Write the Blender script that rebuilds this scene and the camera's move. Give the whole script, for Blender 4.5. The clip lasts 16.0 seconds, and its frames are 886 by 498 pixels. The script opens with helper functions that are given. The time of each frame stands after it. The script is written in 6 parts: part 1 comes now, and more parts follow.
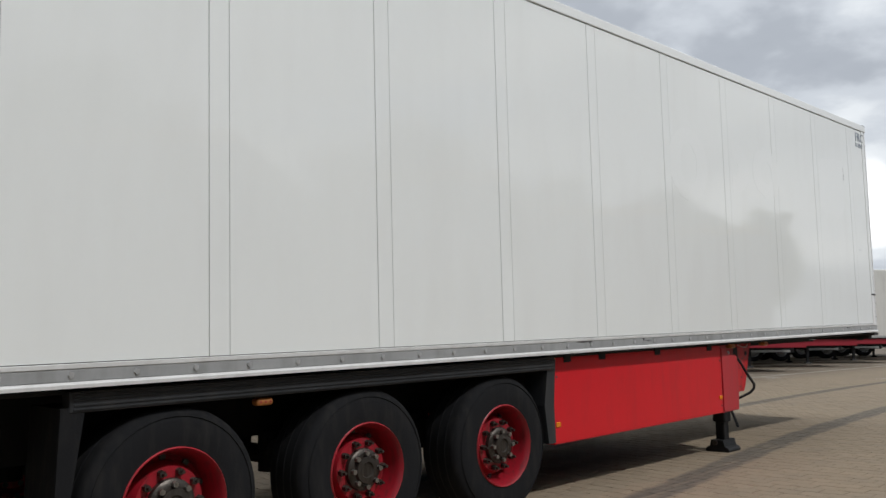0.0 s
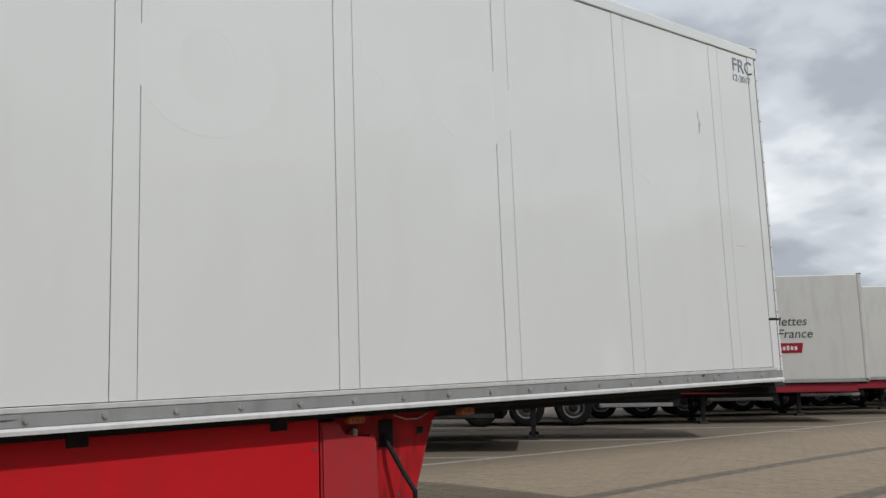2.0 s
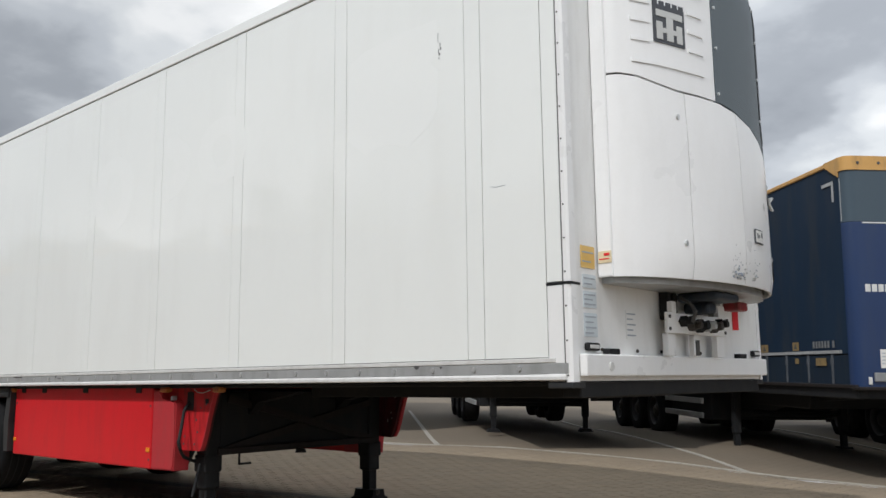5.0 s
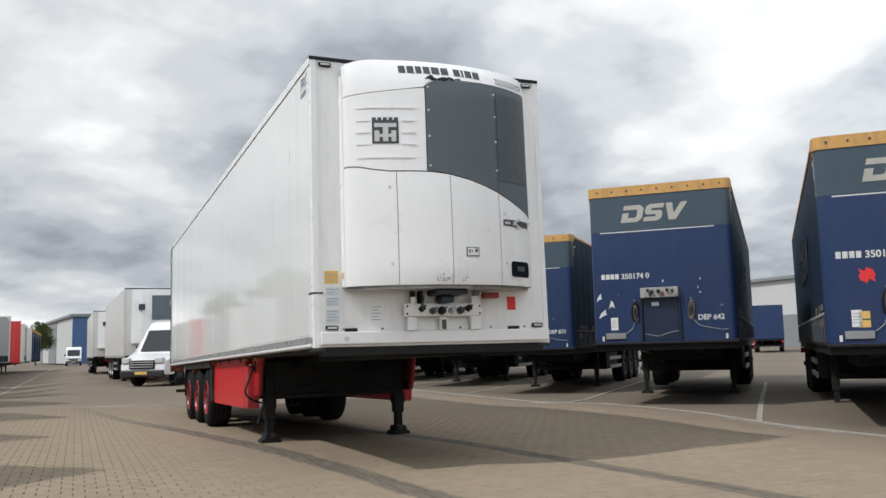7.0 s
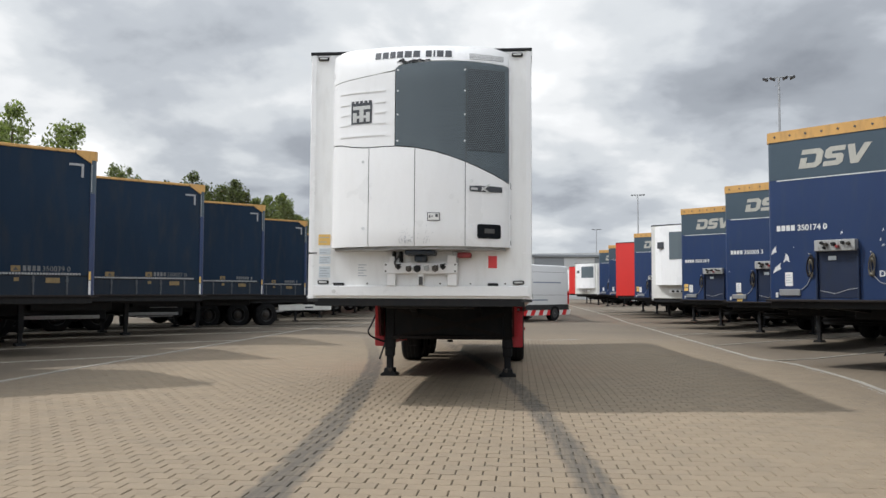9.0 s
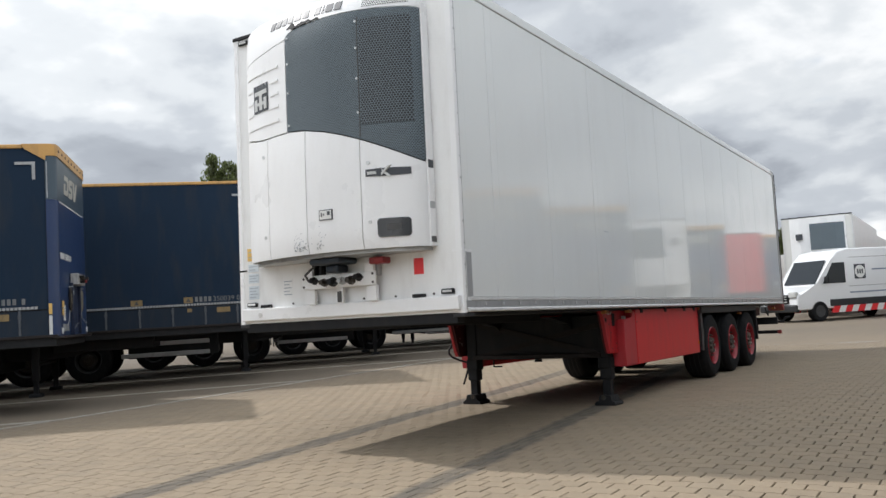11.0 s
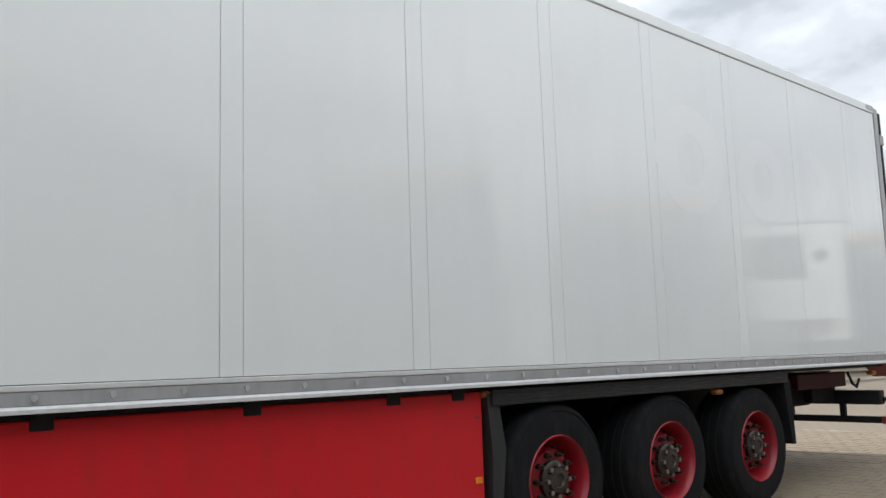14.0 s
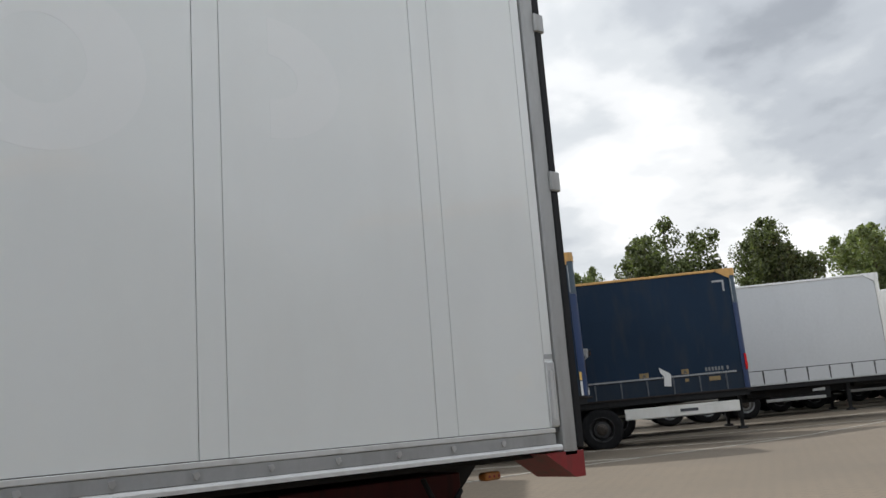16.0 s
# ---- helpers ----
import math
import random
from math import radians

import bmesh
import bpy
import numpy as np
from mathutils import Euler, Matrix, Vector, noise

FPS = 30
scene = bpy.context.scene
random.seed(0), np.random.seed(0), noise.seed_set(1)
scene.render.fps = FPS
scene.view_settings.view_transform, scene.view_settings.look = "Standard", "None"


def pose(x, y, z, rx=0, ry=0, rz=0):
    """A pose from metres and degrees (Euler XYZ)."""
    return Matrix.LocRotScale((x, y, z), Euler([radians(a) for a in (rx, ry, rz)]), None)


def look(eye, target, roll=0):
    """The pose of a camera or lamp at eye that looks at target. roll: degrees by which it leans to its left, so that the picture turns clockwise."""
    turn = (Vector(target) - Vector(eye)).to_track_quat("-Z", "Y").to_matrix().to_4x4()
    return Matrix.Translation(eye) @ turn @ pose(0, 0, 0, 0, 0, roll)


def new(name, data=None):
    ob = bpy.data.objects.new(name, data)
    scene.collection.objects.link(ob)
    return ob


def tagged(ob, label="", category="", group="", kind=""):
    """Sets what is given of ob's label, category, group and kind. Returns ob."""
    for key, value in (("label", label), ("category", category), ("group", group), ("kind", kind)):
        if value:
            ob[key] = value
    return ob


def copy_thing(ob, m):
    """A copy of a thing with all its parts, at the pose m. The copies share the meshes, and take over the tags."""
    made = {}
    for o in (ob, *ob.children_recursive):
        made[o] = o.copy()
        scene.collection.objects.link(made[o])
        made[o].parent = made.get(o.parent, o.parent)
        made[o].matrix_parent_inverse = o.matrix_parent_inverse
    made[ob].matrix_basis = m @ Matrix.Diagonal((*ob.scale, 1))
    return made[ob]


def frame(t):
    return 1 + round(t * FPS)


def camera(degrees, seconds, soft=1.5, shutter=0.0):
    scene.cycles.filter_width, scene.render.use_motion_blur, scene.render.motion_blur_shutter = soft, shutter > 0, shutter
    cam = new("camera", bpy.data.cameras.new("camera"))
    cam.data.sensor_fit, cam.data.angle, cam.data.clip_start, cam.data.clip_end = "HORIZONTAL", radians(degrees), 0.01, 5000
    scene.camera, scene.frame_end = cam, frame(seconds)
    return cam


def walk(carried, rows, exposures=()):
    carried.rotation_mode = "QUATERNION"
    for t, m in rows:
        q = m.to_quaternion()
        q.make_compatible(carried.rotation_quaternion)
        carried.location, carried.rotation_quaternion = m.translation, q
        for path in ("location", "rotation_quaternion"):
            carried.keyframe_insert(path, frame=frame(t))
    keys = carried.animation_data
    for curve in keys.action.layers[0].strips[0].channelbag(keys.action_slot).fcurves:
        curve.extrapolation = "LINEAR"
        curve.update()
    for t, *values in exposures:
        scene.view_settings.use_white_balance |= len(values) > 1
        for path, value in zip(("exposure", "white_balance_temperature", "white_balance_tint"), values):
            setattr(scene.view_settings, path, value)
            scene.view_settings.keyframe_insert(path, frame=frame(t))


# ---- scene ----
# The parked trailer stands a little nose-up on a shallow drainage valley: its own frame against the level yard.
SLOPE = 0.022
TILT = Matrix.Translation((0, 0, 0.11)) @ Matrix.Rotation(-math.atan(SLOPE), 4, "X")
cam = camera(54.8, 16.0, soft=1.5)
PATH = [
    (0, (-5.46, 12.77, 1.364), (-4.057, 11.355, 1.537), -1.4),
    (0.5, (-5.441, 11.294, 1.354), (-4.011, 9.911, 1.559), -2.1),
    (1, (-5.444, 9.757, 1.361), (-3.961, 8.437, 1.596), -2.3),
    (1.5, (-5.378, 8.209, 1.338), (-3.856, 6.938, 1.598), -2.3),
    (2, (-5.319, 6.744, 1.323), (-3.757, 5.524, 1.595), -2.1),
    (2.5, (-5.225, 5.118, 1.305), (-3.555, 4.072, 1.649), -2.3),
    (3, (-5.194, 3.58, 1.315), (-3.374, 2.85, 1.707), -1.9),
    (3.5, (-5.143, 2.035, 1.28), (-3.217, 1.678, 1.68), -1.6),
    (4, (-5.12, 0.465, 1.215), (-3.168, 0.629, 1.616), -1.1),
    (4.5, (-5.101, -1.03, 1.201), (-3.336, -0.155, 1.544), -0.6),
    (5, (-5.186, -2.524, 1.096), (-3.705, -1.216, 1.402), -0.6),
    (5.2, (-5.186, -3.112, 1.074), (-3.796, -1.7, 1.35), -0.4),
    (7.3, (-2.741, -8.734, 0.865), (-2.078, -6.864, 1.112), -2.4),
    (7.5, (-2.272, -9.103, 0.913), (-1.7, -7.199, 1.131), -2.6),
    (8, (-1.241, -9.68, 0.92), (-0.896, -7.718, 1.105), -1.9),
    (8.5, (-0.05, -9.948, 0.922), (0.052, -7.957, 1.081), -0.8),
    (9, (1.171, -9.822, 0.946), (0.991, -7.835, 1.091), 0.3),
    (9.5, (2.48, -9.293, 0.967), (2.022, -7.351, 1.116), -0.5),
    (9.7, (2.849, -9.091, 0.963), (2.324, -7.167, 1.113), -0.7),
    (11.8, (5.628, -3.58, 1.055), (4.348, -2.053, 1.236), -2.3),
    (12, (5.659, -2.925, 1.119), (4.358, -1.417, 1.3), -2.0),
    (12.5, (5.587, -1.332, 1.13), (4.254, 0.144, 1.345), -2.9),
    (13, (5.495, 0.185, 1.16), (4.119, 1.618, 1.391), -2.9),
    (13.5, (5.314, 1.746, 1.208), (3.883, 3.125, 1.435), -2.2),
    (14, (5.121, 3.49, 1.258), (3.638, 4.806, 1.52), -1.8),
    (14.5, (4.859, 5.117, 1.293), (3.394, 6.435, 1.637), -2.2),
    (15, (4.691, 6.784, 1.293), (3.254, 8.122, 1.673), -3.6),
    (15.5, (4.677, 8.439, 1.303), (3.247, 9.781, 1.694), -4.5),
    (16, (4.695, 10.094, 1.311), (3.157, 11.313, 1.699), -4.4),
]
walk(cam, [(t, TILT @ look(eye, target, roll)) for t, eye, target, roll in PATH],
     exposures=[(0, -0.02), (2.5, -0.08), (3.5, -0.06), (4, 0.06), (5, 0.32), (7.5, 0.45), (9.0, 0.57), (9.7, 0.55), (12, 0.90), (13, 1.03), (14, 1.12), (14.5, 0.98), (15.4, 0.83), (16, 0.60)])

# ---- world, sun ----
SUN_TRAVEL = Vector((0.88, 0.08, -1.0)).normalized()
world = bpy.data.worlds.new("sky")
scene.world = world
world.use_nodes = True
wn, wl = world.node_tree.nodes, world.node_tree.links
bg = wn["Background"]
bg.inputs["Strength"].default_value = 0.1
sky = wn.new("ShaderNodeTexSky")
sky.sky_type, sky.sun_disc = "NISHITA", False
sky.sun_elevation = math.asin(-SUN_TRAVEL.z)
sky.sun_rotation = math.atan2(-SUN_TRAVEL.x, -SUN_TRAVEL.y)
tc = wn.new("ShaderNodeTexCoord")
sep = wn.new("ShaderNodeSeparateXYZ")
wl.new(tc.outputs["Generated"], sep.inputs[0])


def wmath(op, a, b=None):
    n = wn.new("ShaderNodeMath")
    n.operation = op
    for k, v in enumerate((a, b)):
        if v is None:
            continue
        if isinstance(v, (int, float)):
            n.inputs[k].default_value = v
        else:
            wl.new(v, n.inputs[k])
    return n.outputs[0]


up = wmath("ADD", wmath("MAXIMUM", sep.outputs[2], 0.0), 0.30)
flat = wn.new("ShaderNodeCombineXYZ")
wl.new(wmath("DIVIDE", sep.outputs[0], up), flat.inputs[0])
wl.new(wmath("DIVIDE", sep.outputs[1], up), flat.inputs[1])


def wnoise(scale, detail, rough, distort, seed):
    n = wn.new("ShaderNodeTexNoise")
    n.noise_dimensions = "4D"
    n.inputs["W"].default_value = seed
    n.inputs["Scale"].default_value = scale
    n.inputs["Detail"].default_value = detail
    n.inputs["Roughness"].default_value = rough
    n.inputs["Distortion"].default_value = distort
    wl.new(flat.outputs[0], n.inputs["Vector"])
    return n.outputs[0]


def wramp(fac, stops):
    r = wn.new("ShaderNodeValToRGB")
    r.color_ramp.interpolation = "EASE"
    while len(r.color_ramp.elements) < len(stops):
        r.color_ramp.elements.new(0.5)
    for e, (p, c) in zip(r.color_ramp.elements, stops):
        e.position, e.color = p, (*c, 1)
    wl.new(fac, r.inputs[0])
    return r.outputs[0]


puffs = wmath("ADD", wmath("MULTIPLY", wnoise(1.4, 7, 0.47, 0.1, 3.1), 0.66), wmath("MULTIPLY", wnoise(3.6, 6, 0.5, 0.15, 7.7), 0.34))
shade = wramp(puffs, [(0.36, (0.95, 0.96, 0.97)), (0.42, (0.74, 0.757, 0.775)), (0.465, (0.59, 0.62, 0.65)), (0.515, (0.45, 0.482, 0.525)), (0.57, (0.32, 0.347, 0.388)), (0.68, (0.20, 0.22, 0.255))])
# the cover is brightest overhead and over the near end of the yard
lit = wmath("MULTIPLY", wmath("ADD", wmath("SUBTRACT", wmath("MULTIPLY", sep.outputs[0], 0.06), wmath("MULTIPLY", sep.outputs[1], 0.28)), 1.0), wmath("ADD", 1.02, wmath("MULTIPLY", wmath("MAXIMUM", sep.outputs[2], 0.0), 0.20)))
boost = wn.new("ShaderNodeVectorMath")
boost.operation = "SCALE"
wl.new(wmath("MULTIPLY", lit, 10.4), boost.inputs["Scale"])
wl.new(shade, boost.inputs[0])
cover = wramp(wnoise(1.1, 5, 0.5, 0.2, 11.3), [(0.30, (0.15, 0.15, 0.15)), (0.37, (1, 1, 1))])
blend = wn.new("ShaderNodeMixRGB")
wl.new(cover, blend.inputs[0])
wl.new(sky.outputs[0], blend.inputs[1])
wl.new(boost.outputs[0], blend.inputs[2])
wl.new(blend.outputs[0], bg.inputs[0])

sun_data = bpy.data.lights.new("sun", "SUN")
sun_data.energy, sun_data.angle, sun_data.color = 1.75, radians(1.4), (1.0, 0.985, 0.968)
sun = new("sun", sun_data)
sun.matrix_world = look((0, 0, 60), Vector((0, 0, 60)) + SUN_TRAVEL)


# ---- materials ----
def material(name, base, rough=0.5, metal=0.0, vary=0.12, scale=1.5, bump=0.0, bump_scale=40.0, dirt=None, dirt_amount=0.0,
             spec=0.5, coat=0.0, island=0.0, grain=0.06):
    m = bpy.data.materials.new(name)
    m.use_nodes = True
    nt = m.node_tree
    n, l = nt.nodes, nt.links
    b = n["Principled BSDF"]
    b.inputs["Roughness"].default_value = rough
    b.inputs["Metallic"].default_value = metal
    b.inputs["Specular IOR Level"].default_value = spec
    b.inputs["Coat Weight"].default_value = coat
    geo = n.new("ShaderNodeNewGeometry")

    def noise_of(sc, detail=6.0):
        t = n.new("ShaderNodeTexNoise")
        t.inputs["Scale"].default_value = sc
        t.inputs["Detail"].default_value = detail
        l.new(geo.outputs["Position"], t.inputs["Vector"])
        return t.outputs[0]

    def mathn(op, a, c):
        k = n.new("ShaderNodeMath")
        k.operation = op
        for i, v in enumerate((a, c)):
            if isinstance(v, (int, float)):
                k.inputs[i].default_value = v
            else:
                l.new(v, k.inputs[i])
        return k.outputs[0]

    big, fine = noise_of(scale), noise_of(scale * 24, 4.0)
    value = mathn("ADD", mathn("MULTIPLY", mathn("SUBTRACT", big, 0.5), 2 * vary), mathn("MULTIPLY", mathn("SUBTRACT", fine, 0.5), 2 * grain))
    if island:
        info = n.new("ShaderNodeObjectInfo")
        value = mathn("ADD", value, mathn("MULTIPLY", mathn("SUBTRACT", info.outputs["Random"], 0.5), island))
        value = mathn("ADD", value, mathn("MULTIPLY", mathn("SUBTRACT", geo.outputs["Random Per Island"], 0.5), island))
    value = mathn("ADD", value, 1.0)
    tint = n.new("ShaderNodeVectorMath")
    tint.operation = "SCALE"
    tint.inputs[0].default_value = base
    l.new(value, tint.inputs["Scale"])
    colour = tint.outputs[0]
    if dirt:
        r = n.new("ShaderNodeValToRGB")
        r.color_ramp.elements[0].position, r.color_ramp.elements[1].position = 0.48, 0.72
        stretch = n.new("ShaderNodeMapping")
        stretch.inputs["Scale"].default_value = (3.0, 3.0, 0.7)
        l.new(geo.outputs["Position"], stretch.inputs["Vector"])
        t = n.new("ShaderNodeTexNoise")
        t.inputs["Scale"].default_value, t.inputs["Detail"].default_value = scale * 1.7, 9.0
        l.new(stretch.outputs[0], t.inputs["Vector"])
        l.new(t.outputs[0], r.inputs[0])
        mix = n.new("ShaderNodeMixRGB")
        l.new(mathn("MULTIPLY", r.outputs[0], dirt_amount), mix.inputs[0])
        l.new(colour, mix.inputs[1])
        mix.inputs[2].default_value = (*dirt, 1)
        colour = mix.outputs[0]
    l.new(colour, b.inputs["Base Color"])
    l.new(mathn("ADD", mathn("MULTIPLY", mathn("SUBTRACT", big, 0.5), 0.25 * rough), rough), b.inputs["Roughness"])
    if bump:
        bp = n.new("ShaderNodeBump")
        bp.inputs["Strength"].default_value = bump
        bp.inputs["Distance"].default_value = 0.01
        l.new(noise_of(bump_scale, 5.0), bp.inputs["Height"])
        l.new(bp.outputs[0], b.inputs["Normal"])
    return m


M = {}
M["panel"] = material("white_gelcoat", (0.846, 0.868, 0.856), 0.045, vary=0.02, scale=0.7, bump=0.012, bump_scale=0.9, dirt=(0.66, 0.65, 0.62), dirt_amount=0.10, grain=0.008, spec=0.45)
M["ghostfaint"] = material("slightly_unfaded_gelcoat", (0.855, 0.875, 0.865), 0.045, vary=0.02, scale=0.7, bump=0.012, bump_scale=0.9, grain=0.008, spec=0.45)
M["ghost"] = material("unfaded_gelcoat", (0.868, 0.882, 0.872), 0.045, vary=0.02, scale=0.7, bump=0.012, bump_scale=0.9, grain=0.008, spec=0.45)
M["white"] = material("white_paint", (0.85, 0.855, 0.86), 0.28, vary=0.04, scale=2.0, dirt=(0.55, 0.54, 0.51), dirt_amount=0.07, bump=0.04, bump_scale=6, grain=0.02)
M["frontwall"] = material("grimy_white_paint", (0.83, 0.835, 0.83), 0.35, vary=0.04, scale=2.5, dirt=(0.48, 0.46, 0.43), dirt_amount=0.16, bump=0.05, bump_scale=9, grain=0.03)
M["seam"] = material("dark_sealant", (0.075, 0.075, 0.075), 0.7, vary=0.2)
M["rail"] = material("grey_aluminium", (0.44, 0.45, 0.455), 0.42, metal=0.35, vary=0.14, scale=2.2, bump=0.05, bump_scale=18, dirt=(0.20, 0.20, 0.19), dirt_amount=0.35)
M["alu"] = material("bright_aluminium", (0.66, 0.67, 0.67), 0.33, metal=0.6, vary=0.10, scale=3.0, bump=0.05, bump_scale=22, dirt=(0.3, 0.3, 0.29), dirt_amount=0.3)
M["lip"] = material("pale_rail_lip", (0.70, 0.70, 0.69), 0.35, metal=0.1, vary=0.10, scale=2.6, dirt=(0.32, 0.31, 0.29), dirt_amount=0.25)
M["black"] = material("black_chassis_paint", (0.014, 0.015, 0.017), 0.65, spec=0.25, vary=0.35, scale=2.0, bump=0.1, bump_scale=24, dirt=(0.03, 0.027, 0.025), dirt_amount=0.4)
M["frame"] = material("dusty_frame_paint", (0.020, 0.017, 0.017), 0.6, vary=0.3, scale=3, bump=0.1, bump_scale=24, dirt=(0.034, 0.028, 0.026), dirt_amount=0.5, spec=0.2)
M["plastic"] = material("dark_mudguard_plastic", (0.022, 0.024, 0.027), 0.5, vary=0.25, scale=2.0, bump=0.05, bump_scale=30, dirt=(0.06, 0.057, 0.052), dirt_amount=0.4)
M["rubber"] = material("tyre_rubber", (0.012, 0.0125, 0.014), 0.85, vary=0.25, scale=4.0, bump=0.15, bump_scale=55, dirt=(0.032, 0.030, 0.028), dirt_amount=0.4, spec=0.15)
M["red"] = material("red_chassis_paint", (0.62, 0.014, 0.022), 0.36, vary=0.10, scale=1.6, bump=0.03, bump_scale=3, dirt=(0.34, 0.03, 0.03), dirt_amount=0.25, grain=0.03, spec=0.35)
M["reddark"] = material("dull_red_paint", (0.26, 0.025, 0.028), 0.5, vary=0.2, scale=3, dirt=(0.05, 0.035, 0.03), dirt_amount=0.6)
M["postgrey"] = material("weathered_grey_post", (0.40, 0.405, 0.40), 0.45, metal=0.2, vary=0.12, scale=2.4, bump=0.04, bump_scale=20, dirt=(0.22, 0.215, 0.20), dirt_amount=0.5)
# dark red of the tail box; the gusset backs use it as painted shade
M["tailred"] = material("dark_red_frame", (0.085, 0.014, 0.018), 0.55, vary=0.3, scale=3, dirt=(0.02, 0.012, 0.012), dirt_amount=0.7, spec=0.3)
M["hose"] = material("dusty_hose", (0.16, 0.145, 0.11), 0.6, vary=0.3, scale=9, dirt=(0.05, 0.045, 0.04), dirt_amount=0.5)
M["plate"] = material("dull_coupling_plate", (0.42, 0.425, 0.42), 0.4, metal=0.3, vary=0.2, scale=7, dirt=(0.16, 0.15, 0.14), dirt_amount=0.7)
M["hub"] = material("greasy_hub_metal", (0.075, 0.066, 0.058), 0.42, metal=0.7, vary=0.4, scale=9, bump=0.25, bump_scale=40, dirt=(0.035, 0.028, 0.022), dirt_amount=0.8)
M["hubsteel"] = material("rubbed_hub_steel", (0.34, 0.33, 0.31), 0.34, metal=0.85, vary=0.35, scale=30, bump=0.2, bump_scale=60, dirt=(0.06, 0.05, 0.04), dirt_amount=0.8)
M["amber"] = material("amber_lens", (0.75, 0.24, 0.015), 0.2, vary=0.15, scale=20)
M["dullamber"] = material("dusty_amber_lens", (0.42, 0.15, 0.03), 0.4, vary=0.25, scale=25, dirt=(0.16, 0.09, 0.05), dirt_amount=0.7)
M["redplastic"] = material("faded_red_plastic", (0.46, 0.030, 0.040), 0.5, vary=0.10, scale=2, bump=0.04, bump_scale=30, dirt=(0.30, 0.05, 0.05), dirt_amount=0.4, spec=0.4)
# real grime, taken darker to paint in the shade under the body
M["grimyshadered"] = material("grimy_shaded_red_paint", (0.50, 0.016, 0.022), 0.4, vary=0.2, scale=3, bump=0.06, bump_scale=9, dirt=(0.07, 0.018, 0.018), dirt_amount=0.75, grain=0.05, spec=0.3)
# rim red with dirt, darkened for the shade inside the dish
M["redrim"] = material("darkened_rim_red", (0.32, 0.011, 0.022), 0.35, vary=0.2, scale=6, bump=0.05, bump_scale=30, dirt=(0.07, 0.02, 0.02), dirt_amount=0.6)
M["redlens"] = material("red_lens", (0.55, 0.02, 0.02), 0.2, vary=0.15, scale=20)
M["grille"] = material("slate_grey_grille", (0.105, 0.135, 0.155), 0.5, vary=0.08, scale=2.5, bump=0.1, bump_scale=60)
M["ink"] = material("dark_print", (0.05, 0.055, 0.065), 0.5, vary=0.15, scale=8)
M["inkgrey"] = material("grey_print", (0.20, 0.24, 0.31), 0.5, vary=0.15, scale=8)
M["faintink"] = material("faded_print", (0.36, 0.40, 0.45), 0.5, vary=0.2, scale=12)
M["emblemgrey"] = material("weathered_beige_print", (0.42, 0.41, 0.365), 0.5, vary=0.15, scale=5, dirt=(0.25, 0.25, 0.23), dirt_amount=0.3)
M["silver"] = material("silver_print", (0.55, 0.56, 0.55), 0.4, vary=0.1, scale=8)
M["glassblack"] = material("display_glass", (0.012, 0.013, 0.015), 0.12, vary=0.2, scale=10)
M["yellow"] = material("yellow_sticker", (0.70, 0.46, 0.13), 0.45, vary=0.14, scale=9)
M["paleblue"] = material("pale_sticker", (0.62, 0.68, 0.72), 0.45, vary=0.15, scale=14)
M["paper"] = material("white_sticker", (0.74, 0.74, 0.72), 0.5, vary=0.08, scale=14)
M["crimson"] = material("crimson_label", (0.36, 0.008, 0.035), 0.4, vary=0.1, scale=6)
M["crimsonframe"] = material("dull_crimson_frame", (0.30, 0.012, 0.028), 0.5, vary=0.2, scale=2)
M["cream"] = material("cream_sticker", (0.72, 0.62, 0.42), 0.5, vary=0.1, scale=12)
M["redsticker"] = material("red_sticker", (0.72, 0.03, 0.035), 0.4, vary=0.08, scale=10)
M["fadedyellow"] = material("faded_yellow_print", (0.24, 0.17, 0.075), 0.6, vary=0.3, scale=7, dirt=(0.08, 0.07, 0.05), dirt_amount=0.5)
M["fadedprint"] = material("dusty_pale_print", (0.17, 0.18, 0.19), 0.6, vary=0.3, scale=5, dirt=(0.06, 0.065, 0.07), dirt_amount=0.5)
M["paletape"] = material("dusty_marking_tape", (0.36, 0.37, 0.38), 0.5, vary=0.2, scale=5, dirt=(0.15, 0.155, 0.16), dirt_amount=0.4)
M["curtain"] = material("navy_curtain", (0.015, 0.029, 0.053), 0.6, vary=0.22, scale=0.8, bump=0.12, bump_scale=2.2, dirt=(0.034, 0.040, 0.048), dirt_amount=0.55, spec=0.08)
M["bluefront"] = material("blue_front_paint", (0.010, 0.031, 0.100), 0.40, vary=0.12, scale=1.3, bump=0.05, bump_scale=4, dirt=(0.028, 0.045, 0.088), dirt_amount=0.4)
M["bluerecess"] = material("dark_blue_recess", (0.008, 0.018, 0.05), 0.45, vary=0.15, scale=2, dirt=(0.015, 0.02, 0.035), dirt_amount=0.5)
M["ductblue"] = material("dark_blue_duct", (0.022, 0.034, 0.052), 0.5, vary=0.3, scale=8, dirt=(0.05, 0.05, 0.05), dirt_amount=0.5)
M["bluegrey"] = material("blue_grey_panel", (0.047, 0.074, 0.100), 0.4, vary=0.12, scale=1.4, bump=0.04, bump_scale=4)
M["orange"] = material("orange_roof_edge", (0.55, 0.31, 0.095), 0.5, vary=0.15, scale=2.2, dirt=(0.28, 0.17, 0.07), dirt_amount=0.5)
M["sideboard"] = material("dusty_side_board", (0.014, 0.025, 0.042), 0.5, vary=0.2, scale=2, dirt=(0.026, 0.032, 0.040), dirt_amount=0.5, spec=0.2)
M["strap"] = material("dusty_strap", (0.075, 0.085, 0.10), 0.6, vary=0.3, scale=6, dirt=(0.03, 0.035, 0.042), dirt_amount=0.6)
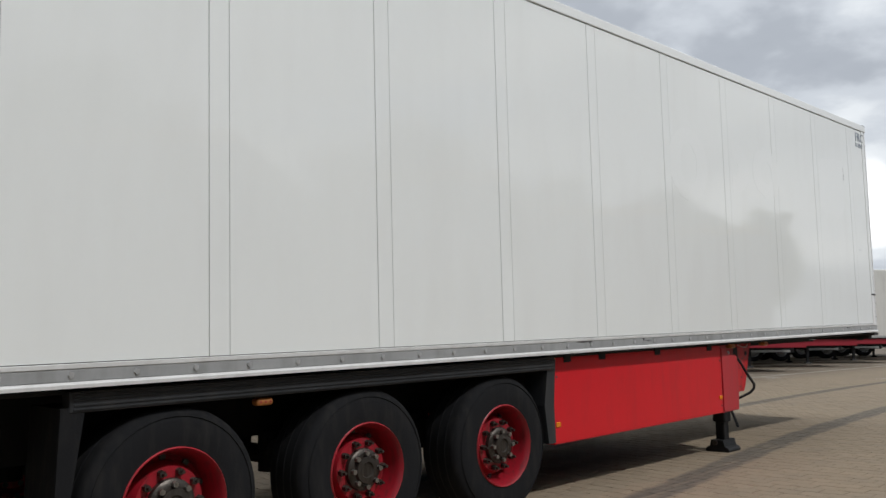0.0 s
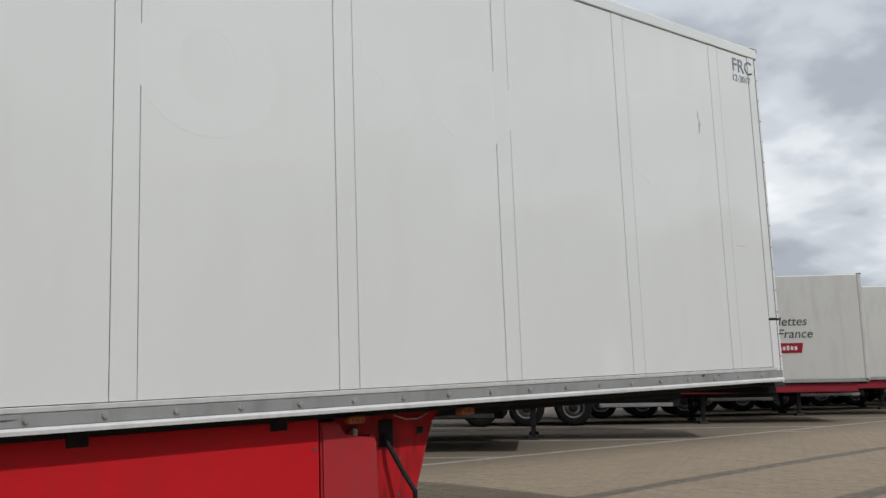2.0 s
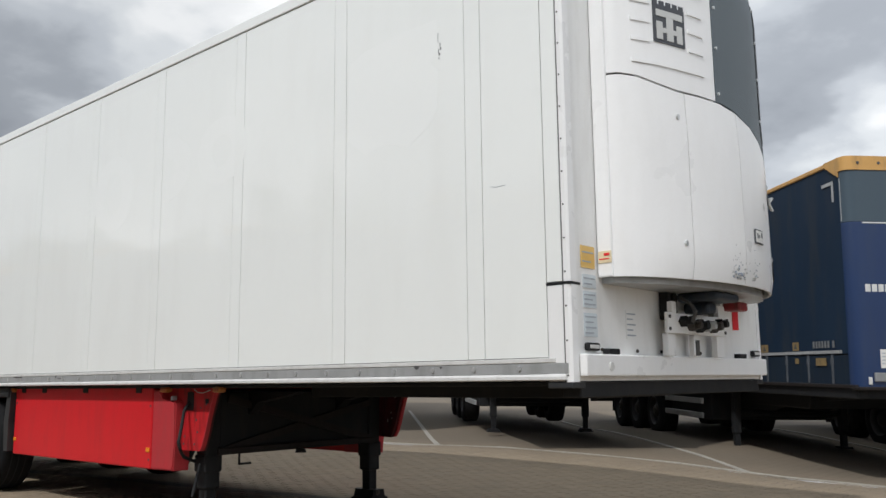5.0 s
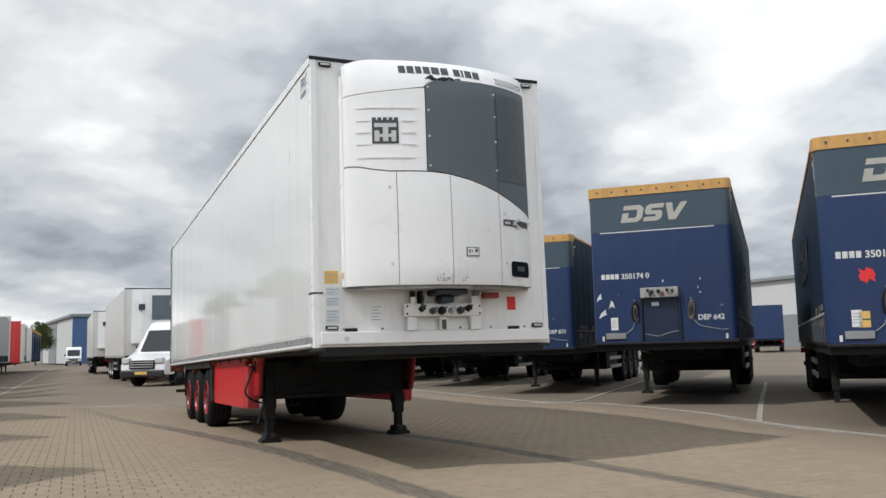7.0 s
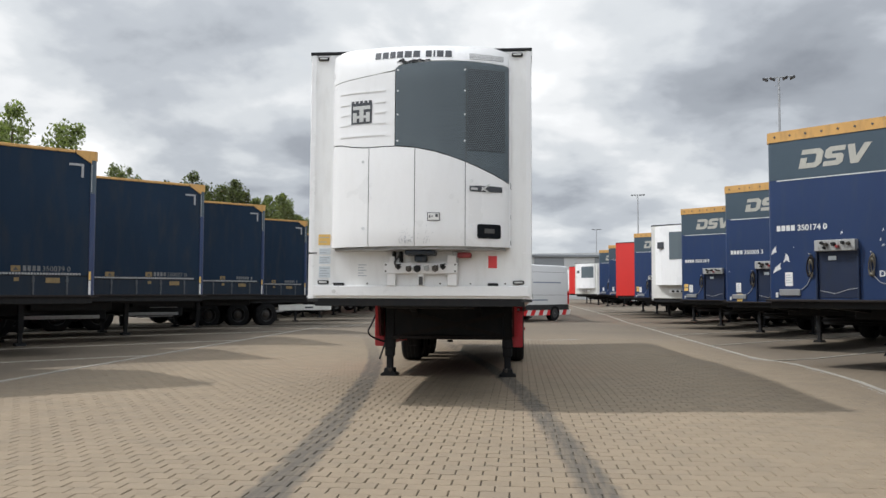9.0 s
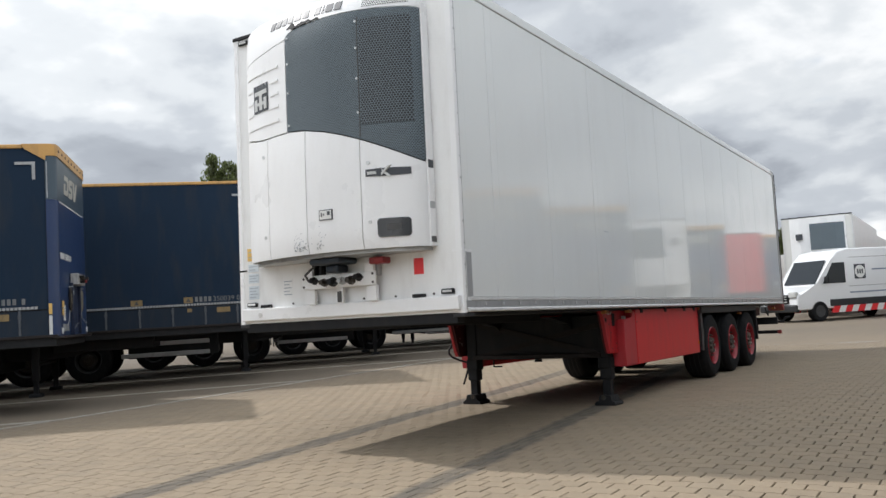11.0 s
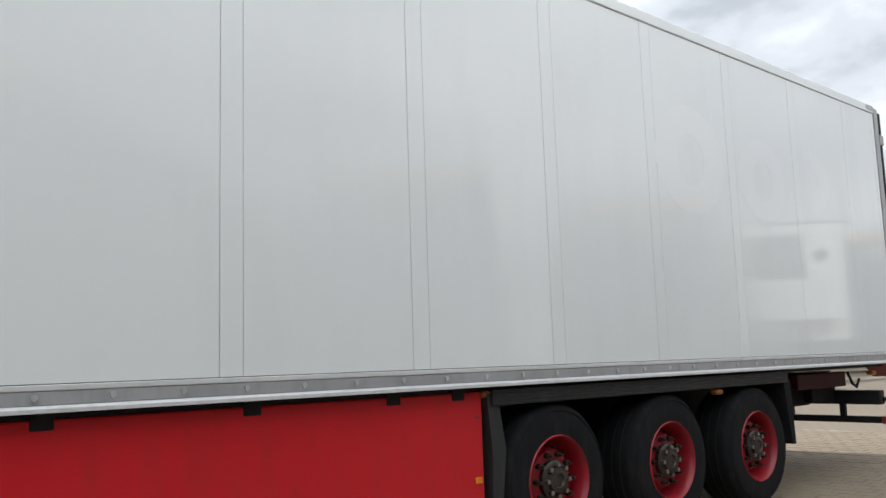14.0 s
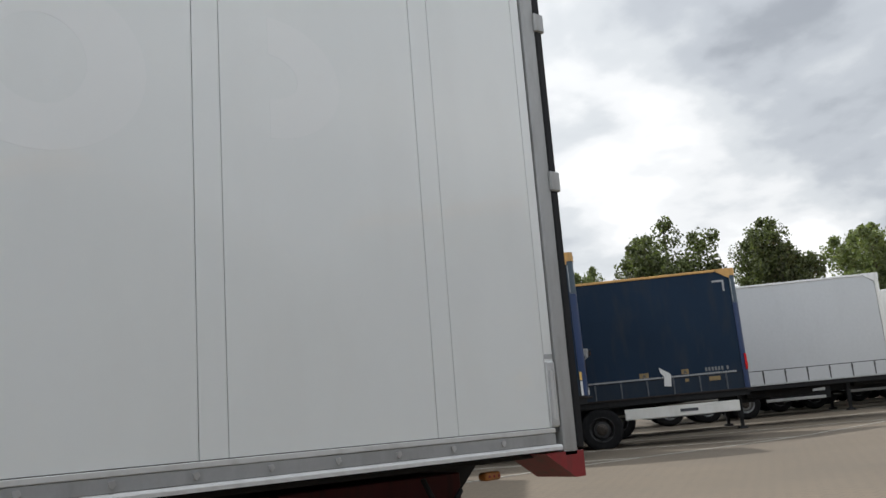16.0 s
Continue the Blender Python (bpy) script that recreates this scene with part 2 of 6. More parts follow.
M["curtainprint"] = material("faded_curtain_print", (0.034, 0.045, 0.060), 0.6, vary=0.2, scale=1.5, dirt=(0.03, 0.04, 0.055), dirt_amount=0.5, spec=0.1)
M["whitecurtain"] = material("pale_grey_curtain", (0.50, 0.515, 0.53), 0.5, vary=0.06, scale=0.6, bump=0.05, bump_scale=1.2, dirt=(0.42, 0.43, 0.44), dirt_amount=0.15)
M["whitebox"] = material("white_box_body", (0.70, 0.70, 0.67), 0.3, vary=0.05, scale=0.8, dirt=(0.52, 0.51, 0.47), dirt_amount=0.35)
M["redbox"] = material("red_box_body", (0.62, 0.035, 0.03), 0.4, vary=0.08, scale=1.2)
M["teal"] = material("teal_curtain", (0.05, 0.12, 0.13), 0.45, vary=0.15, scale=1.0)
M["greycurtain"] = material("grey_curtain", (0.36, 0.365, 0.36), 0.5, vary=0.15, scale=1.0)
M["tape"] = material("white_tape", (0.66, 0.67, 0.66), 0.4, vary=0.12, scale=6, dirt=(0.3, 0.3, 0.3), dirt_amount=0.4)
M["line"] = material("worn_road_paint", (0.36, 0.34, 0.30), 0.75, vary=0.25, scale=2.5, bump=0.1, bump_scale=60, dirt=(0.25, 0.23, 0.20), dirt_amount=0.7)
M["vanwhite"] = material("white_van_paint", (0.76, 0.77, 0.78), 0.2, vary=0.03, scale=1.5, coat=0.3)
M["window"] = material("dark_window_glass", (0.02, 0.025, 0.03), 0.06, vary=0.1, scale=3)
M["bark"] = material("tree_bark", (0.12, 0.09, 0.065), 0.9, vary=0.3, scale=5, bump=0.4, bump_scale=14)
# dirty steel, darkened to paint in the shade under the trailer bodies
M["dullrim"] = material("dirty_darkened_wheel_steel", (0.055, 0.056, 0.058), 0.6, metal=0.3, vary=0.3, scale=6, dirt=(0.03, 0.028, 0.026), dirt_amount=0.6)
M["steel"] = material("galvanised_steel", (0.33, 0.34, 0.35), 0.45, metal=0.6, vary=0.12, scale=3)
M["facade"] = material("pale_cladding", (0.52, 0.53, 0.53), 0.5, vary=0.06, scale=0.3)
M["facadegrey"] = material("grey_cladding", (0.22, 0.235, 0.25), 0.5, vary=0.08, scale=0.3)
M["facadeblue"] = material("blue_cladding", (0.06, 0.13, 0.28), 0.5, vary=0.08, scale=0.3)


def leaf_material():
    m = material("leaves", (0.128, 0.148, 0.070), 0.5, vary=0.25, scale=0.35, island=0.8, spec=0.35)
    n, l = m.node_tree.nodes, m.node_tree.links
    b = n["Principled BSDF"]
    glow = n.new("ShaderNodeBsdfTranslucent")
    tint = n.new("ShaderNodeMixRGB")
    tint.blend_type = "MULTIPLY"
    tint.inputs[0].default_value = 1.0
    tint.inputs[2].default_value = (1.5, 1.7, 0.7, 1)
    l.new(b.inputs["Base Color"].links[0].from_socket, tint.inputs[1])
    l.new(tint.outputs[0], glow.inputs["Color"])
    both = n.new("ShaderNodeMixShader")
    both.inputs[0].default_value = 0.38
    l.new(b.outputs[0], both.inputs[1])
    l.new(glow.outputs[0], both.inputs[2])
    l.new(both.outputs[0], n["Material Output"].inputs["Surface"])
    return m


M["leaf"] = leaf_material()


def perforated(name, base, hole, pitch, radius):
    """Sheet metal with staggered rows of round holes."""
    m = material(name, base, 0.5, vary=0.08, scale=2.5)
    n, l = m.node_tree.nodes, m.node_tree.links
    b = n["Principled BSDF"]
    co = n.new("ShaderNodeTexCoord")
    dots = []
    for shift in (0.0, 0.5):
        mp = n.new("ShaderNodeMapping")
        mp.inputs["Scale"].default_value = (1 / pitch, 0, 0.577 / pitch)
        mp.inputs["Location"].default_value = (shift, 0, shift)
        l.new(co.outputs["Object"], mp.inputs["Vector"])
        fr = n.new("ShaderNodeVectorMath")
        fr.operation = "FRACTION"
        l.new(mp.outputs[0], fr.inputs[0])
        off = n.new("ShaderNodeVectorMath")
        off.operation = "SUBTRACT"
        l.new(fr.outputs[0], off.inputs[0])
        off.inputs[1].default_value = (0.5, 0, 0.5)
        square = n.new("ShaderNodeVectorMath")
        square.operation = "MULTIPLY"
        l.new(off.outputs[0], square.inputs[0])
        square.inputs[1].default_value = (1, 0, 1.732)
        size = n.new("ShaderNodeVectorMath")
        size.operation = "LENGTH"
        l.new(square.outputs[0], size.inputs[0])
        lt = n.new("ShaderNodeMath")
        lt.operation = "LESS_THAN"
        l.new(size.outputs["Value"], lt.inputs[0])
        lt.inputs[1].default_value = radius
        dots.append(lt.outputs[0])
    either = n.new("ShaderNodeMath")
    either.operation = "MAXIMUM"
    l.new(dots[0], either.inputs[0])
    l.new(dots[1], either.inputs[1])
    mix = n.new("ShaderNodeMixRGB")
    l.new(either.outputs[0], mix.inputs[0])
    old = b.inputs["Base Color"].links[0].from_socket
    l.new(old, mix.inputs[1])
    mix.inputs[2].default_value = (*hole, 1)
    l.new(mix.outputs[0], b.inputs["Base Color"])
    return m


M["perforated"] = perforated("perforated_sheet", (0.125, 0.155, 0.175), (0.010, 0.012, 0.015), 0.0235, 0.40)
M["finemesh"] = perforated("fine_mesh_sheet", (0.135, 0.170, 0.192), (0.030, 0.044, 0.054), 0.0165, 0.36)
M["whitemesh"] = perforated("white_vent_sheet", (0.80, 0.805, 0.81), (0.05, 0.055, 0.06), 0.020, 0.34)


def paving(name, texture):
    """Beige concrete blocks; two dark tyre tracks sweep over them. texture: draw the joints too, where no blocks are laid."""
    m = material(name, (0.276, 0.220, 0.156), 0.85, vary=0.10, scale=0.5, bump=0.25, bump_scale=90, dirt=(0.20, 0.175, 0.14), dirt_amount=0.28, island=0.10, grain=0.10, spec=0.3)
    n, l = m.node_tree.nodes, m.node_tree.links
    b = n["Principled BSDF"]
    colour = b.inputs["Base Color"].links[0].from_socket
    geo = n.new("ShaderNodeNewGeometry")
    xyz = n.new("ShaderNodeSeparateXYZ")
    l.new(geo.outputs["Position"], xyz.inputs[0])

    def mt(op, a, c=0.0):
        k = n.new("ShaderNodeMath")
        k.operation = op
        for i, v in enumerate((a, c)):
            if isinstance(v, (int, float)):
                k.inputs[i].default_value = v
            else:
                l.new(v, k.inputs[i])
        return k.outputs[0]

    if texture:
        br = n.new("ShaderNodeTexBrick")
        br.inputs["Scale"].default_value = 1.0
        br.inputs["Brick Width"].default_value, br.inputs["Row Height"].default_value = 0.2, 0.165
        br.inputs["Mortar Size"].default_value = 0.007
        br.inputs["Color1"].default_value = br.inputs["Color2"].default_value = (0, 0, 0, 1)
        br.inputs["Mortar"].default_value = (1, 1, 1, 1)
        l.new(geo.outputs["Position"], br.inputs["Vector"])
        mix = n.new("ShaderNodeMixRGB")
        l.new(mt("MULTIPLY", br.outputs["Color"], 0.6), mix.inputs[0])
        l.new(colour, mix.inputs[1])
        mix.inputs[2].default_value = (0.10, 0.085, 0.07, 1)
        colour = mix.outputs[0]
    # the bays and the far lane are darker, in uneven patches
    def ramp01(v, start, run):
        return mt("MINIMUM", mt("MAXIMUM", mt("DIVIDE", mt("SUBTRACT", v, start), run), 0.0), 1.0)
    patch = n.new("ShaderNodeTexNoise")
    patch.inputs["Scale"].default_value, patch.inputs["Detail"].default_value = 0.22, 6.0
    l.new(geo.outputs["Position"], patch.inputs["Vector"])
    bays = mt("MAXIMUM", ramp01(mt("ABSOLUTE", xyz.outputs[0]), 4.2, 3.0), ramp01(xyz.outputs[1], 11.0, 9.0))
    bay_tone = n.new("ShaderNodeMixRGB")
    l.new(mt("MULTIPLY", bays, mt("ADD", mt("MULTIPLY", patch.outputs[0], 0.7), 0.32)), bay_tone.inputs[0])
    l.new(colour, bay_tone.inputs[1])
    bay_tone.inputs[2].default_value = (0.125, 0.106, 0.085, 1)
    colour = bay_tone.outputs[0]
    wob = n.new("ShaderNodeTexNoise")
    wob.inputs["Scale"].default_value, wob.inputs["Detail"].default_value = 5.0, 6.0
    l.new(geo.outputs["Position"], wob.inputs["Vector"])
    masks = []
    for a, bb, c, w in ((-0.80, -0.097, -0.0045, 0.185), (1.36, -0.100, -0.004, 0.16)):
        run = mt("ADD", mt("ADD", mt("MULTIPLY", mt("MULTIPLY", xyz.outputs[1], xyz.outputs[1]), c), mt("MULTIPLY", xyz.outputs[1], bb)), a)
        d = mt("ABSOLUTE", mt("SUBTRACT", xyz.outputs[0], run))
        soft = mt("ADD", d, mt("MULTIPLY", mt("SUBTRACT", wob.outputs[0], 0.5), 0.16))
        masks.append(mt("MULTIPLY", mt("SUBTRACT", 1.0, ramp01(xyz.outputs[1], 7.0, 11.0)), mt("MINIMUM", mt("MAXIMUM", mt("MULTIPLY", mt("SUBTRACT", w, soft), 14.0), 0.0), 1.0)))
    streak = n.new("ShaderNodeTexNoise")
    streak.inputs["Scale"].default_value, streak.inputs["Detail"].default_value = 1.0, 4.0
    pull = n.new("ShaderNodeMapping")
    pull.inputs["Scale"].default_value = (26, 1.6, 1)
    l.new(geo.outputs["Position"], pull.inputs["Vector"])
    l.new(pull.outputs[0], streak.inputs["Vector"])
    worn = mt("MINIMUM", mt("MAXIMUM", mt("MULTIPLY", mt("SUBTRACT", streak.outputs[0], 0.1), 2.2), 0.45), 1.0)
    both = mt("MULTIPLY", mt("MULTIPLY", mt("MAXIMUM", masks[0], masks[1]), worn), 0.88)
    mix = n.new("ShaderNodeMixRGB")
    l.new(both, mix.inputs[0])
    l.new(colour, mix.inputs[1])
    mix.inputs[2].default_value = (0.105, 0.095, 0.082, 1)
    l.new(mix.outputs[0], b.inputs["Base Color"])
    return m


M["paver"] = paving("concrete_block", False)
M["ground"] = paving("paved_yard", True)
M["joint"] = material("joint_sand", (0.095, 0.08, 0.062), 0.95, vary=0.25, scale=6)


# ---- mesh helpers ----
def box(bm, x0, x1, y0, y1, z0, z1, bevel=0.0, seg=1):
    made = bmesh.ops.create_cube(bm, size=1.0, matrix=Matrix.LocRotScale(((x0 + x1) / 2, (y0 + y1) / 2, (z0 + z1) / 2), None, (abs(x1 - x0), abs(y1 - y0), abs(z1 - z0))))
    if bevel:
        edges = {e for v in made["verts"] for e in v.link_edges}
        bmesh.ops.bevel(bm, geom=list(edges), offset=bevel, segments=seg, profile=0.5, affect="EDGES")


def prism(bm, outline, plane, a, b):
    """Extrudes an outline given in a plane ('x': y,z pairs; 'y': x,z pairs; 'z': x,y pairs) from a to b across it."""
    def put(p, d):
        return {"x": (d, p[0], p[1]), "y": (p[0], d, p[1]), "z": (p[0], p[1], d)}[plane]
    lo = [bm.verts.new(put(p, a)) for p in outline]
    hi = [bm.verts.new(put(p, b)) for p in outline]
    bm.faces.new(lo), bm.faces.new(hi[::-1])
    for i in range(len(outline)):
        j = (i + 1) % len(outline)
        bm.faces.new((lo[j], lo[i], hi[i], hi[j]))


def rod(bm, p, q, r, seg=10, r2=None):
    p, q = Vector(p), Vector(q)
    turn = (q - p).to_track_quat("Z", "Y").to_matrix().to_4x4()
    bmesh.ops.create_cone(bm, cap_ends=True, segments=seg, radius1=r, radius2=r if r2 is None else r2, depth=(q - p).length,
                          matrix=Matrix.Translation((p + q) / 2) @ turn)


def pipe(bm, pts, r, seg=8):
    for p, q in zip(pts, pts[1:]):
        rod(bm, p, q, r, seg)
        bmesh.ops.create_uvsphere(bm, u_segments=seg, v_segments=5, radius=r, matrix=Matrix.Translation(q))


def lathe(bm, profile, centre, axis="x", seg=40):
    """Turns (radius, along) pairs about an axis through centre."""
    rings = []
    for k in range(seg):
        a = 2 * math.pi * k / seg
        ring = []
        for r, s in profile:
            u, v = r * math.cos(a), r * math.sin(a)
            p = {"x": (s, u, v), "y": (u, s, v), "z": (u, v, s)}[axis]
            ring.append(bm.verts.new(Vector(centre) + Vector(p)))
        rings.append(ring)
    for k in range(seg):
        A, B = rings[k], rings[(k + 1) % seg]
        for i in range(len(profile) - 1):
            bm.faces.new((A[i], A[i + 1], B[i + 1], B[i]))


def part(name, bm, mat, parent=None, label="", smooth=False):
    bmesh.ops.recalc_face_normals(bm, faces=bm.faces)
    me = bpy.data.meshes.new(name)
    bm.to_mesh(me)
    bm.free()
    me.materials.append(mat)
    if smooth:
        me.shade_smooth()
        me.set_sharp_from_angle(angle=radians(35))
    ob = new(name, me)
    if parent:
        ob.parent = parent
    if label:
        ob["label"] = label
    return ob


def bare(name, m=None):
    ob = new(name)
    ob.empty_display_size = 0.3
    if m is not None:
        ob.matrix_world = m
    return ob


def lettering(text, size, m, mat, parent, width=None, name="lettering"):
    cu = bpy.data.curves.new(name, "FONT")
    cu.body, cu.size, cu.extrude = text, size, 0.0015
    cu.align_x, cu.align_y = "LEFT", "BOTTOM_BASELINE"
    cu.materials.append(mat)
    ob = new(name, cu)
    ob.parent = parent
    ob.matrix_local = m
    return ob


FACE_MINUS_Y = Matrix.Rotation(radians(90), 4, "X")          # writing that is read from -y
FACE_PLUS_X = Matrix.Rotation(radians(90), 4, "Z") @ FACE_MINUS_Y     # read from +x
FACE_MINUS_X = Matrix.Rotation(radians(-90), 4, "Z") @ FACE_MINUS_Y   # read from -x


# ---- ground ----
def ease(k):
    k = min(1.0, max(0.0, k))
    return k * k * (3 - 2 * k)


def valley(x, y):
    """Height of the yard: level, with a shallow drainage valley along the lane."""
    deep = 0.067 + 0.0155 * (y - 4.0)
    deep = max(0.04, min(0.175, deep))
    if y > 12:
        deep *= max(0.0, 1 - (y - 12) / 14)
    if y < -12:
        deep *= max(0.0, 1 + (y + 12) / 14)
    across = min(1.0, max(0.0, (6.0 - abs(x)) / 4.0))
    fall = 0.0
    if x < -3:     # the bays on this side fall away towards the far end
        fall += 0.22 * ease((y - 18) / 12) * ease((-3 - x) / 3)
    if x > 3:      # and these lie a little lower, but for one bay
        fall += 0.10 * ease((x - 3) / 3) * (1 - ease((y - 1) / 3) * ease((9 - y) / 3)) * ease((44 - y) / 16)
    return -deep * across * across * (3 - 2 * across) - fall


PAVED = (-6.0, 6.0, -12.0, 15.885)      # whole rows of blocks
BW, BH = 0.2, 0.165


def ground_sheet():
    bm = bmesh.new()
    xs = sorted({-2500, -900, -300, -120, -60, -30, -15, *[-8 + i for i in range(17)], -11, 11, 15, 30, 60, 120, 300, 900, 2500})
    ys = sorted({-2500, -900, -300, -120, -60, -40, *[-28 + 2 * i for i in range(8)], *[-12 + i for i in range(28)], PAVED[3], *[18 + 2 * i for i in range(9)], 40, 60, 120, 300, 900, 2500})
    grid = [[bm.verts.new((x, y, valley(x, y))) for y in ys] for x in xs]
    for i in range(len(xs) - 1):
        for j in range(len(ys) - 1):
            if PAVED[0] <= xs[i] < PAVED[1] and PAVED[2] <= ys[j] < PAVED[3]:
                continue
            bm.faces.new((grid[i][j], grid[i + 1][j], grid[i + 1][j + 1], grid[i][j + 1]))
    return tagged(part("ground", bm, M["ground"], None, smooth=True), "beige concrete block paving of a lorry yard", "ground", kind="structure")


def bedding():
    bm = bmesh.new()
    xs, ys = [-6 + i for i in range(13)], [-12 + i for i in range(28)] + [PAVED[3]]
    grid = [[bm.verts.new((x, y, valley(x, y) - 0.012)) for y in ys] for x in xs]
    for i in range(12):
        for j in range(28):
            bm.faces.new((grid[i][j], grid[i + 1][j], grid[i + 1][j + 1], grid[i][j + 1]))
    return tagged(part("pavement", bm, M["joint"], None, smooth=True), "dark sand bed between beige interlocking paving blocks", "pavement", kind="structure")


ground = ground_sheet()
pavement = bedding()


def stripe(name, p, q, w, label):
    p, q = Vector(p), Vector(q)
    d = (q - p).normalized()
    s = Vector((-d.y, d.x)) * w / 2
    bm = bmesh.new()
    steps = max(1, int((q - p).length / 1.5))
    rows = []
    for k in range(steps + 1):
        c = p.lerp(q, k / steps)
        row = []
        for lift in (-0.01, 0.012):
            for side in (-1, 1):
                e = c + s * side
                row.append(bm.verts.new((e.x, e.y, valley(e.x, e.y) + lift)))
        rows.append(row)
    for A, B in zip(rows, rows[1:]):
        for a, b in ((2, 3), (0, 2), (3, 1)):
            bm.faces.new((A[a], A[b], B[b], B[a]))
    for R in (rows[0], rows[-1]):
        bm.faces.new((R[0], R[1], R[3], R[2]))
    return tagged(part(name, bm, M["line"]), label, "road marking", kind="structure")


AXIS = Vector((0.695, 0.719))      # the way in which every parked trailer points into its bay, on the far side of the lane
stripe("lane_line", (6.09, -60), (6.09, 110), 0.075, "worn white painted line along the parking bays")
stripe("lane_line", (-6.09, -60), (-6.09, 110), 0.075, "worn white painted line along the parking bays")
for k in range(-8, 14):
    a = Vector((6.1, 2.14 + 5.46 * k))
    stripe("bay_line", a, a + AXIS * 13, 0.085, "worn white painted line between two lorry bays")
    a = Vector((-6.1, 6.6 + 5.46 * k))
    stripe("bay_line", a, a - AXIS * 13, 0.085, "worn white painted line between two lorry bays")


# ---- the refrigerated trailer ----
L_BODY, HALF, RAIL, ROOF = 13.61, 1.30, 1.215, 4.0
reefer = tagged(bare("refrigerated_trailer", TILT), "long white refrigerated semi-trailer with red chassis, parked on its landing legs", "trailer")
PITCH, STRIP, FIRST = 1.2075, 0.127, 0.592


def side_wall(sx):
    """One long side: flat panels and narrow cover strips with dark seams between."""
    bm = bmesh.new()
    box(bm, sx * 1.2, sx * (HALF - 0.012), 0.03, L_BODY - 0.10, RAIL - 0.02, 3.96)
    core = part("side_core", bm, M["seam"], reefer)
    cuts = [0.15]
    for k in range(11):
        cuts += [FIRST + PITCH * k, FIRST + PITCH * k + STRIP]
    cuts += [L_BODY - 0.18, L_BODY - 0.112]
    for i, (a, b) in enumerate(zip(cuts, cuts[1:])):
        bm = bmesh.new()
        strip = i % 2 == 1
        box(bm, sx * (HALF - 0.014), sx * (HALF + (0.001 if strip else 0.0)), a + 0.0018, b - 0.0018, RAIL + 0.004, 3.913, 0.0015)
        part("cover_strip" if strip else "side_panel", bm, M["panel"], core)
    bm = bmesh.new()
    box(bm, sx * 1.21, sx * (HALF + 0.012), 0.0, L_BODY - 0.1, 3.917, ROOF + 0.006, 0.008, 2)
    part("roof_rail", bm, M["panel"], reefer, "pale roof edge rail")
    bm = bmesh.new()
    box(bm, sx * 1.21, sx * (HALF + 0.010), 0.10, L_BODY - 0.15, 1.19, RAIL, 0.003)
    part("floor_rail_ledge", bm, M["lip"], reefer)
    bm = bmesh.new()
    box(bm, sx * 1.21, sx * (HALF + 0.006), 0.02, L_BODY - 0.15, 1.13, 1.188, 0.002)
    rail = part("floor_rail", bm, M["rail"], reefer, "dull grey aluminium floor rail with rivets")
    bm = bmesh.new()
    prism(bm, [(sx * 1.20, 1.128), (sx * (HALF + 0.010), 1.128), (sx * (HALF + 0.022), 1.115), (sx * (HALF + 0.022), 1.098), (sx * 1.20, 1.092)], "y", 0.03, L_BODY - 0.12)
    part("floor_rail_lip", bm, M["lip"], reefer, "scuffed pale lip under the rail")
    y = 0.34
    k = 0
    while y < L_BODY - 0.3:
        bm = bmesh.new()
        c = sx * (HALF + 0.007)
        prism(bm, [(y - 0.014, 1.172), (y + 0.010, 1.176), (y + 0.016, 1.160), (y + 0.002, 1.144), (y - 0.010, 1.152)], "x", c - sx * 0.004, c + sx * 0.008)
        part("rivet", bm, M["alu"], rail)
        y += 0.3265
    # front corner post with its riveted edge
    bm = bmesh.new()
    box(bm, sx * 1.2, sx * (HALF + 0.004), 0.046, 0.146, 1.09, 1.608, 0.003)
    post = part("corner_post", bm, M["white"], reefer, "scuffed white lower corner post")
    bm = bmesh.new()
    box(bm, sx * 1.2, sx * (HALF + 0.004), 0.046, 0.146, 1.626, ROOF - 0.02, 0.003)
    part("corner_post", bm, M["panel"], reefer)
    bm = bmesh.new()
    if sx < 0:
        box(bm, sx * 1.2, sx * (HALF + 0.006), -0.004, 0.149, 1.610, 1.624)
        part("post_band", bm, M["black"], reefer, "black rubber band round the corner post")
    else:
        box(bm, sx * 1.2, sx * (HALF + 0.004), -0.004, 0.146, 1.609, 1.625)
        part("post_joint", bm, M["white"], reefer)
        bm = bmesh.new()
        box(bm, sx * (HALF - 0.01), sx * (HALF + 0.0055), 0.05, 0.14, 1.22, 1.60, 0.001)
        part("scuffed_patch", bm, M["rail"], reefer, "bare grey scuffed patch on the corner post")
    for z0, z1 in ((1.085, 1.608), (1.626, ROOF - 0.005)):
        bm = bmesh.new()
        prism(bm, [(sx * (HALF + 0.004), 0.036), (sx * (HALF + 0.004), 0.012), (sx * (HALF - 0.006), -0.004), (sx * (HALF - 0.06), -0.006), (sx * (HALF - 0.06), 0.036)], "z", z0, z1)
        part("corner_edge", bm, M["white"], reefer)
    bm = bmesh.new()
    box(bm, sx * (HALF - 0.05), sx * (HALF + 0.0015), 0.037, 0.045, 1.09, ROOF - 0.03)
    part("post_seam", bm, M["seam"], reefer, "black sealing strip down the corner post")
    bm = bmesh.new()
    box(bm, sx * 1.18, sx * (HALF + 0.006), -0.004, 0.155, 1.052, 1.086, 0.006, 2)
    part("corner_foot", bm, M["plastic"], reefer, "dark rubber foot of the corner post")
    z = 1.12
    while z < ROOF - 0.05:
        bm = bmesh.new()
        rod(bm, (sx * (HALF + 0.003), 0.024, z), (sx * (HALF + 0.007), 0.024, z), 0.0055, 8)
        part("rivet", bm, M["seam"], post)
        z += 0.186
    # rear frame
    bm = bmesh.new()
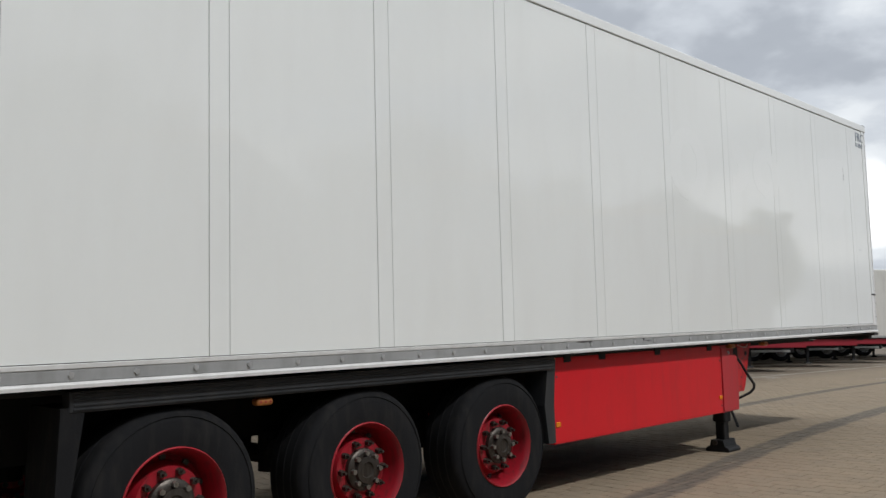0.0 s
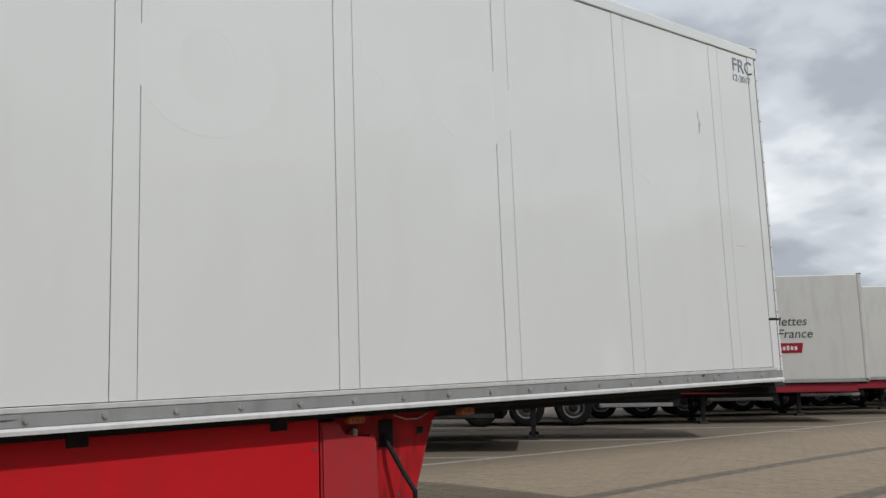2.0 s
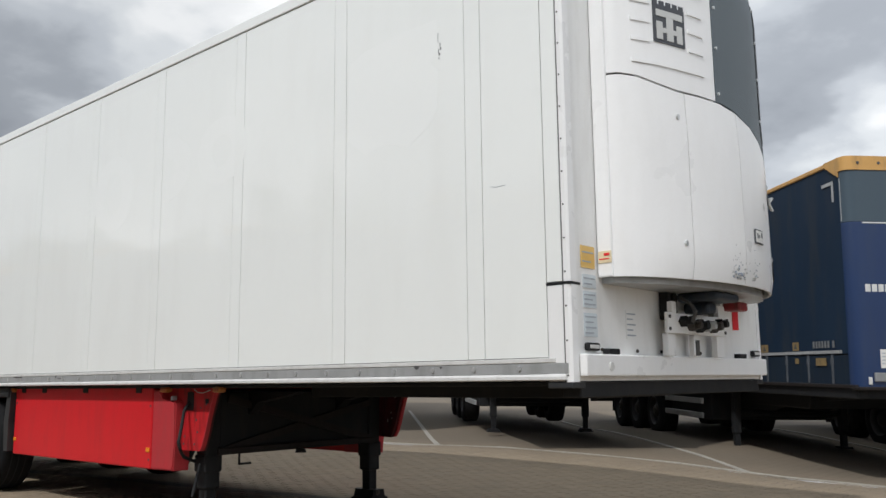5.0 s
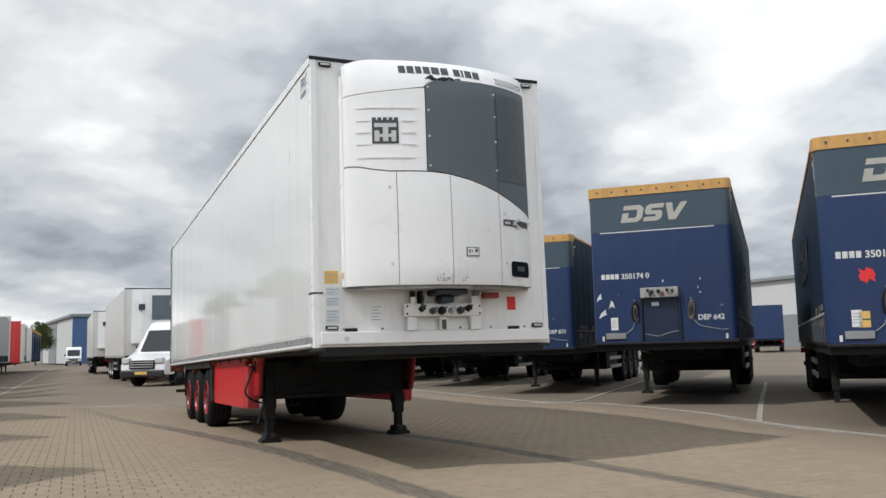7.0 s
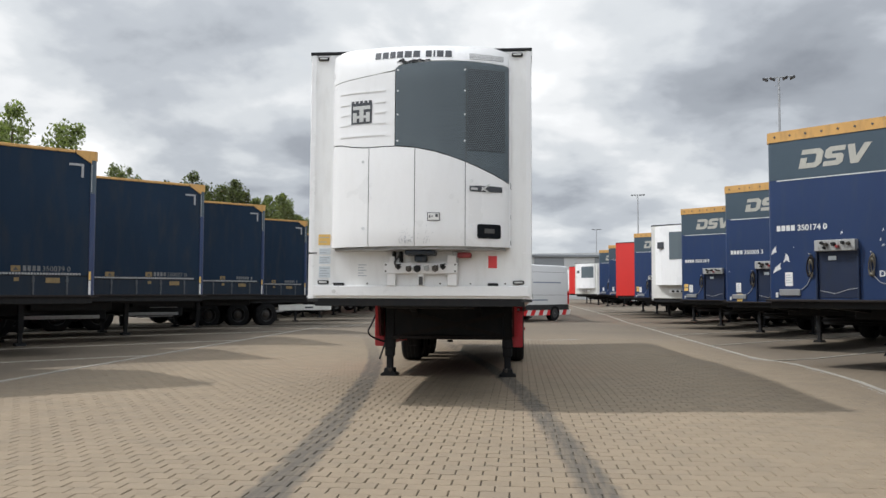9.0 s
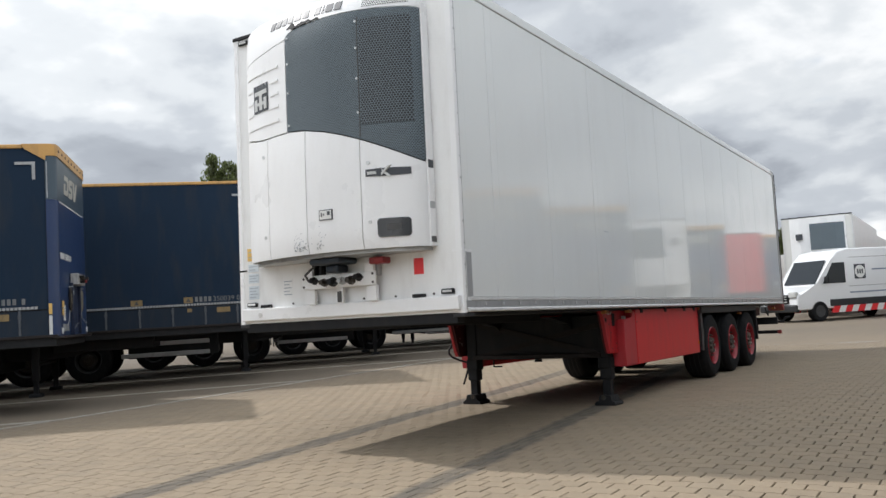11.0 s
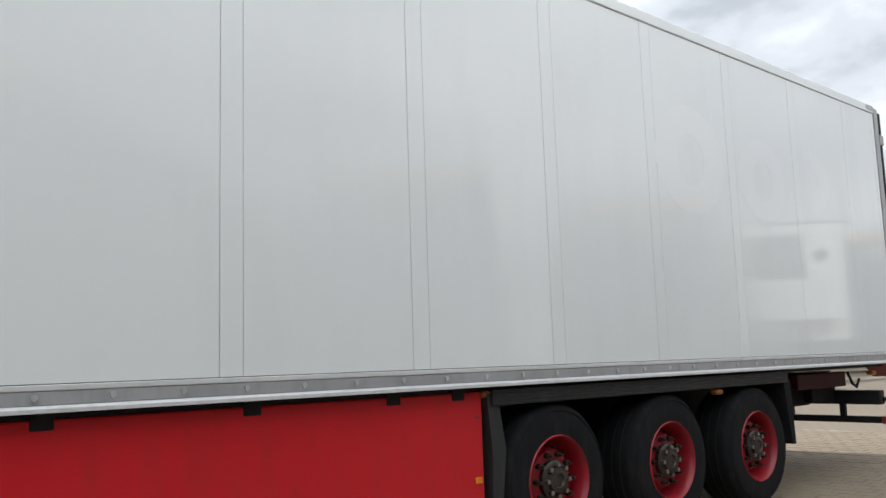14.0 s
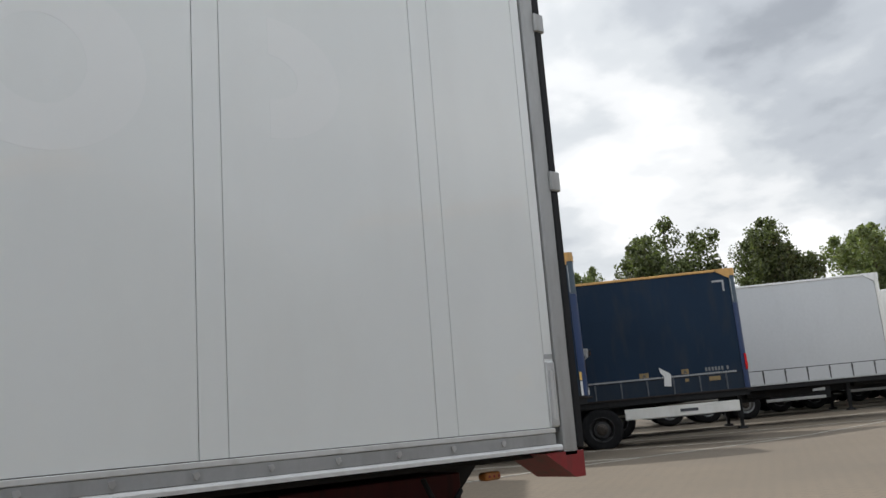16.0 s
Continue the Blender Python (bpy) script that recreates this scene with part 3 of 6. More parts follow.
    box(bm, sx * 1.19, sx * (HALF + 0.012), L_BODY - 0.102, L_BODY, 1.06, ROOF - 0.02, 0.006, 2)
    part("rear_frame_post", bm, M["postgrey"], reefer, "dull grey metal post of the rear door frame")
    bm = bmesh.new()
    box(bm, sx * 1.25, sx * (HALF + 0.016), L_BODY - 0.30, L_BODY - 0.11, 3.945, 3.995, 0.003)
    part("roof_corner_plate", bm, M["rail"], reefer)
    bm = bmesh.new()
    box(bm, sx * 1.17, sx * (HALF + 0.018), L_BODY + 0.002, L_BODY + 0.055, 1.10, ROOF - 0.06, 0.008)
    part("door_seal", bm, M["black"], reefer, "black rubber seal of the rear door")
    bm = bmesh.new()
    box(bm, sx * (HALF - 0.05), sx * (HALF + 0.014), L_BODY - 0.178, L_BODY - 0.114, 1.222, 1.575, 0.008, 2)
    plate_end = part("buffer_plate", bm, M["alu"], reefer, "dented bright corner plate")
    bm = bmesh.new()
    box(bm, sx * (HALF + 0.006), sx * (HALF + 0.0155), L_BODY - 0.163, L_BODY - 0.131, 1.26, 1.53, 0.012, 2)
    part("pressed_panel", bm, M["lip"], plate_end)
    bm = bmesh.new()
    box(bm, sx * (HALF - 0.01), sx * (HALF + 0.004), L_BODY - 0.176, L_BODY - 0.116, 1.59, 1.615, 0.001)
    part("sticker", bm, M["rail"], reefer)
    for z in (2.62, 3.62):
        bm = bmesh.new()
        box(bm, sx * 1.24, sx * (HALF + 0.030), L_BODY - 0.01, L_BODY + 0.07, z - 0.06, z + 0.06, 0.008)
        part("hinge", bm, M["postgrey"], reefer)
    bm = bmesh.new()
    prism(bm, [(13.36, 1.085), (L_BODY + 0.045, 1.085), (L_BODY + 0.045, 0.945), (13.58, 0.945)], "x", sx * 1.0, sx * (HALF + 0.012))
    part("rear_corner", bm, M["reddark"], reefer, "dull red rear corner of the chassis")


side_wall(-1)
side_wall(1)

bm = bmesh.new()
prism(bm, [(-1.28, 3.96), (-1.24, 4.004), (0, 4.02), (1.24, 4.004), (1.28, 3.96)], "y", 0.01, L_BODY)
part("roof", bm, M["whitebox"], reefer, smooth=True)
bm = bmesh.new()
box(bm, -1.31, 1.31, -0.012, 0.09, 3.975, 4.015, 0.008, 2)
part("roof_front_cap", bm, M["black"], reefer, "dark edging over the front wall")
bm = bmesh.new()
box(bm, -1.24, 1.24, 0.0, 0.05, 1.09, 3.99)
front_wall = part("front_wall", bm, M["frontwall"], reefer, "white front bulkhead streaked with grime")
bm = bmesh.new()
box(bm, -1.19, 1.19, L_BODY - 0.05, L_BODY, 1.1, 3.95, 0.004)
part("rear_door", bm, M["panel"], reefer)
bm = bmesh.new()
box(bm, -1.235, 1.27, -0.052, -0.004, 1.115, 1.235, 0.008, 2)
sill = part("front_sill", bm, M["white"], reefer, "white sill beam below the front wall")
for x in (-0.93, 0.86):
    bm = bmesh.new()
    box(bm, x - 0.06, x + 0.06, -0.046, -0.002, 1.236, 1.268, 0.004)
    part("sill_cleat", bm, M["black"], sill)
bm = bmesh.new()
rod(bm, (-0.985, -0.050, 1.168), (-0.985, -0.058, 1.168), 0.024, 14)
part("boss", bm, M["lip"], sill)
for x in (-1.0, -0.6, -0.3, 0.25, 0.6, 1.0):
    bm = bmesh.new()
    rod(bm, (x, -0.002, 1.262), (x, -0.010, 1.262), 0.010, 8)
    part("bolt", bm, M["hub"], sill)


def marker_lamp(x, y, z, w=0.13, h=0.045, depth=0.03, lens="glassblack"):
    bm = bmesh.new()
    box(bm, x - w / 2, x + w / 2, y - depth, y, z - h / 2, z + h / 2, 0.012, 2)
    lamp = part("marker_lamp", bm, M["black"], reefer, "small black position lamp")
    bm = bmesh.new()
    box(bm, x - w * 0.36, x + w * 0.36, y - depth - 0.004, y - depth + 0.004, z - h * 0.22, z + h * 0.22, 0.003)
    part("lens", bm, M["silver"], lamp)


for x, z in ((-1.15, 3.93), (1.14, 3.93), (-1.12, 1.275), (1.15, 1.275)):
    marker_lamp(x, -0.002, z)


# the cooling unit on the front wall
PLAN = [(-1.0, -0.09), (-0.965, -0.152), (-0.88, -0.208), (-0.75, -0.265), (-0.60, -0.308), (-0.40, -0.358), (-0.20, -0.390), (0.0, -0.405),
        (0.22, -0.405), (0.40, -0.385), (0.57, -0.35), (0.72, -0.305), (0.86, -0.25), (0.97, -0.195), (1.03, -0.14), (1.05, -0.09)]


def unit_y(x, z):
    for (xa, ya), (xb, yb) in zip(PLAN, PLAN[1:]):
        if x <= xb:
            y = ya + (yb - ya) * (x - xa) / (xb - xa)
            break
    else:
        y = PLAN[-1][1]
    f = 1.0
    if z > 3.55:
        k = min(1.0, (z - 3.55) / 0.42)
        f = 1 - 0.30 * k ** 2.4
    f *= 1.09 + 0.04 * ease((2.88 - z) / 0.45)      # the doors bulge below the grille
    if z < 1.72:
        f *= 1 - 0.05 * (1.72 - z) / 0.06
    return y * f


def unit_panel(name, mat, x0, x1, low, high, lift=0.0, label="", nz=10, parent=None, more=()):
    """A piece of the unit's curved skin between two upright edges and two edge curves."""
    xs = sorted({x0, x1, *[q for q in more if x0 < q < x1], *[p[0] for p in PLAN if x0 < p[0] < x1], *[x0 + (x1 - x0) * k / 4 for k in (1, 2, 3) if x1 - x0 < 0.3]})
    bm = bmesh.new()
    outer, inner = [], []
    for x in xs:
        a, b = low(x), high(x)
        outer.append([bm.verts.new((x, unit_y(x, z) - lift, z)) for z in [a + (b - a) * k / nz for k in range(nz + 1)]])
        inner.append([bm.verts.new((x, unit_y(x, z) - lift + 0.018, z)) for z in [a + (b - a) * k / nz for k in range(nz + 1)]])
    for G in (outer, inner):
        for A, B in zip(G, G[1:]):
            for i in range(nz):
                bm.faces.new((A[i], B[i], B[i + 1], A[i + 1]))
    for i in range(len(xs) - 1):
        for j in (0, nz):
            bm.faces.new((outer[i][j], outer[i + 1][j], inner[i + 1][j], inner[i][j]))
    for i in (0, -1):
        for j in range(nz):
            bm.faces.new((outer[i][j], outer[i][j + 1], inner[i][j + 1], inner[i][j]))
    return part(name, bm, mat, parent or unit, label, smooth=True)


def door_top(x):
    if x < -0.2:
        return 2.79 + 0.055 * ease((-0.62 - x) / 0.34)
    k = (x + 0.2) / 1.25
    return 2.79 - 0.38 * k ** 1.7 - 0.02 * k


def cap_low(x):
    if x < -0.2349:
        return 3.57 + 0.09 * (x + 1.0) / 0.77
    if x < 0.0:      # the grille's rounded upper corner
        return 3.66 + 0.093 * math.sqrt(max(0.0, 1 - (x / 0.235) ** 2))
    return 3.753 + 0.018 * math.sin(x / 1.05 * math.pi)


CORNER = (-0.2345, -0.232, -0.228, -0.22, -0.205, -0.18, -0.15, -0.11, -0.06)


def rounded(x0, x1, z, r, way):
    """Edge curve at height z with corners of radius r; way: +1 for a lower edge, -1 for an upper one."""
    def edge(x):
        d = max(0.0, r - min(x - x0, x1 - x))
        return z + way * (r - math.sqrt(max(0.0, r * r - d * d)))
    return edge


bm = bmesh.new()
prism(bm, [(-0.985, -0.002), (-0.985, -0.07), (-0.86, -0.18), (-0.6, -0.27), (-0.2, -0.355), (0.22, -0.38), (0.57, -0.325), (0.86, -0.225), (1.02, -0.12), (1.035, -0.002)], "z", 1.68, 3.70)
unit = part("cooling_unit", bm, M["seam"], reefer, "white cooling unit with slate grey grille")
for sx, xx in ((-1, -1.0), (1, 1.05)):
    bm = bmesh.new()
    box(bm, xx - 0.012, xx + 0.012, -0.098, -0.004, 1.665, 3.80, 0.008, 2)
    part("unit_side", bm, M["white"], unit)
G = 0.004
for a, b in ((-1.0, -0.535), (-0.535, 0.0), (0.0, 0.562), (0.562, 1.05)):
    unit_panel("unit_door", M["white"], a + G, b - G, lambda x: 1.665, lambda x: door_top(x) - 0.005, label="white unit door with grime along its foot")
unit_panel("upper_panel", M["white"], -1.0 + G, -0.235, lambda x: door_top(x) + 0.008, lambda x: cap_low(x) - 0.008)
cap = unit_panel("top_cap", M["white"], -1.0 + G, 1.05 - G, lambda x: cap_low(x), lambda x: 3.968 - 0.012 * x * x - 0.05 * max(0.0, abs(x - 0.025) - 0.86) / 0.16, nz=8, more=CORNER)
grille = unit_panel("grille", M["finemesh"], -0.225, 1.05 - G, lambda x: door_top(x) + 0.006, lambda x: cap_low(x) - 0.008, label="slate grey condenser grille", more=CORNER)
unit_panel("mesh_panel", M["perforated"], 0.585, 1.0, lambda x: 2.74, lambda x: 3.68, lift=0.006, label="perforated grille panel", parent=grille)
unit_panel("grille_seam", M["seam"], 0.565, 0.573, lambda x: door_top(x) + 0.02, lambda x: 3.70, lift=0.003, parent=grille)
unit_panel("vent_mesh", M["whitemesh"], 0.60, 0.985, lambda x: 3.80 - 0.01 * x, lambda x: 3.875 - 0.015 * x, lift=0.005, parent=cap)
for x in (-0.2, 0.555):
    for z in (2.85, 3.15, 3.42, 3.66):
        bm = bmesh.new()
        y = unit_y(x, z)
        rod(bm, (x, y - 0.009, z), (x, y + 0.003, z), 0.011, 8)
        part("screw", bm, M["alu"], grille)
# embossed ribs
for z, a, b in ((3.44, -0.90, -0.345), (2.935, -0.90, -0.345), (3.31, -0.90, -0.78), (3.19, -0.90, -0.78), (3.07, -0.90, -0.78), (3.31, -0.475, -0.345), (3.19, -0.475, -0.345), (3.07, -0.475, -0.345)):
    unit_panel("rib", M["white"], a, b, lambda x: z - 0.012, lambda x: z + 0.012, lift=0.007, nz=3)
# emblem, brand bars, badge and screen as plain shapes
unit_panel("emblem_plate", M["ink"], -0.755, -0.505, lambda x: 3.07, lambda x: 3.31, lift=0.006, nz=3, label="dark square emblem")
for a, b, z0, z1 in ((-0.735, -0.525, 3.235, 3.275), (-0.655, -0.605, 3.09, 3.235), (-0.735, -0.69, 3.09, 3.20), (-0.575, -0.53, 3.09, 3.20), (-0.69, -0.655, 3.135, 3.165), (-0.605, -0.575, 3.135, 3.165)):
    unit_panel("emblem_bar", M["silver"], a, b, lambda x: z0, lambda x: z1, lift=0.010, nz=2)
for k in range(5):
    unit_panel("emblem_crown", M["ink"], -0.755 + 0.053 * k, -0.72 + 0.053 * k, lambda x: 3.31, lambda x: 3.335, lift=0.006, nz=1)
x = -0.475
for w in (0.080, 0.082, 0.074, 0.082, 0.094, 0.090, None, 0.082, 0.034, 0.088, 0.086):
    if w is None:
        x += 0.045
        continue
    unit_panel("brand_bar", M["ink"], x, x + w - 0.014, lambda q: 3.802 + 0.012 * math.cos(q * 2), lambda q: 3.884 + 0.014 * math.cos(q * 2), lift=0.006, nz=2)
    x += w + 0.006
# ragged black trim hanging over the grille's upper edge
for k, (a, b, c, d, tip) in enumerate(((-0.215, -0.13, 3.752, 3.800, 0.75), (-0.16, -0.06, 3.742, 3.772, 0.2), (-0.09, 0.03, 3.750, 3.784, 0.6), (0.02, 0.10, 3.762, 3.786, 0.3), (0.09, 0.165, 3.764, 3.778, 0.8))):
    unit_panel("torn_trim", M["black"], a, b, lambda x: c + 0.006 * math.sin(60 * x), lambda x: c + 0.006 + (d - c) * max(0.0, 1 - abs((x - a) / (b - a) - tip) * 1.4), lift=0.008, nz=1, label="ragged strip of torn black trim" if k == 0 else "")
unit_panel("badge", M["ink"], 0.61, 0.97, lambda x: 2.278 + 0.12 * max(0, abs(x - 0.79) - 0.15), lambda x: 2.345 - 0.12 * max(0, abs(x - 0.79) - 0.15), lift=0.008, nz=2, label="dark grey model badge")
unit_panel("badge_bar", M["silver"], 0.625, 0.70, lambda x: 2.297, lambda x: 2.322, lift=0.012, nz=1)
for dx in (-1, 1):
    bm = bmesh.new()
    y = unit_y(0.765, 2.31) - 0.014
    prism(bm, [(0.765 - dx * 0.075, 2.265), (0.765 - dx * 0.045, 2.265), (0.765 + dx * 0.075, 2.36), (0.765 + dx * 0.045, 2.36)], "y", y - 0.004 - 0.001 * dx, y + 0.012)
    part("badge_cross", bm, M["silver"], unit)
screen_frame = unit_panel("controller", M["glassblack"], 0.695, 0.955, rounded(0.695, 0.955, 1.755, 0.03, 1), rounded(0.695, 0.955, 1.915, 0.03, -1), lift=0.010, nz=4, more=(0.6955, 0.698, 0.703, 0.71, 0.718, 0.932, 0.94, 0.947, 0.952, 0.9545), label="black controller with a small screen")
unit_panel("screen", M["seam"], 0.775, 0.885, lambda x: 1.815, lambda x: 1.865, lift=0.014, nz=2, parent=screen_frame)
hatch = unit_panel("hatch", M["ink"], 0.145, 0.285, lambda x: 1.945, lambda x: 2.035, lift=0.010, nz=2)
unit_panel("hatch_lid", M["paper"], 0.153, 0.277, lambda x: 1.952, lambda x: 2.028, lift=0.012, nz=2, parent=hatch)
for a, b, c, d in ((0.168, 0.182, 1.975, 2.01), (0.196, 0.206, 1.982, 2.002), (0.238, 0.264, 1.985, 2.018)):
    unit_panel("hatch_mark", M["ink"], a, b, lambda x: c, lambda x: d, lift=0.014, nz=1, parent=hatch)
for x, z in ((-0.605, 2.628), (-0.595, 1.871), (0.63, 1.89), (0.63, 2.40)):
    bm = bmesh.new()
    y = unit_y(x, z)
    rod(bm, (x, y - 0.006, z), (x, y + 0.004, z), 0.017, 12)
    part("door_latch", bm, M["alu"], unit)
for k in range(70):
    # scuff marks low on the doors
    x, z = random.gauss(-0.09, 0.06) if k % 4 else random.gauss(0.13, 0.03), 1.695 + abs(random.gauss(0, 0.075))
    w, h = random.uniform(0.002, 0.006), random.uniform(0.003, 0.012)
    unit_panel("scuff", M["rail"] if k % 3 else M["inkgrey"], x, x + w, lambda q: z, lambda q: z + h, lift=0.0015, nz=1)
# marks on the unit's flank
for z0, z1, mm in ((2.34, 2.41, "ink"), (1.99, 2.05, "rail"), (1.70, 1.75, "seam")):
    bm = bmesh.new()
    box(bm, 1.060, 1.066, -0.095, -0.02, z0, z1, 0.002)
    part("flank_mark", bm, M[mm], unit)
bm = bmesh.new()
prism(bm, [(-0.97, -0.004), (-0.97, -0.08), (-0.85, -0.175), (-0.6, -0.265), (-0.2, -0.35), (0.22, -0.37), (0.57, -0.315), (0.86, -0.215), (1.0, -0.12), (1.01, -0.004)], "z", 1.635, 1.68)
part("unit_base", bm, M["rail"], unit, "grey underside of the unit")
bm = bmesh.new()
box(bm, -0.13, 0.22, -0.31, -0.03, 1.578, 1.634, 0.025, 3)
duct = part("drain_duct", bm, M["ductblue"], unit, "dark blue rounded duct under the unit")
bm = bmesh.new()
box(bm, -0.03, 0.11, -0.20, -0.03, 1.505, 1.578, 0.02, 2)
part("duct_neck", bm, M["ductblue"], duct)
for x0, x1, mm in ((-0.30, -0.26, "black"), (-0.22, -0.18, "black"), (0.40, 0.46, "rail")):
    bm = bmesh.new()
    box(bm, x0, x1, -0.07, -0.002, 1.46, 1.63, 0.006)
    part("unit_bracket", bm, M[mm], unit)
# emergency cut-off and coupling bracket
bm = bmesh.new()
box(bm, 0.46, 0.62, -0.20, -0.08, 1.55, 1.61, 0.015, 2)
part("red_coupling", bm, M["reddark"], unit, "dirty red coupling head")
bm = bmesh.new()
box(bm, -0.40, 0.46, -0.105, -0.085, 1.375, 1.50, 0.004)
hook = part("coupling_plate", bm, M["white"], reefer, "white plate with air and power couplings")
for x0, x1, z0, z1 in ((-0.36, -0.26, 1.236, 1.375), (0.34, 0.45, 1.236, 1.375), (-0.33, -0.27, 1.50, 1.57), (0.34, 0.44, 1.50, 1.58), (0.0, 0.07, 1.236, 1.375)):
    bm = bmesh.new()
    box(bm, x0, x1, -0.105 if z0 > 1.4 else -0.085, -0.07 if z0 > 1.4 else -0.045, z0, z1, 0.004)
    part("plate_leg", bm, M["white"], hook)
bm = bmesh.new()
box(bm, 0.012, 0.058, -0.092, -0.084, 1.242, 1.34)
part("leg_slot", bm, M["seam"], hook)
for k, (x, dz, r, mm) in enumerate(((-0.221, 0.012, 0.028, "black"), (-0.102, -0.010, 0.029, "hub"), (-0.004, -0.008, 0.036, "black"), (0.105, -0.006, 0.028, "rail"), (0.203, -0.006, 0.033, "hub"), (0.292, 0.014, 0.030, "black"))):
    bm = bmesh.new()
    z = 1.436 + dz
    sides = 4 if k in (0, 5) else 6
    rod(bm, (x, -0.085, z), (x, -0.150, z), r * 1.2, sides)
    rod(bm, (x, -0.150, z), (x, -0.190, z), r * 0.8, 12, r * 0.7)
    rod(bm, (x - r, -0.165, z + 0.018), (x + r * 1.2, -0.172, z + 0.03), 0.007, 6)
    part("coupling", bm, M[mm], hook, smooth=False)
for x in (-0.37, 0.43):
    for z in (1.40, 1.475):
        bm = bmesh.new()
        rod(bm, (x, -0.104, z), (x, -0.112, z), 0.011, 8)
        part("bolt", bm, M["seam"], hook)
bm = bmesh.new()
pipe(bm, [(-0.235, -0.19, 1.44), (-0.25, -0.22, 1.50), (-0.22, -0.18, 1.55), (-0.20, -0.1, 1.60)], 0.011)
part("air_hose", bm, M["seam"], hook, smooth=True)


def sticker(x0, x1, z0, z1, mat, lines=0, y=-0.003):
    bm = bmesh.new()
    box(bm, x0, x1, y - 0.002, y + 0.001, z0, z1)
    st = part("sticker", bm, M[mat], reefer)
    for k in range(lines):
        z = z1 - (z1 - z0) * (k + 0.7) / (lines + 0.4)
        bm = bmesh.new()
        box(bm, x0 + 0.01, x1 - 0.012 - 0.03 * (k % 2), y - 0.0035, y - 0.0015, z - 0.004, z + 0.004)
        part("print_line", bm, M["faintink"], st)


sticker(-1.185, -1.045, 1.71, 1.835, "yellow", 2)
sticker(-1.175, -1.04, 1.60, 1.675, "paleblue", 2)
sticker(-1.175, -1.04, 1.49, 1.58, "paleblue", 3)
sticker(-1.175, -1.04, 1.33, 1.46, "paleblue", 4)
sticker(0.805, 0.905, 1.44, 1.58, "redsticker")
sticker(-0.72, -0.60, 1.33, 1.50, "frontwall", 5)
bm = bmesh.new()
box(bm, -1.0165, -1.010, -0.095, -0.012, 1.745, 1.812)
tag = part("sticker", bm, M["cream"], unit, "small cream sticker with red print")
for y0, y1, z0, z1 in ((-0.085, -0.050, 1.785, 1.800), (-0.082, -0.020, 1.764, 1.770)):
    bm = bmesh.new()
    box(bm, -1.0185, -1.0160, y0, y1, z0, z1)
    part("print_bar", bm, M["redsticker"], tag)
# faint print on the sides
lettering("FRC", 0.17, Matrix.Translation((-HALF - 0.0025, 0.385, 3.755)) @ FACE_MINUS_X, M["inkgrey"], reefer)
lettering("12-2017", 0.082, Matrix.Translation((-HALF - 0.0025, 0.395, 3.668)) @ FACE_MINUS_X, M["inkgrey"], reefer)
for y, z, w, h in ((0.915, 3.15, 0.012, 0.014), (0.905, 3.185, 0.010, 0.016), (0.922, 3.125, 0.006, 0.010), (0.912, 3.21, 0.006, 0.02), (0.93, 3.24, 0.004, 0.06), (0.925, 3.165, 0.005, 0.03)):
    bm = bmesh.new()
    box(bm, -HALF - 0.0015, -HALF + 0.001, y, y + w, z, z + h)
    part("scratch", bm, M["ink"], reefer)
bm = bmesh.new()
pipe(bm, [(-HALF - 0.0005, 0.525, 2.228), (-HALF - 0.0005, 0.49, 2.219), (-HALF - 0.0005, 0.45, 2.222), (-HALF - 0.0005, 0.418, 2.221)], 0.0014, 4)
part("scratch", bm, M["inkgrey"], reefer)
bm = bmesh.new()
pipe(bm, [(HALF + 0.0005, 3.0, 1.996), (HALF + 0.0005, 3.13, 1.998)], 0.0012, 4)
pipe(bm, [(HALF + 0.0005, 3.27, 1.990), (HALF + 0.0005, 3.42, 1.984)], 0.0016, 4)
part("scratch", bm, M["inkgrey"], reefer)


def ghost_ring(sx, y, z, ro, ri, open_from=0.0, sweep=2 * math.pi, proud=0.0007):
    """Faint unfaded patch in the shape of a ring or an arch, where a big letter was peeled off."""
    bm = bmesh.new()
    n, rows = 40, []
    for k in range(n + 1):
        a = open_from + sweep * k / n
        rows.append([bm.verts.new((sx * x, y + rad[0] * math.cos(a), z + rad[1] * math.sin(a))) for x in (HALF - 0.002, HALF + proud) for rad in (ri, ro)])
    for A, B in zip(rows, rows[1:]):
        for a, b in ((0, 1), (1, 3), (3, 2), (2, 0)):
            bm.faces.new((A[a], A[b], B[b], B[a]))
    if abs(sweep) < 6.2:
        for R in (rows[0], rows[-1]):
            bm.faces.new((R[0], R[1], R[3], R[2]))
    part("letter_ghost", bm, M["ghost" if sx > 0 else "ghostfaint"], reefer, "faint pale patch left by a peeled-off letter")


ghost_ring(-1, 5.08, 2.88, (0.38, 0.37), (0.16, 0.21))
ghost_ring(-1, 3.31, 2.98, (0.345, 0.285), (0.14, 0.13))
ghost_ring(-1, 4.15, 2.96, (0.40, 0.29), (0.15, 0.10), math.pi * 0.5, math.pi)
ghost_ring(1, 10.84, 2.82, (0.42, 0.38), (0.18, 0.19))
ghost_ring(1, 9.66, 2.86, (0.50, 0.46), (0.20, 0.22))
ghost_ring(1, 11.83, 2.93, (0.38, 0.30), (0.15, 0.11), -math.pi * 0.5, math.pi)


def faint_patch(sx, outline, proud=0.0007):
    """Faint paler patch of the given outline on a side wall."""
    bm = bmesh.new()
    prism(bm, outline, "x", sx * (HALF - 0.002), sx * (HALF + proud))
    part("cleaned_patch", bm, M["ghost" if sx > 0 else "ghostfaint"], reefer, "faint paler patch with a ragged edge")


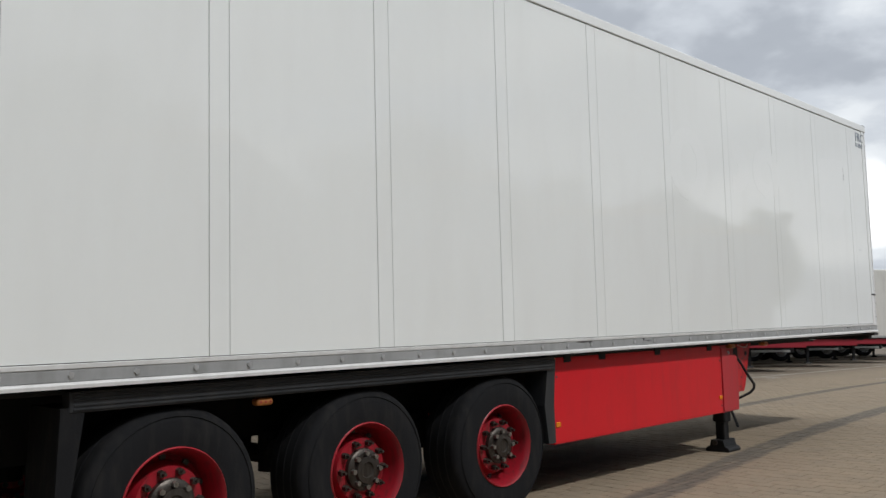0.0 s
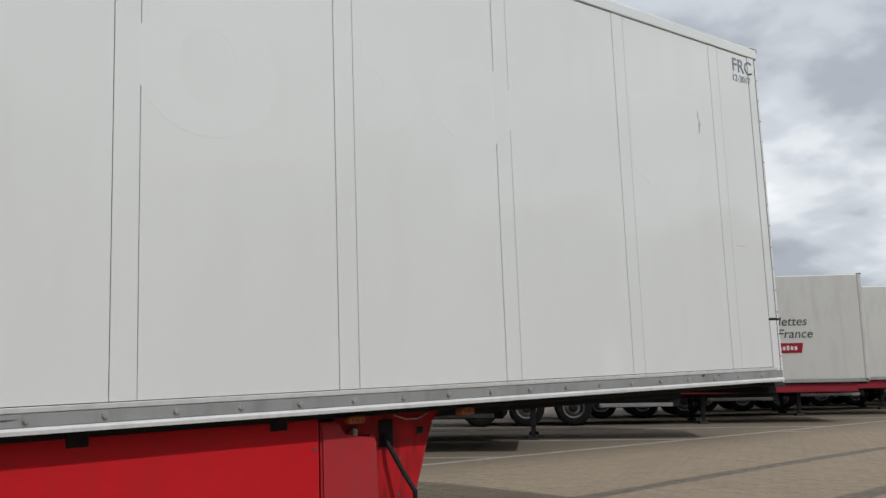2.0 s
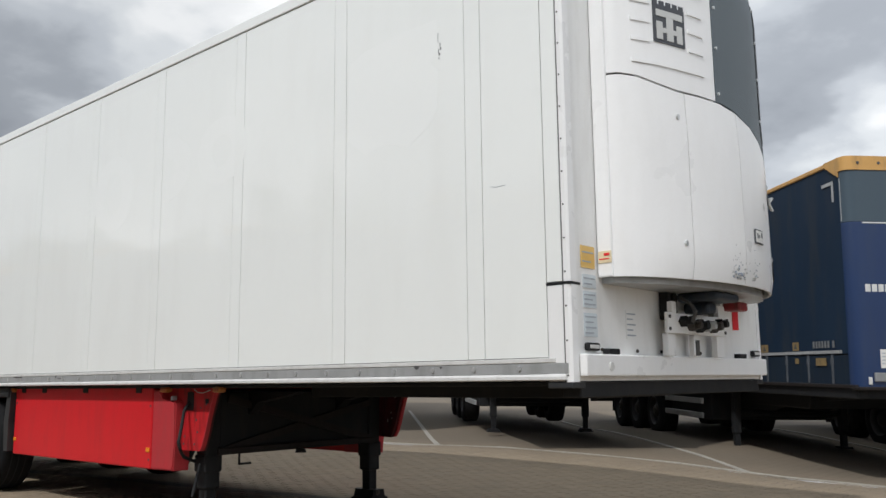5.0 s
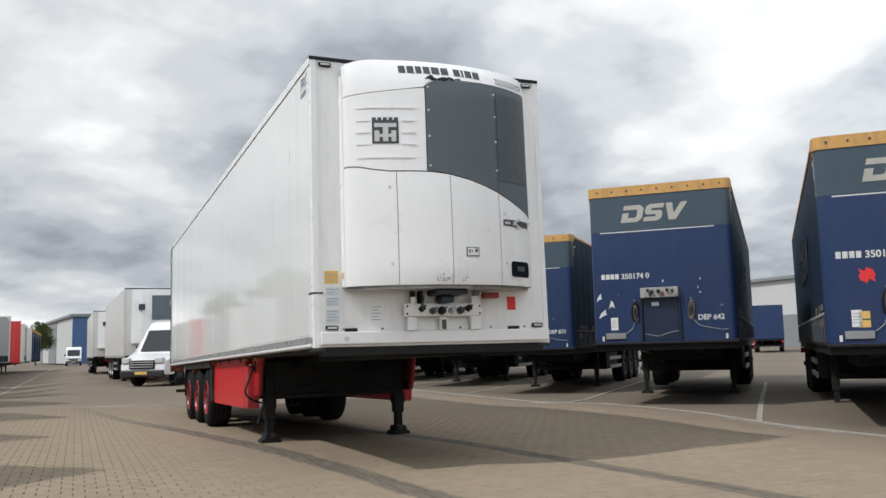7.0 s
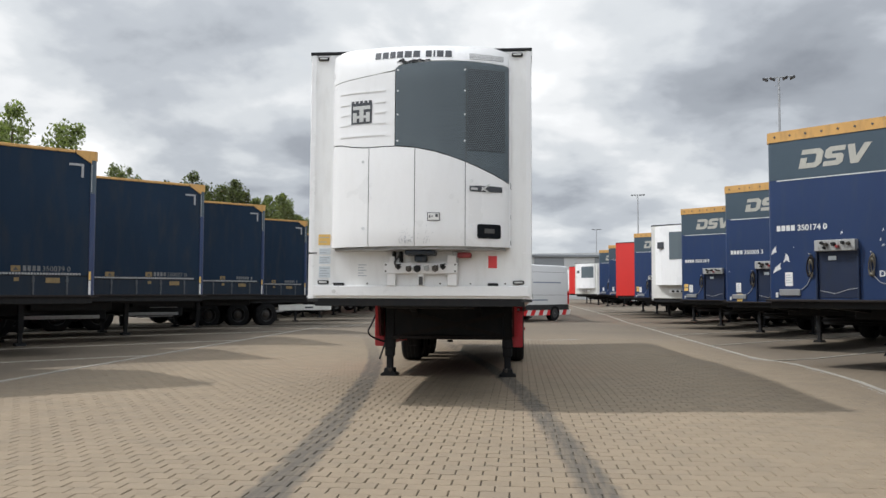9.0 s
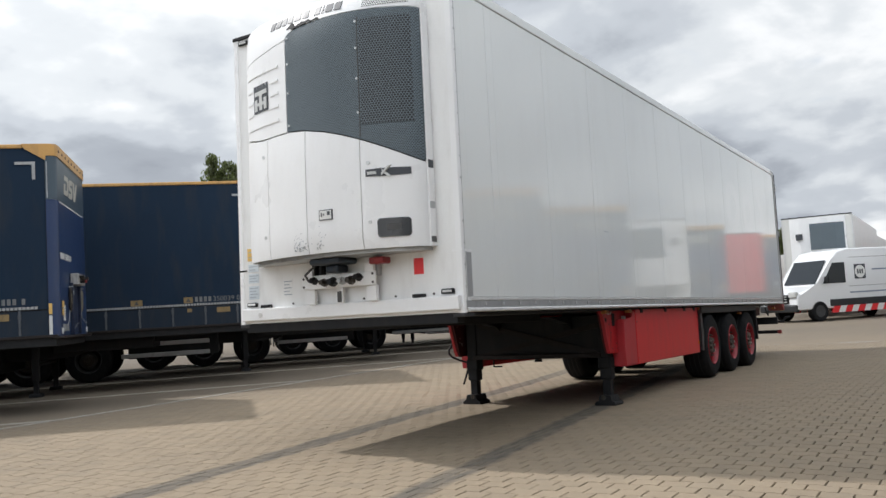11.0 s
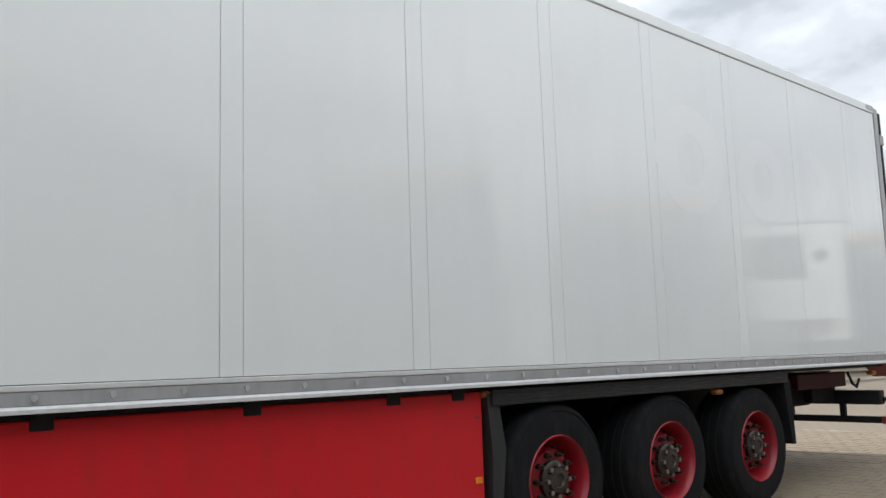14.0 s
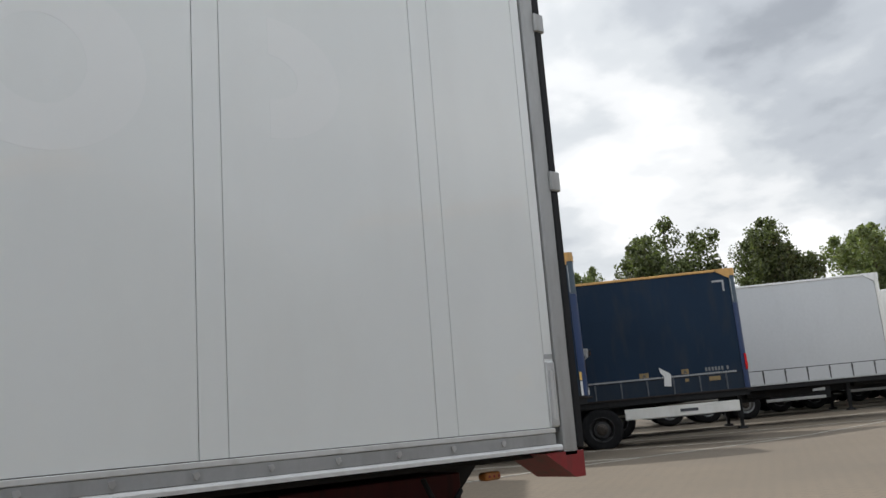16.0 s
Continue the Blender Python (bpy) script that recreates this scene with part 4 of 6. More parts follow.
faint_patch(-1, [(0.935, 3.40), (1.25, 3.395), (1.62, 3.36), (1.77, 3.30), (1.78, 2.75), (1.60, 2.62), (1.42, 2.66), (1.20, 2.60), (1.02, 2.70), (0.945, 2.80), (0.93, 3.05), (1.00, 3.12), (0.925, 3.20)])
for y, w, z0, z1 in ((6.98, 0.20, 1.176, 1.194), (6.88, 0.06, 1.168, 1.190), (6.06, 0.03, 1.165, 1.20), (5.98, 0.12, 1.158, 1.166), (1.13, 0.045, 1.168, 1.190), (0.93, 0.02, 1.170, 1.182)):
    bm = bmesh.new()
    prism(bm, [(y - w / 2, z1), (y - w * 0.3, z0 + 0.004), (y, z0), (y + w * 0.35, z0 + 0.006), (y + w / 2, z1)], "x", -HALF + 0.001, -HALF - 0.0075)
    part("rail_dent", bm, M["seam"], reefer)

# chassis
def block(name, mat, x0, x1, y0, y1, z0, z1, bev=0.006, parent=None, label=""):
    bm = bmesh.new()
    box(bm, x0, x1, y0, y1, z0, z1, bev)
    return part(name, bm, M[mat], parent or reefer, label)


block("floor_plate", "black", -1.19, 1.19, 0.02, L_BODY - 0.1, 1.062, 1.09)
block("coupling_plate_under", "black", -0.5, 0.5, 0.35, 3.1, 0.98, 1.06)
block("front_beam", "black", -1.22, 1.22, 0.0, 0.12, 1.0, 1.086)
for sx in (-1, 1):
    bm = bmesh.new()
    prism(bm, [(3.2, 1.02), (3.75, 0.93), (4.1, 0.66), (12.9, 0.66), (13.3, 0.82), (13.5, 1.02)], "x", sx * 0.46, sx * 0.56)
    part("main_beam", bm, M["black"], reefer, "black painted main chassis beam")
for y in (4.8, 6.2, 11.6, 12.8):
    block("cross_member", "black", -0.46, 0.46, y - 0.06, y + 0.06, 0.74, 0.98)
block("leg_cross_panel", "black", -0.89, 0.93, 3.885, 3.915, 0.505, 1.015, 0.003, label="black cross panel between the landing legs")
for p, q in (((-0.82, 3.862, 0.53), (0.92, 3.862, 0.90)), ((-0.80, 3.85, 0.97), (0.88, 3.85, 0.545))):
    bm = bmesh.new()
    d = (Vector(q) - Vector(p)).normalized()
    side = Vector((-d.z, 0, d.x)) * 0.032
    prism(bm, [((Vector(v) + side * k).x, (Vector(v) + side * k).z) for v, k in ((p, 1), (q, 1), (q, -1), (p, -1))], "y", p[1] - 0.012, p[1])
    part("brace", bm, M["frame"], reefer, "grey dusty steel brace")
block("cross_tube", "frame", -0.89, 0.93, 3.83, 3.884, 0.495, 0.555, 0.008)
bm = bmesh.new()
rod(bm, (0.05, 3.9, 0.49), (0.05, 3.9, 0.455), 0.04, 12, 0.055)
part("drain_cup", bm, M["black"], reefer)
bm = bmesh.new()
pipe(bm, [(-0.62, 3.92, 0.49), (-0.62, 3.92, 0.40), (-0.50, 3.92, 0.40)], 0.01)
part("chassis_hook", bm, M["black"], reefer)
for sx in (-1, 1):
    x = 0.022 + sx * 0.945
    lag = 0.075 if sx < 0 else 0.0
    face = 1.19 if sx < 0 else 1.205
    bm = bmesh.new()
    box(bm, x - 0.075, x + 0.075, 3.86, 4.01, 0.22, 1.02, 0.02, 2)
    leg = part("landing_leg", bm, M["black"], reefer, "black telescopic landing leg")
    bm = bmesh.new()
    box(bm, x - 0.052, x + 0.052, 3.88, 3.99, 0.0, 0.26, 0.012, 2)
    part("inner_tube", bm, M["black"], leg)
    bm = bmesh.new()
    box(bm, x - 0.085, x + 0.085, 3.85, 4.02, 0.36, 0.50, 0.01)
    part("leg_collar", bm, M["black"], leg)
    bm = bmesh.new()
    prism(bm, [(x - 0.13, -0.088), (x + 0.13, -0.088), (x + 0.135, -0.066), (x + 0.12, -0.045), (x + 0.085, -0.03), (x + 0.07, 0.035), (x - 0.07, 0.035), (x - 0.085, -0.03), (x - 0.12, -0.045), (x - 0.135, -0.066)], "y", 3.80, 4.07)
    part("foot", bm, M["black"], leg, "worn black steel foot")
    bm = bmesh.new()
    rod(bm, (x - sx * 0.02, 3.79, 0.01), (x - sx * 0.02, 4.09, 0.01), 0.03, 10)
    part("foot_axle", bm, M["hub"], leg)
    # red gusset above the leg, with a rolled front edge
    g0, g1 = sx * 1.085, sx * 1.115
    edge = [(3.475, 1.06), (3.53, 1.0), (3.595, 0.825), (3.625, 0.72), (3.67, 0.60), (3.705, 0.548)]
    bm = bmesh.new()
    prism(bm, [(y + lag, z) for y, z in edge] + [(4.03, 0.545), (4.28, 0.56), (4.28, 1.06)], "x", g0, g1)
    gusset = part("leg_gusset", bm, M["grimyshadered"], reefer, "red painted gusset plate with bolts")
    # extra plate behind the gusset; its dark red paints in the shade there
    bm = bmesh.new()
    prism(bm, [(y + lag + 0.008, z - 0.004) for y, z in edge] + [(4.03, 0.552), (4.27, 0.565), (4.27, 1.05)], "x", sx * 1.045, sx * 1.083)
    shade_plate = part("gusset_liner", bm, M["tailred"], gusset, "dark red plate behind the gusset, coloured for shade")
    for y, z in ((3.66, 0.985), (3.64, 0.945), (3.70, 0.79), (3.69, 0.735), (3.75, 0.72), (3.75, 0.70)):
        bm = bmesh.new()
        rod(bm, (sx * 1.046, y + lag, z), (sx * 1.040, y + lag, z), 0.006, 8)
        part("bolt", bm, M["alu"], shade_plate)
    for (ya, za), (yb, zb) in zip(edge, edge[1:]):
        bm = bmesh.new()
        prism(bm, [(ya + lag, za), (yb + lag, zb), (yb + lag - 0.014, zb + 0.004), (ya + lag - 0.014, za + 0.004)], "x", sx * 1.078, g1 + sx * 0.003)
        part("rolled_edge", bm, M["redplastic"], gusset)
    for y, z in ((3.62, 0.93), (3.74, 0.70), (3.78, 0.60), (3.93, 0.66), (3.94, 0.60), (3.76, 0.80), (3.97, 0.78), (3.70, 0.90)):
        bm = bmesh.new()
        rod(bm, (g1, y + lag, z), (g1 + sx * 0.004, y + lag, z), 0.009, 8)
        part("bolt", bm, M["seam"], gusset)
    for ya, yb, za, zb in ((3.805, 3.905, 0.875, 1.03), (3.585, 3.635, 0.935, 0.975)):
        bm = bmesh.new()
        box(bm, g1 - sx * 0.004, g1 + sx * 0.004, ya + lag, yb + lag, za, zb, 0.003)
        part("gusset_slot", bm, M["black"], gusset)
    bm = bmesh.new()
    pipe(bm, [(g1 + sx * 0.006, 3.56 + lag, 1.045), (g1 + sx * 0.02, 3.64 + lag, 1.022), (g1 + sx * 0.02, 3.72 + lag, 1.025), (g1 + sx * 0.006, 3.80 + lag, 1.05)], 0.004, 6)
    part("cable", bm, M["silver"], gusset)
    bm = bmesh.new()
    box(bm, sx * 1.10, sx * 1.16, 4.145, 4.175, 0.94, 0.995, 0.006)
    part("drain_valve", bm, M["silver"], gusset)
    # skirt and the moulded box ahead of it
    bm = bmesh.new()
    box(bm, sx * 1.08, sx * face, 4.41, 7.25, 0.372, 1.065, 0.012, 2)
    skirt = part("side_skirt", bm, M["red"], reefer, "plain red side skirt panel")
    end = 3.965 + lag
    bm = bmesh.new()
    prism(bm, [(end + 0.012, 0.375), (4.40, 0.37), (4.40, 1.045), (4.295, 1.045), (4.272, 1.02), (4.265, 0.975), (4.25, 0.958), (end + 0.04, 0.958), (end + 0.01, 0.945), (end, 0.91), (end, 0.60)], "x", sx * 1.04, sx * (face + 0.003))
    bmesh.ops.bevel(bm, geom=[e for e in bm.edges if abs(e.verts[0].co.x - e.verts[1].co.x) < 1e-5 and abs(e.verts[0].co.x) > 1.1], offset=0.012, segments=2, affect="EDGES")
    part("skirt_front", bm, M["redplastic"], reefer, "faded red moulded skirt end with a stepped top", smooth=True)
    for y in (4.6, 5.6, 6.5, 7.0):
        bm = bmesh.new()
        box(bm, sx * (face - 0.03), sx * (face + 0.006), y, y + 0.10, 1.02, 1.09, 0.004)
        part("skirt_clip", bm, M["black"], skirt)
    for y, z in ((4.455, 0.533), (7.20, 0.53)) if sx < 0 else ((7.20, 0.53),):
        bm = bmesh.new()
        box(bm, sx * (face - 0.001), sx * (face + 0.009), y - 0.03, y + 0.03, z - 0.02, z + 0.02, 0.004)
        part("reflector", bm, M["amber"], skirt)
    for y, z in ((4.44, 0.91), (4.44, 0.45), (7.2, 0.91)):
        bm = bmesh.new()
        rod(bm, (sx * (face - 0.001), y, z), (sx * (face + 0.004), y, z), 0.010, 8)
        part("screw", bm, M["seam"], skirt)
    for y in (3.40, 4.19, 7.30, 9.98, 13.06):
        z = {9.98: 0.94, 13.06: 1.0}.get(y, 1.048)
        bm = bmesh.new()
        box(bm, sx * 1.16, sx * 1.232, y - 0.055, y + 0.055, z - 0.022, z + 0.022, 0.018, 3)
        lamp = part("side_marker", bm, M["dullamber"], reefer, "dusty amber side marker lamp")
        for d in (-0.032, 0.0, 0.032):
            bm = bmesh.new()
            rod(bm, (sx * 1.231, y + d, z), (sx * 1.234, y + d, z), 0.007, 8)
            part("lamp_dot", bm, M["reddark"], lamp)
    # mudguard frame over the wheels
    bm = bmesh.new()
    box(bm, sx * 1.16, sx * 1.255, 7.30, 11.10, 0.975, 1.075, 0.004)
    mud = part("mudguard_rail", bm, M["plastic"], reefer, "ribbed dark plastic rail over the wheels")
    for z in (0.99, 1.01, 1.035, 1.055):
        bm = bmesh.new()
        rod(bm, (sx * 1.256, 7.32, z), (sx * 1.256, 11.08, z), 0.006, 6)
        part("rail_rib", bm, M["plastic"], mud)
    bm = bmesh.new()
    prism(bm, [(7.265, 1.05), (7.36, 1.05), (7.42, 0.70), (7.38, 0.40), (7.29, 0.40), (7.30, 0.70)], "x", sx * 1.02, sx * 1.235)
    part("mudguard_post", bm, M["plastic"], reefer)
    bm = bmesh.new()
    prism(bm, [(11.02, 1.0), (11.14, 1.0), (11.17, 0.42), (11.11, 0.42)], "x", sx * 0.86, sx * 1.25)
    part("mudflap", bm, M["rubber"], reefer, "black rubber mudflap")
    bm = bmesh.new()
    box(bm, sx * 0.80, sx * 1.22, 7.42, 11.0, 0.985, 1.0)
    part("mudguard_top", bm, M["black"], reefer)
# crank handle on one leg
bm = bmesh.new()
pipe(bm, [(-1.11, 3.95, 0.95), (-1.17, 3.94, 0.87), (-1.22, 3.89, 0.74), (-1.27, 3.845, 0.63), (-1.262, 3.84, 0.585), (-1.235, 3.86, 0.545), (-1.16, 3.93, 0.495), (-1.03, 3.98, 0.45)], 0.014)
part("crank_handle", bm, M["black"], reefer, "bent crank handle of the landing gear", smooth=True)
bm = bmesh.new()
rod(bm, (-1.005, 3.93, 0.43), (-1.09, 3.90, 0.17), 0.014, 8)
part("support_rod", bm, M["black"], reefer)
# tail beams
block("tail_box", "tailred", -0.9, 0.9, 12.0, 13.1, 0.86, 1.015)
block("underrun_beam", "black", -1.24, 1.24, 13.12, 13.24, 0.66, 0.81, 0.012, label="black underrun beam")
bm = bmesh.new()
box(bm, -1.22, 1.22, 13.16, 13.24, 0.46, 0.53, 0.008)
tail = part("lower_bar", bm, M["black"], reefer, "black bar with red and amber ends")
block("bar_end", "reddark", 1.222, 1.30, 13.155, 13.245, 0.455, 0.535, 0.004, tail)
for x in (-0.8, 0.2, 0.8):
    block("bar_link", "black", x - 0.03, x + 0.03, 13.17, 13.23, 0.53, 0.665)
for x in (-0.7, 0.7):
    block("beam_arm", "black", x - 0.05, x + 0.05, 12.6, 13.16, 0.70, 0.95)
for sx in (-1, 1):
    bm = bmesh.new()
    pipe(bm, [(sx * 1.22, 13.2, 0.72), (sx * 1.34, 13.2, 0.70), (sx * 1.40, 13.22, 0.79), (sx * 1.47, 13.24, 0.80)], 0.024)
    part("guide_roller_arm", bm, M["black"], reefer, smooth=True)
bm = bmesh.new()
pipe(bm, [(1.10, 12.7, 1.02), (1.12, 12.75, 0.90), (1.12, 12.85, 0.86), (1.12, 12.92, 0.94)], 0.014)
part("tail_cable", bm, M["black"], reefer, smooth=True)


# wheels
TYRE = [(0.285, -0.185), (0.34, -0.193), (0.42, -0.195), (0.475, -0.180), (0.502, -0.155), (0.510, -0.12), (0.510, 0.12), (0.502, 0.155), (0.475, 0.180), (0.42, 0.195), (0.34, 0.193), (0.285, 0.185)]


def wheel(parent, sx, x, y, z, rim_mat, full=True, r=0.510):
    """One wheel: tyre with grooves, dished rim, hub and studs."""
    k = r / 0.510
    bm = bmesh.new()
    lathe(bm, [(a * k, b) for a, b in TYRE], (x, y, z), "x", 44)
    w = part("wheel", bm, M["rubber"], parent, "black truck tyre", smooth=True)
    if full:
        for s in (-0.075, 0.0, 0.075):
            bm = bmesh.new()
            lathe(bm, [(0.5115 * k, s - 0.006), (0.5135 * k, s), (0.5115 * k, s + 0.006)], (x, y, z), "x", 36)
            part("tread_groove", bm, M["black"], w)
        bm = bmesh.new()
        lathe(bm, [(0.455 * k, sx * 0.186), (0.459 * k, sx * 0.192), (0.463 * k, sx * 0.186)], (x, y, z), "x", 40)
        part("sidewall_ring", bm, M["rubber"], w)
    o = sx
    bm = bmesh.new()
    lathe(bm, [(0.300, o * 0.188), (0.292, o * 0.196), (0.284, o * 0.186), (0.270, o * 0.150), (0.258, o * 0.075), (0.245, o * 0.022), (0.222, o * 0.030), (0.205, o * 0.085), (0.192, o * 0.112), (0.135, o * 0.118), (0.03, o * 0.118)], (x, y, z), "x", 40)
    rim = part("rim", bm, rim_mat, w, smooth=True)
    if full:
        for q in range(10):
            a = 2 * math.pi * (q + 0.5) / 10
            bm = bmesh.new()
            yy, zz = y + 0.232 * math.cos(a), z + 0.232 * math.sin(a)
            rod(bm, (x + o * 0.022, yy, zz), (x + o * 0.040, yy, zz), 0.019, 8)
            part("hand_hole", bm, M["seam"], rim)
            a = 2 * math.pi * q / 10
            yy, zz = y + 0.168 * math.cos(a), z + 0.168 * math.sin(a)
            bm = bmesh.new()
            rod(bm, (x + o * 0.105, yy, zz), (x + o * 0.150, yy, zz), 0.020, 6)
            rod(bm, (x + o * 0.150, yy, zz), (x + o * 0.178, yy, zz), 0.010, 6)
            part("wheel_nut", bm, M["hub"], rim)
        bm = bmesh.new()
        lathe(bm, [(0.2905, o * 0.193), (0.294, o * 0.1985), (0.2975, o * 0.193)], (x, y, z), "x", 40)
        part("rim_lip", bm, M["redplastic"], rim)
    bm = bmesh.new()
    lathe(bm, [(0.134, o * 0.11), (0.131, o * 0.148), (0.115, o * 0.160), (0.088, o * 0.162), (0.082, o * 0.182), (0.05, o * 0.187), (0.044, o * 0.176), (0.0, o * 0.176)], (x, y, z), "x", 24)
    hub = part("wheel_hub", bm, M["hub"], w, smooth=True)
    if full:
        for q in range(8):
            a = 2 * math.pi * q / 8
            yy, zz = y + 0.104 * math.cos(a), z + 0.104 * math.sin(a)
            bm = bmesh.new()
            rod(bm, (x + o * 0.15, yy, zz), (x + o * 0.19, yy, zz), 0.0165, 6)
            part("hub_bolt", bm, M["hubsteel"], w)
    return w


AXLES = (7.915, 9.225, 10.535)
for sx in (-1, 1):
    for y in AXLES:
        wheel(reefer, sx, sx * 1.045, y, 0.452, M["redrim"])
for y in AXLES:
    bm = bmesh.new()
    rod(bm, (-0.95, y, 0.452), (0.95, y, 0.452), 0.07, 12)
    part("axle", bm, M["black"], reefer)
    for sx in (-1, 1):
        bm = bmesh.new()
        rod(bm, (sx * 0.55, y + 0.25, 0.42), (sx * 0.55, y + 0.25, 0.68), 0.10, 14)
        part("air_spring", bm, M["rubber"], reefer)
        bm = bmesh.new()
        rod(bm, (sx * 0.70, y + 0.10, 0.55), (sx * 0.70, y + 0.34, 0.55), 0.09, 12)
        part("brake_chamber", bm, M["black"], reefer)
for x in (-0.75, 0.75):
    bm = bmesh.new()
    rod(bm, (x, 4.7, 0.72), (x, 6.1, 0.72), 0.15, 18)
    part("air_tank", bm, M["black"], reefer, smooth=True)


# ---- parked trailers ----
def running_gear(t, rim_mat, length=13.6, legs=4.3, axles=AXLES):
    """Black frame, landing legs and three axles below a parked trailer; the end towards the lane stands at y = 0."""
    guard = (5.2, 7.2) if axles[0] > 7 else (7.6, 9.2)
    bm = bmesh.new()
    box(bm, -1.24, 1.24, 0.05, length - 0.05, 1.02, 1.17, 0.01)
    part("floor_frame", bm, M["black"], t)
    for sx in (-1, 1):
        bm = bmesh.new()
        prism(bm, [(0.6, 1.02), (3.2, 0.86), (3.9, 0.70), (length - 0.8, 0.70), (length - 0.3, 1.02)], "x", sx * 0.46, sx * 0.58)
        part("main_beam", bm, M["black"], t)
        bm = bmesh.new()
        box(bm, sx * 0.95 - 0.065, sx * 0.95 + 0.065, legs, legs + 0.13, 0.30, 1.02, 0.01)
        leg = part("landing_leg", bm, M["black"], t)
        bm = bmesh.new()
        box(bm, sx * 0.95 - 0.045, sx * 0.95 + 0.045, legs + 0.02, legs + 0.11, 0.05, 0.31)
        part("inner_tube", bm, M["black"], leg)
        bm = bmesh.new()
        prism(bm, [(sx * 0.95 - 0.14, 0.002), (sx * 0.95 + 0.14, 0.002), (sx * 0.95 + 0.09, 0.07), (sx * 0.95 - 0.09, 0.07)], "y", legs - 0.05, legs + 0.18)
        part("foot", bm, M["black"], leg)
        bm = bmesh.new()
        box(bm, sx * 1.19, sx * 1.23, *guard, 0.50, 0.60, 0.006)
        part("side_guard", bm, M["rail"], t, "grey side guard bar")
        bm = bmesh.new()
        box(bm, sx * 1.19, sx * 1.23, *guard, 0.76, 0.86, 0.006)
        part("side_guard", bm, M["rail"], t)
        for y in axles:
            wheel(t, sx, sx * 1.04, y, 0.515, rim_mat, full=False)
        bm = bmesh.new()
        box(bm, sx * 1.05, sx * 1.25, length - 0.09, length - 0.03, 0.86, 1.0, 0.008)
        part("tail_lamp", bm, M["redlens"], t)
    bm = bmesh.new()
    rod(bm, (-0.9, legs + 0.06, 0.62), (0.9, legs + 0.06, 0.62), 0.04, 8)
    part("leg_brace", bm, M["black"], t)
    # added block that hides lit ground and keeps the underside dark
    bm = bmesh.new()
    box(bm, -1.14, 1.14, guard[0] - 0.2, guard[1] - 0.15, 0.48, 1.0, 0.02)
    part("pallet_box", bm, M["black"], t, "black block added to darken the space under the floor")
    bm = bmesh.new()
    box(bm, -0.75, 0.75, 2.2, 4.1, 0.80, 1.02, 0.02)
    part("neck_plate", bm, M["black"], t)
    for sx in (-1, 1):
        bm = bmesh.new()
        box(bm, sx * 0.80, sx * 1.23, axles[0] - 0.67, axles[2] + 0.67, 1.0, 1.025, 0.004)
        box(bm, sx * 0.84, sx * 1.22, axles[2] + 0.62, axles[2] + 0.65, 0.35, 1.01, 0.004)
        part("mudguard", bm, M["black"], t)
    bm = bmesh.new()
    box(bm, -1.2, 1.2, length - 0.2, length - 0.1, 0.5, 0.62, 0.01)
    part("underrun_beam", bm, M["black"], t)


def slanted(bm, x0, x1, z0, z1, outline, lean, put):
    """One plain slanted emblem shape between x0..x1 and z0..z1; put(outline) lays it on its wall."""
    put([(x0 + u * (x1 - x0) + lean * v, z0 + v * (z1 - z0)) for u, v in outline])


# a slanted block with an open slot, a zigzag and a wedge
EMBLEM = (((0, 0), (0.26, 0), (0.33, 0.2), (0.33, 0.8), (0.26, 1), (0, 1), (0, 0.74), (0.21, 0.74), (0.235, 0.68), (0.235, 0.32), (0.21, 0.26), (0.10, 0.26), (0.10, 0.56), (0, 0.56)),
          ((0.36, 0), (0.58, 0), (0.64, 0.14), (0.64, 0.48), (0.60, 0.61), (0.46, 0.61), (0.46, 0.75), (0.64, 0.75), (0.64, 1), (0.42, 1), (0.36, 0.86), (0.36, 0.52), (0.40, 0.39), (0.54, 0.39), (0.54, 0.25), (0.36, 0.25)),
          ((0.665, 1), (0.765, 1), (0.82, 0.37), (0.90, 1), (1.0, 1), (0.87, 0), (0.76, 0)))


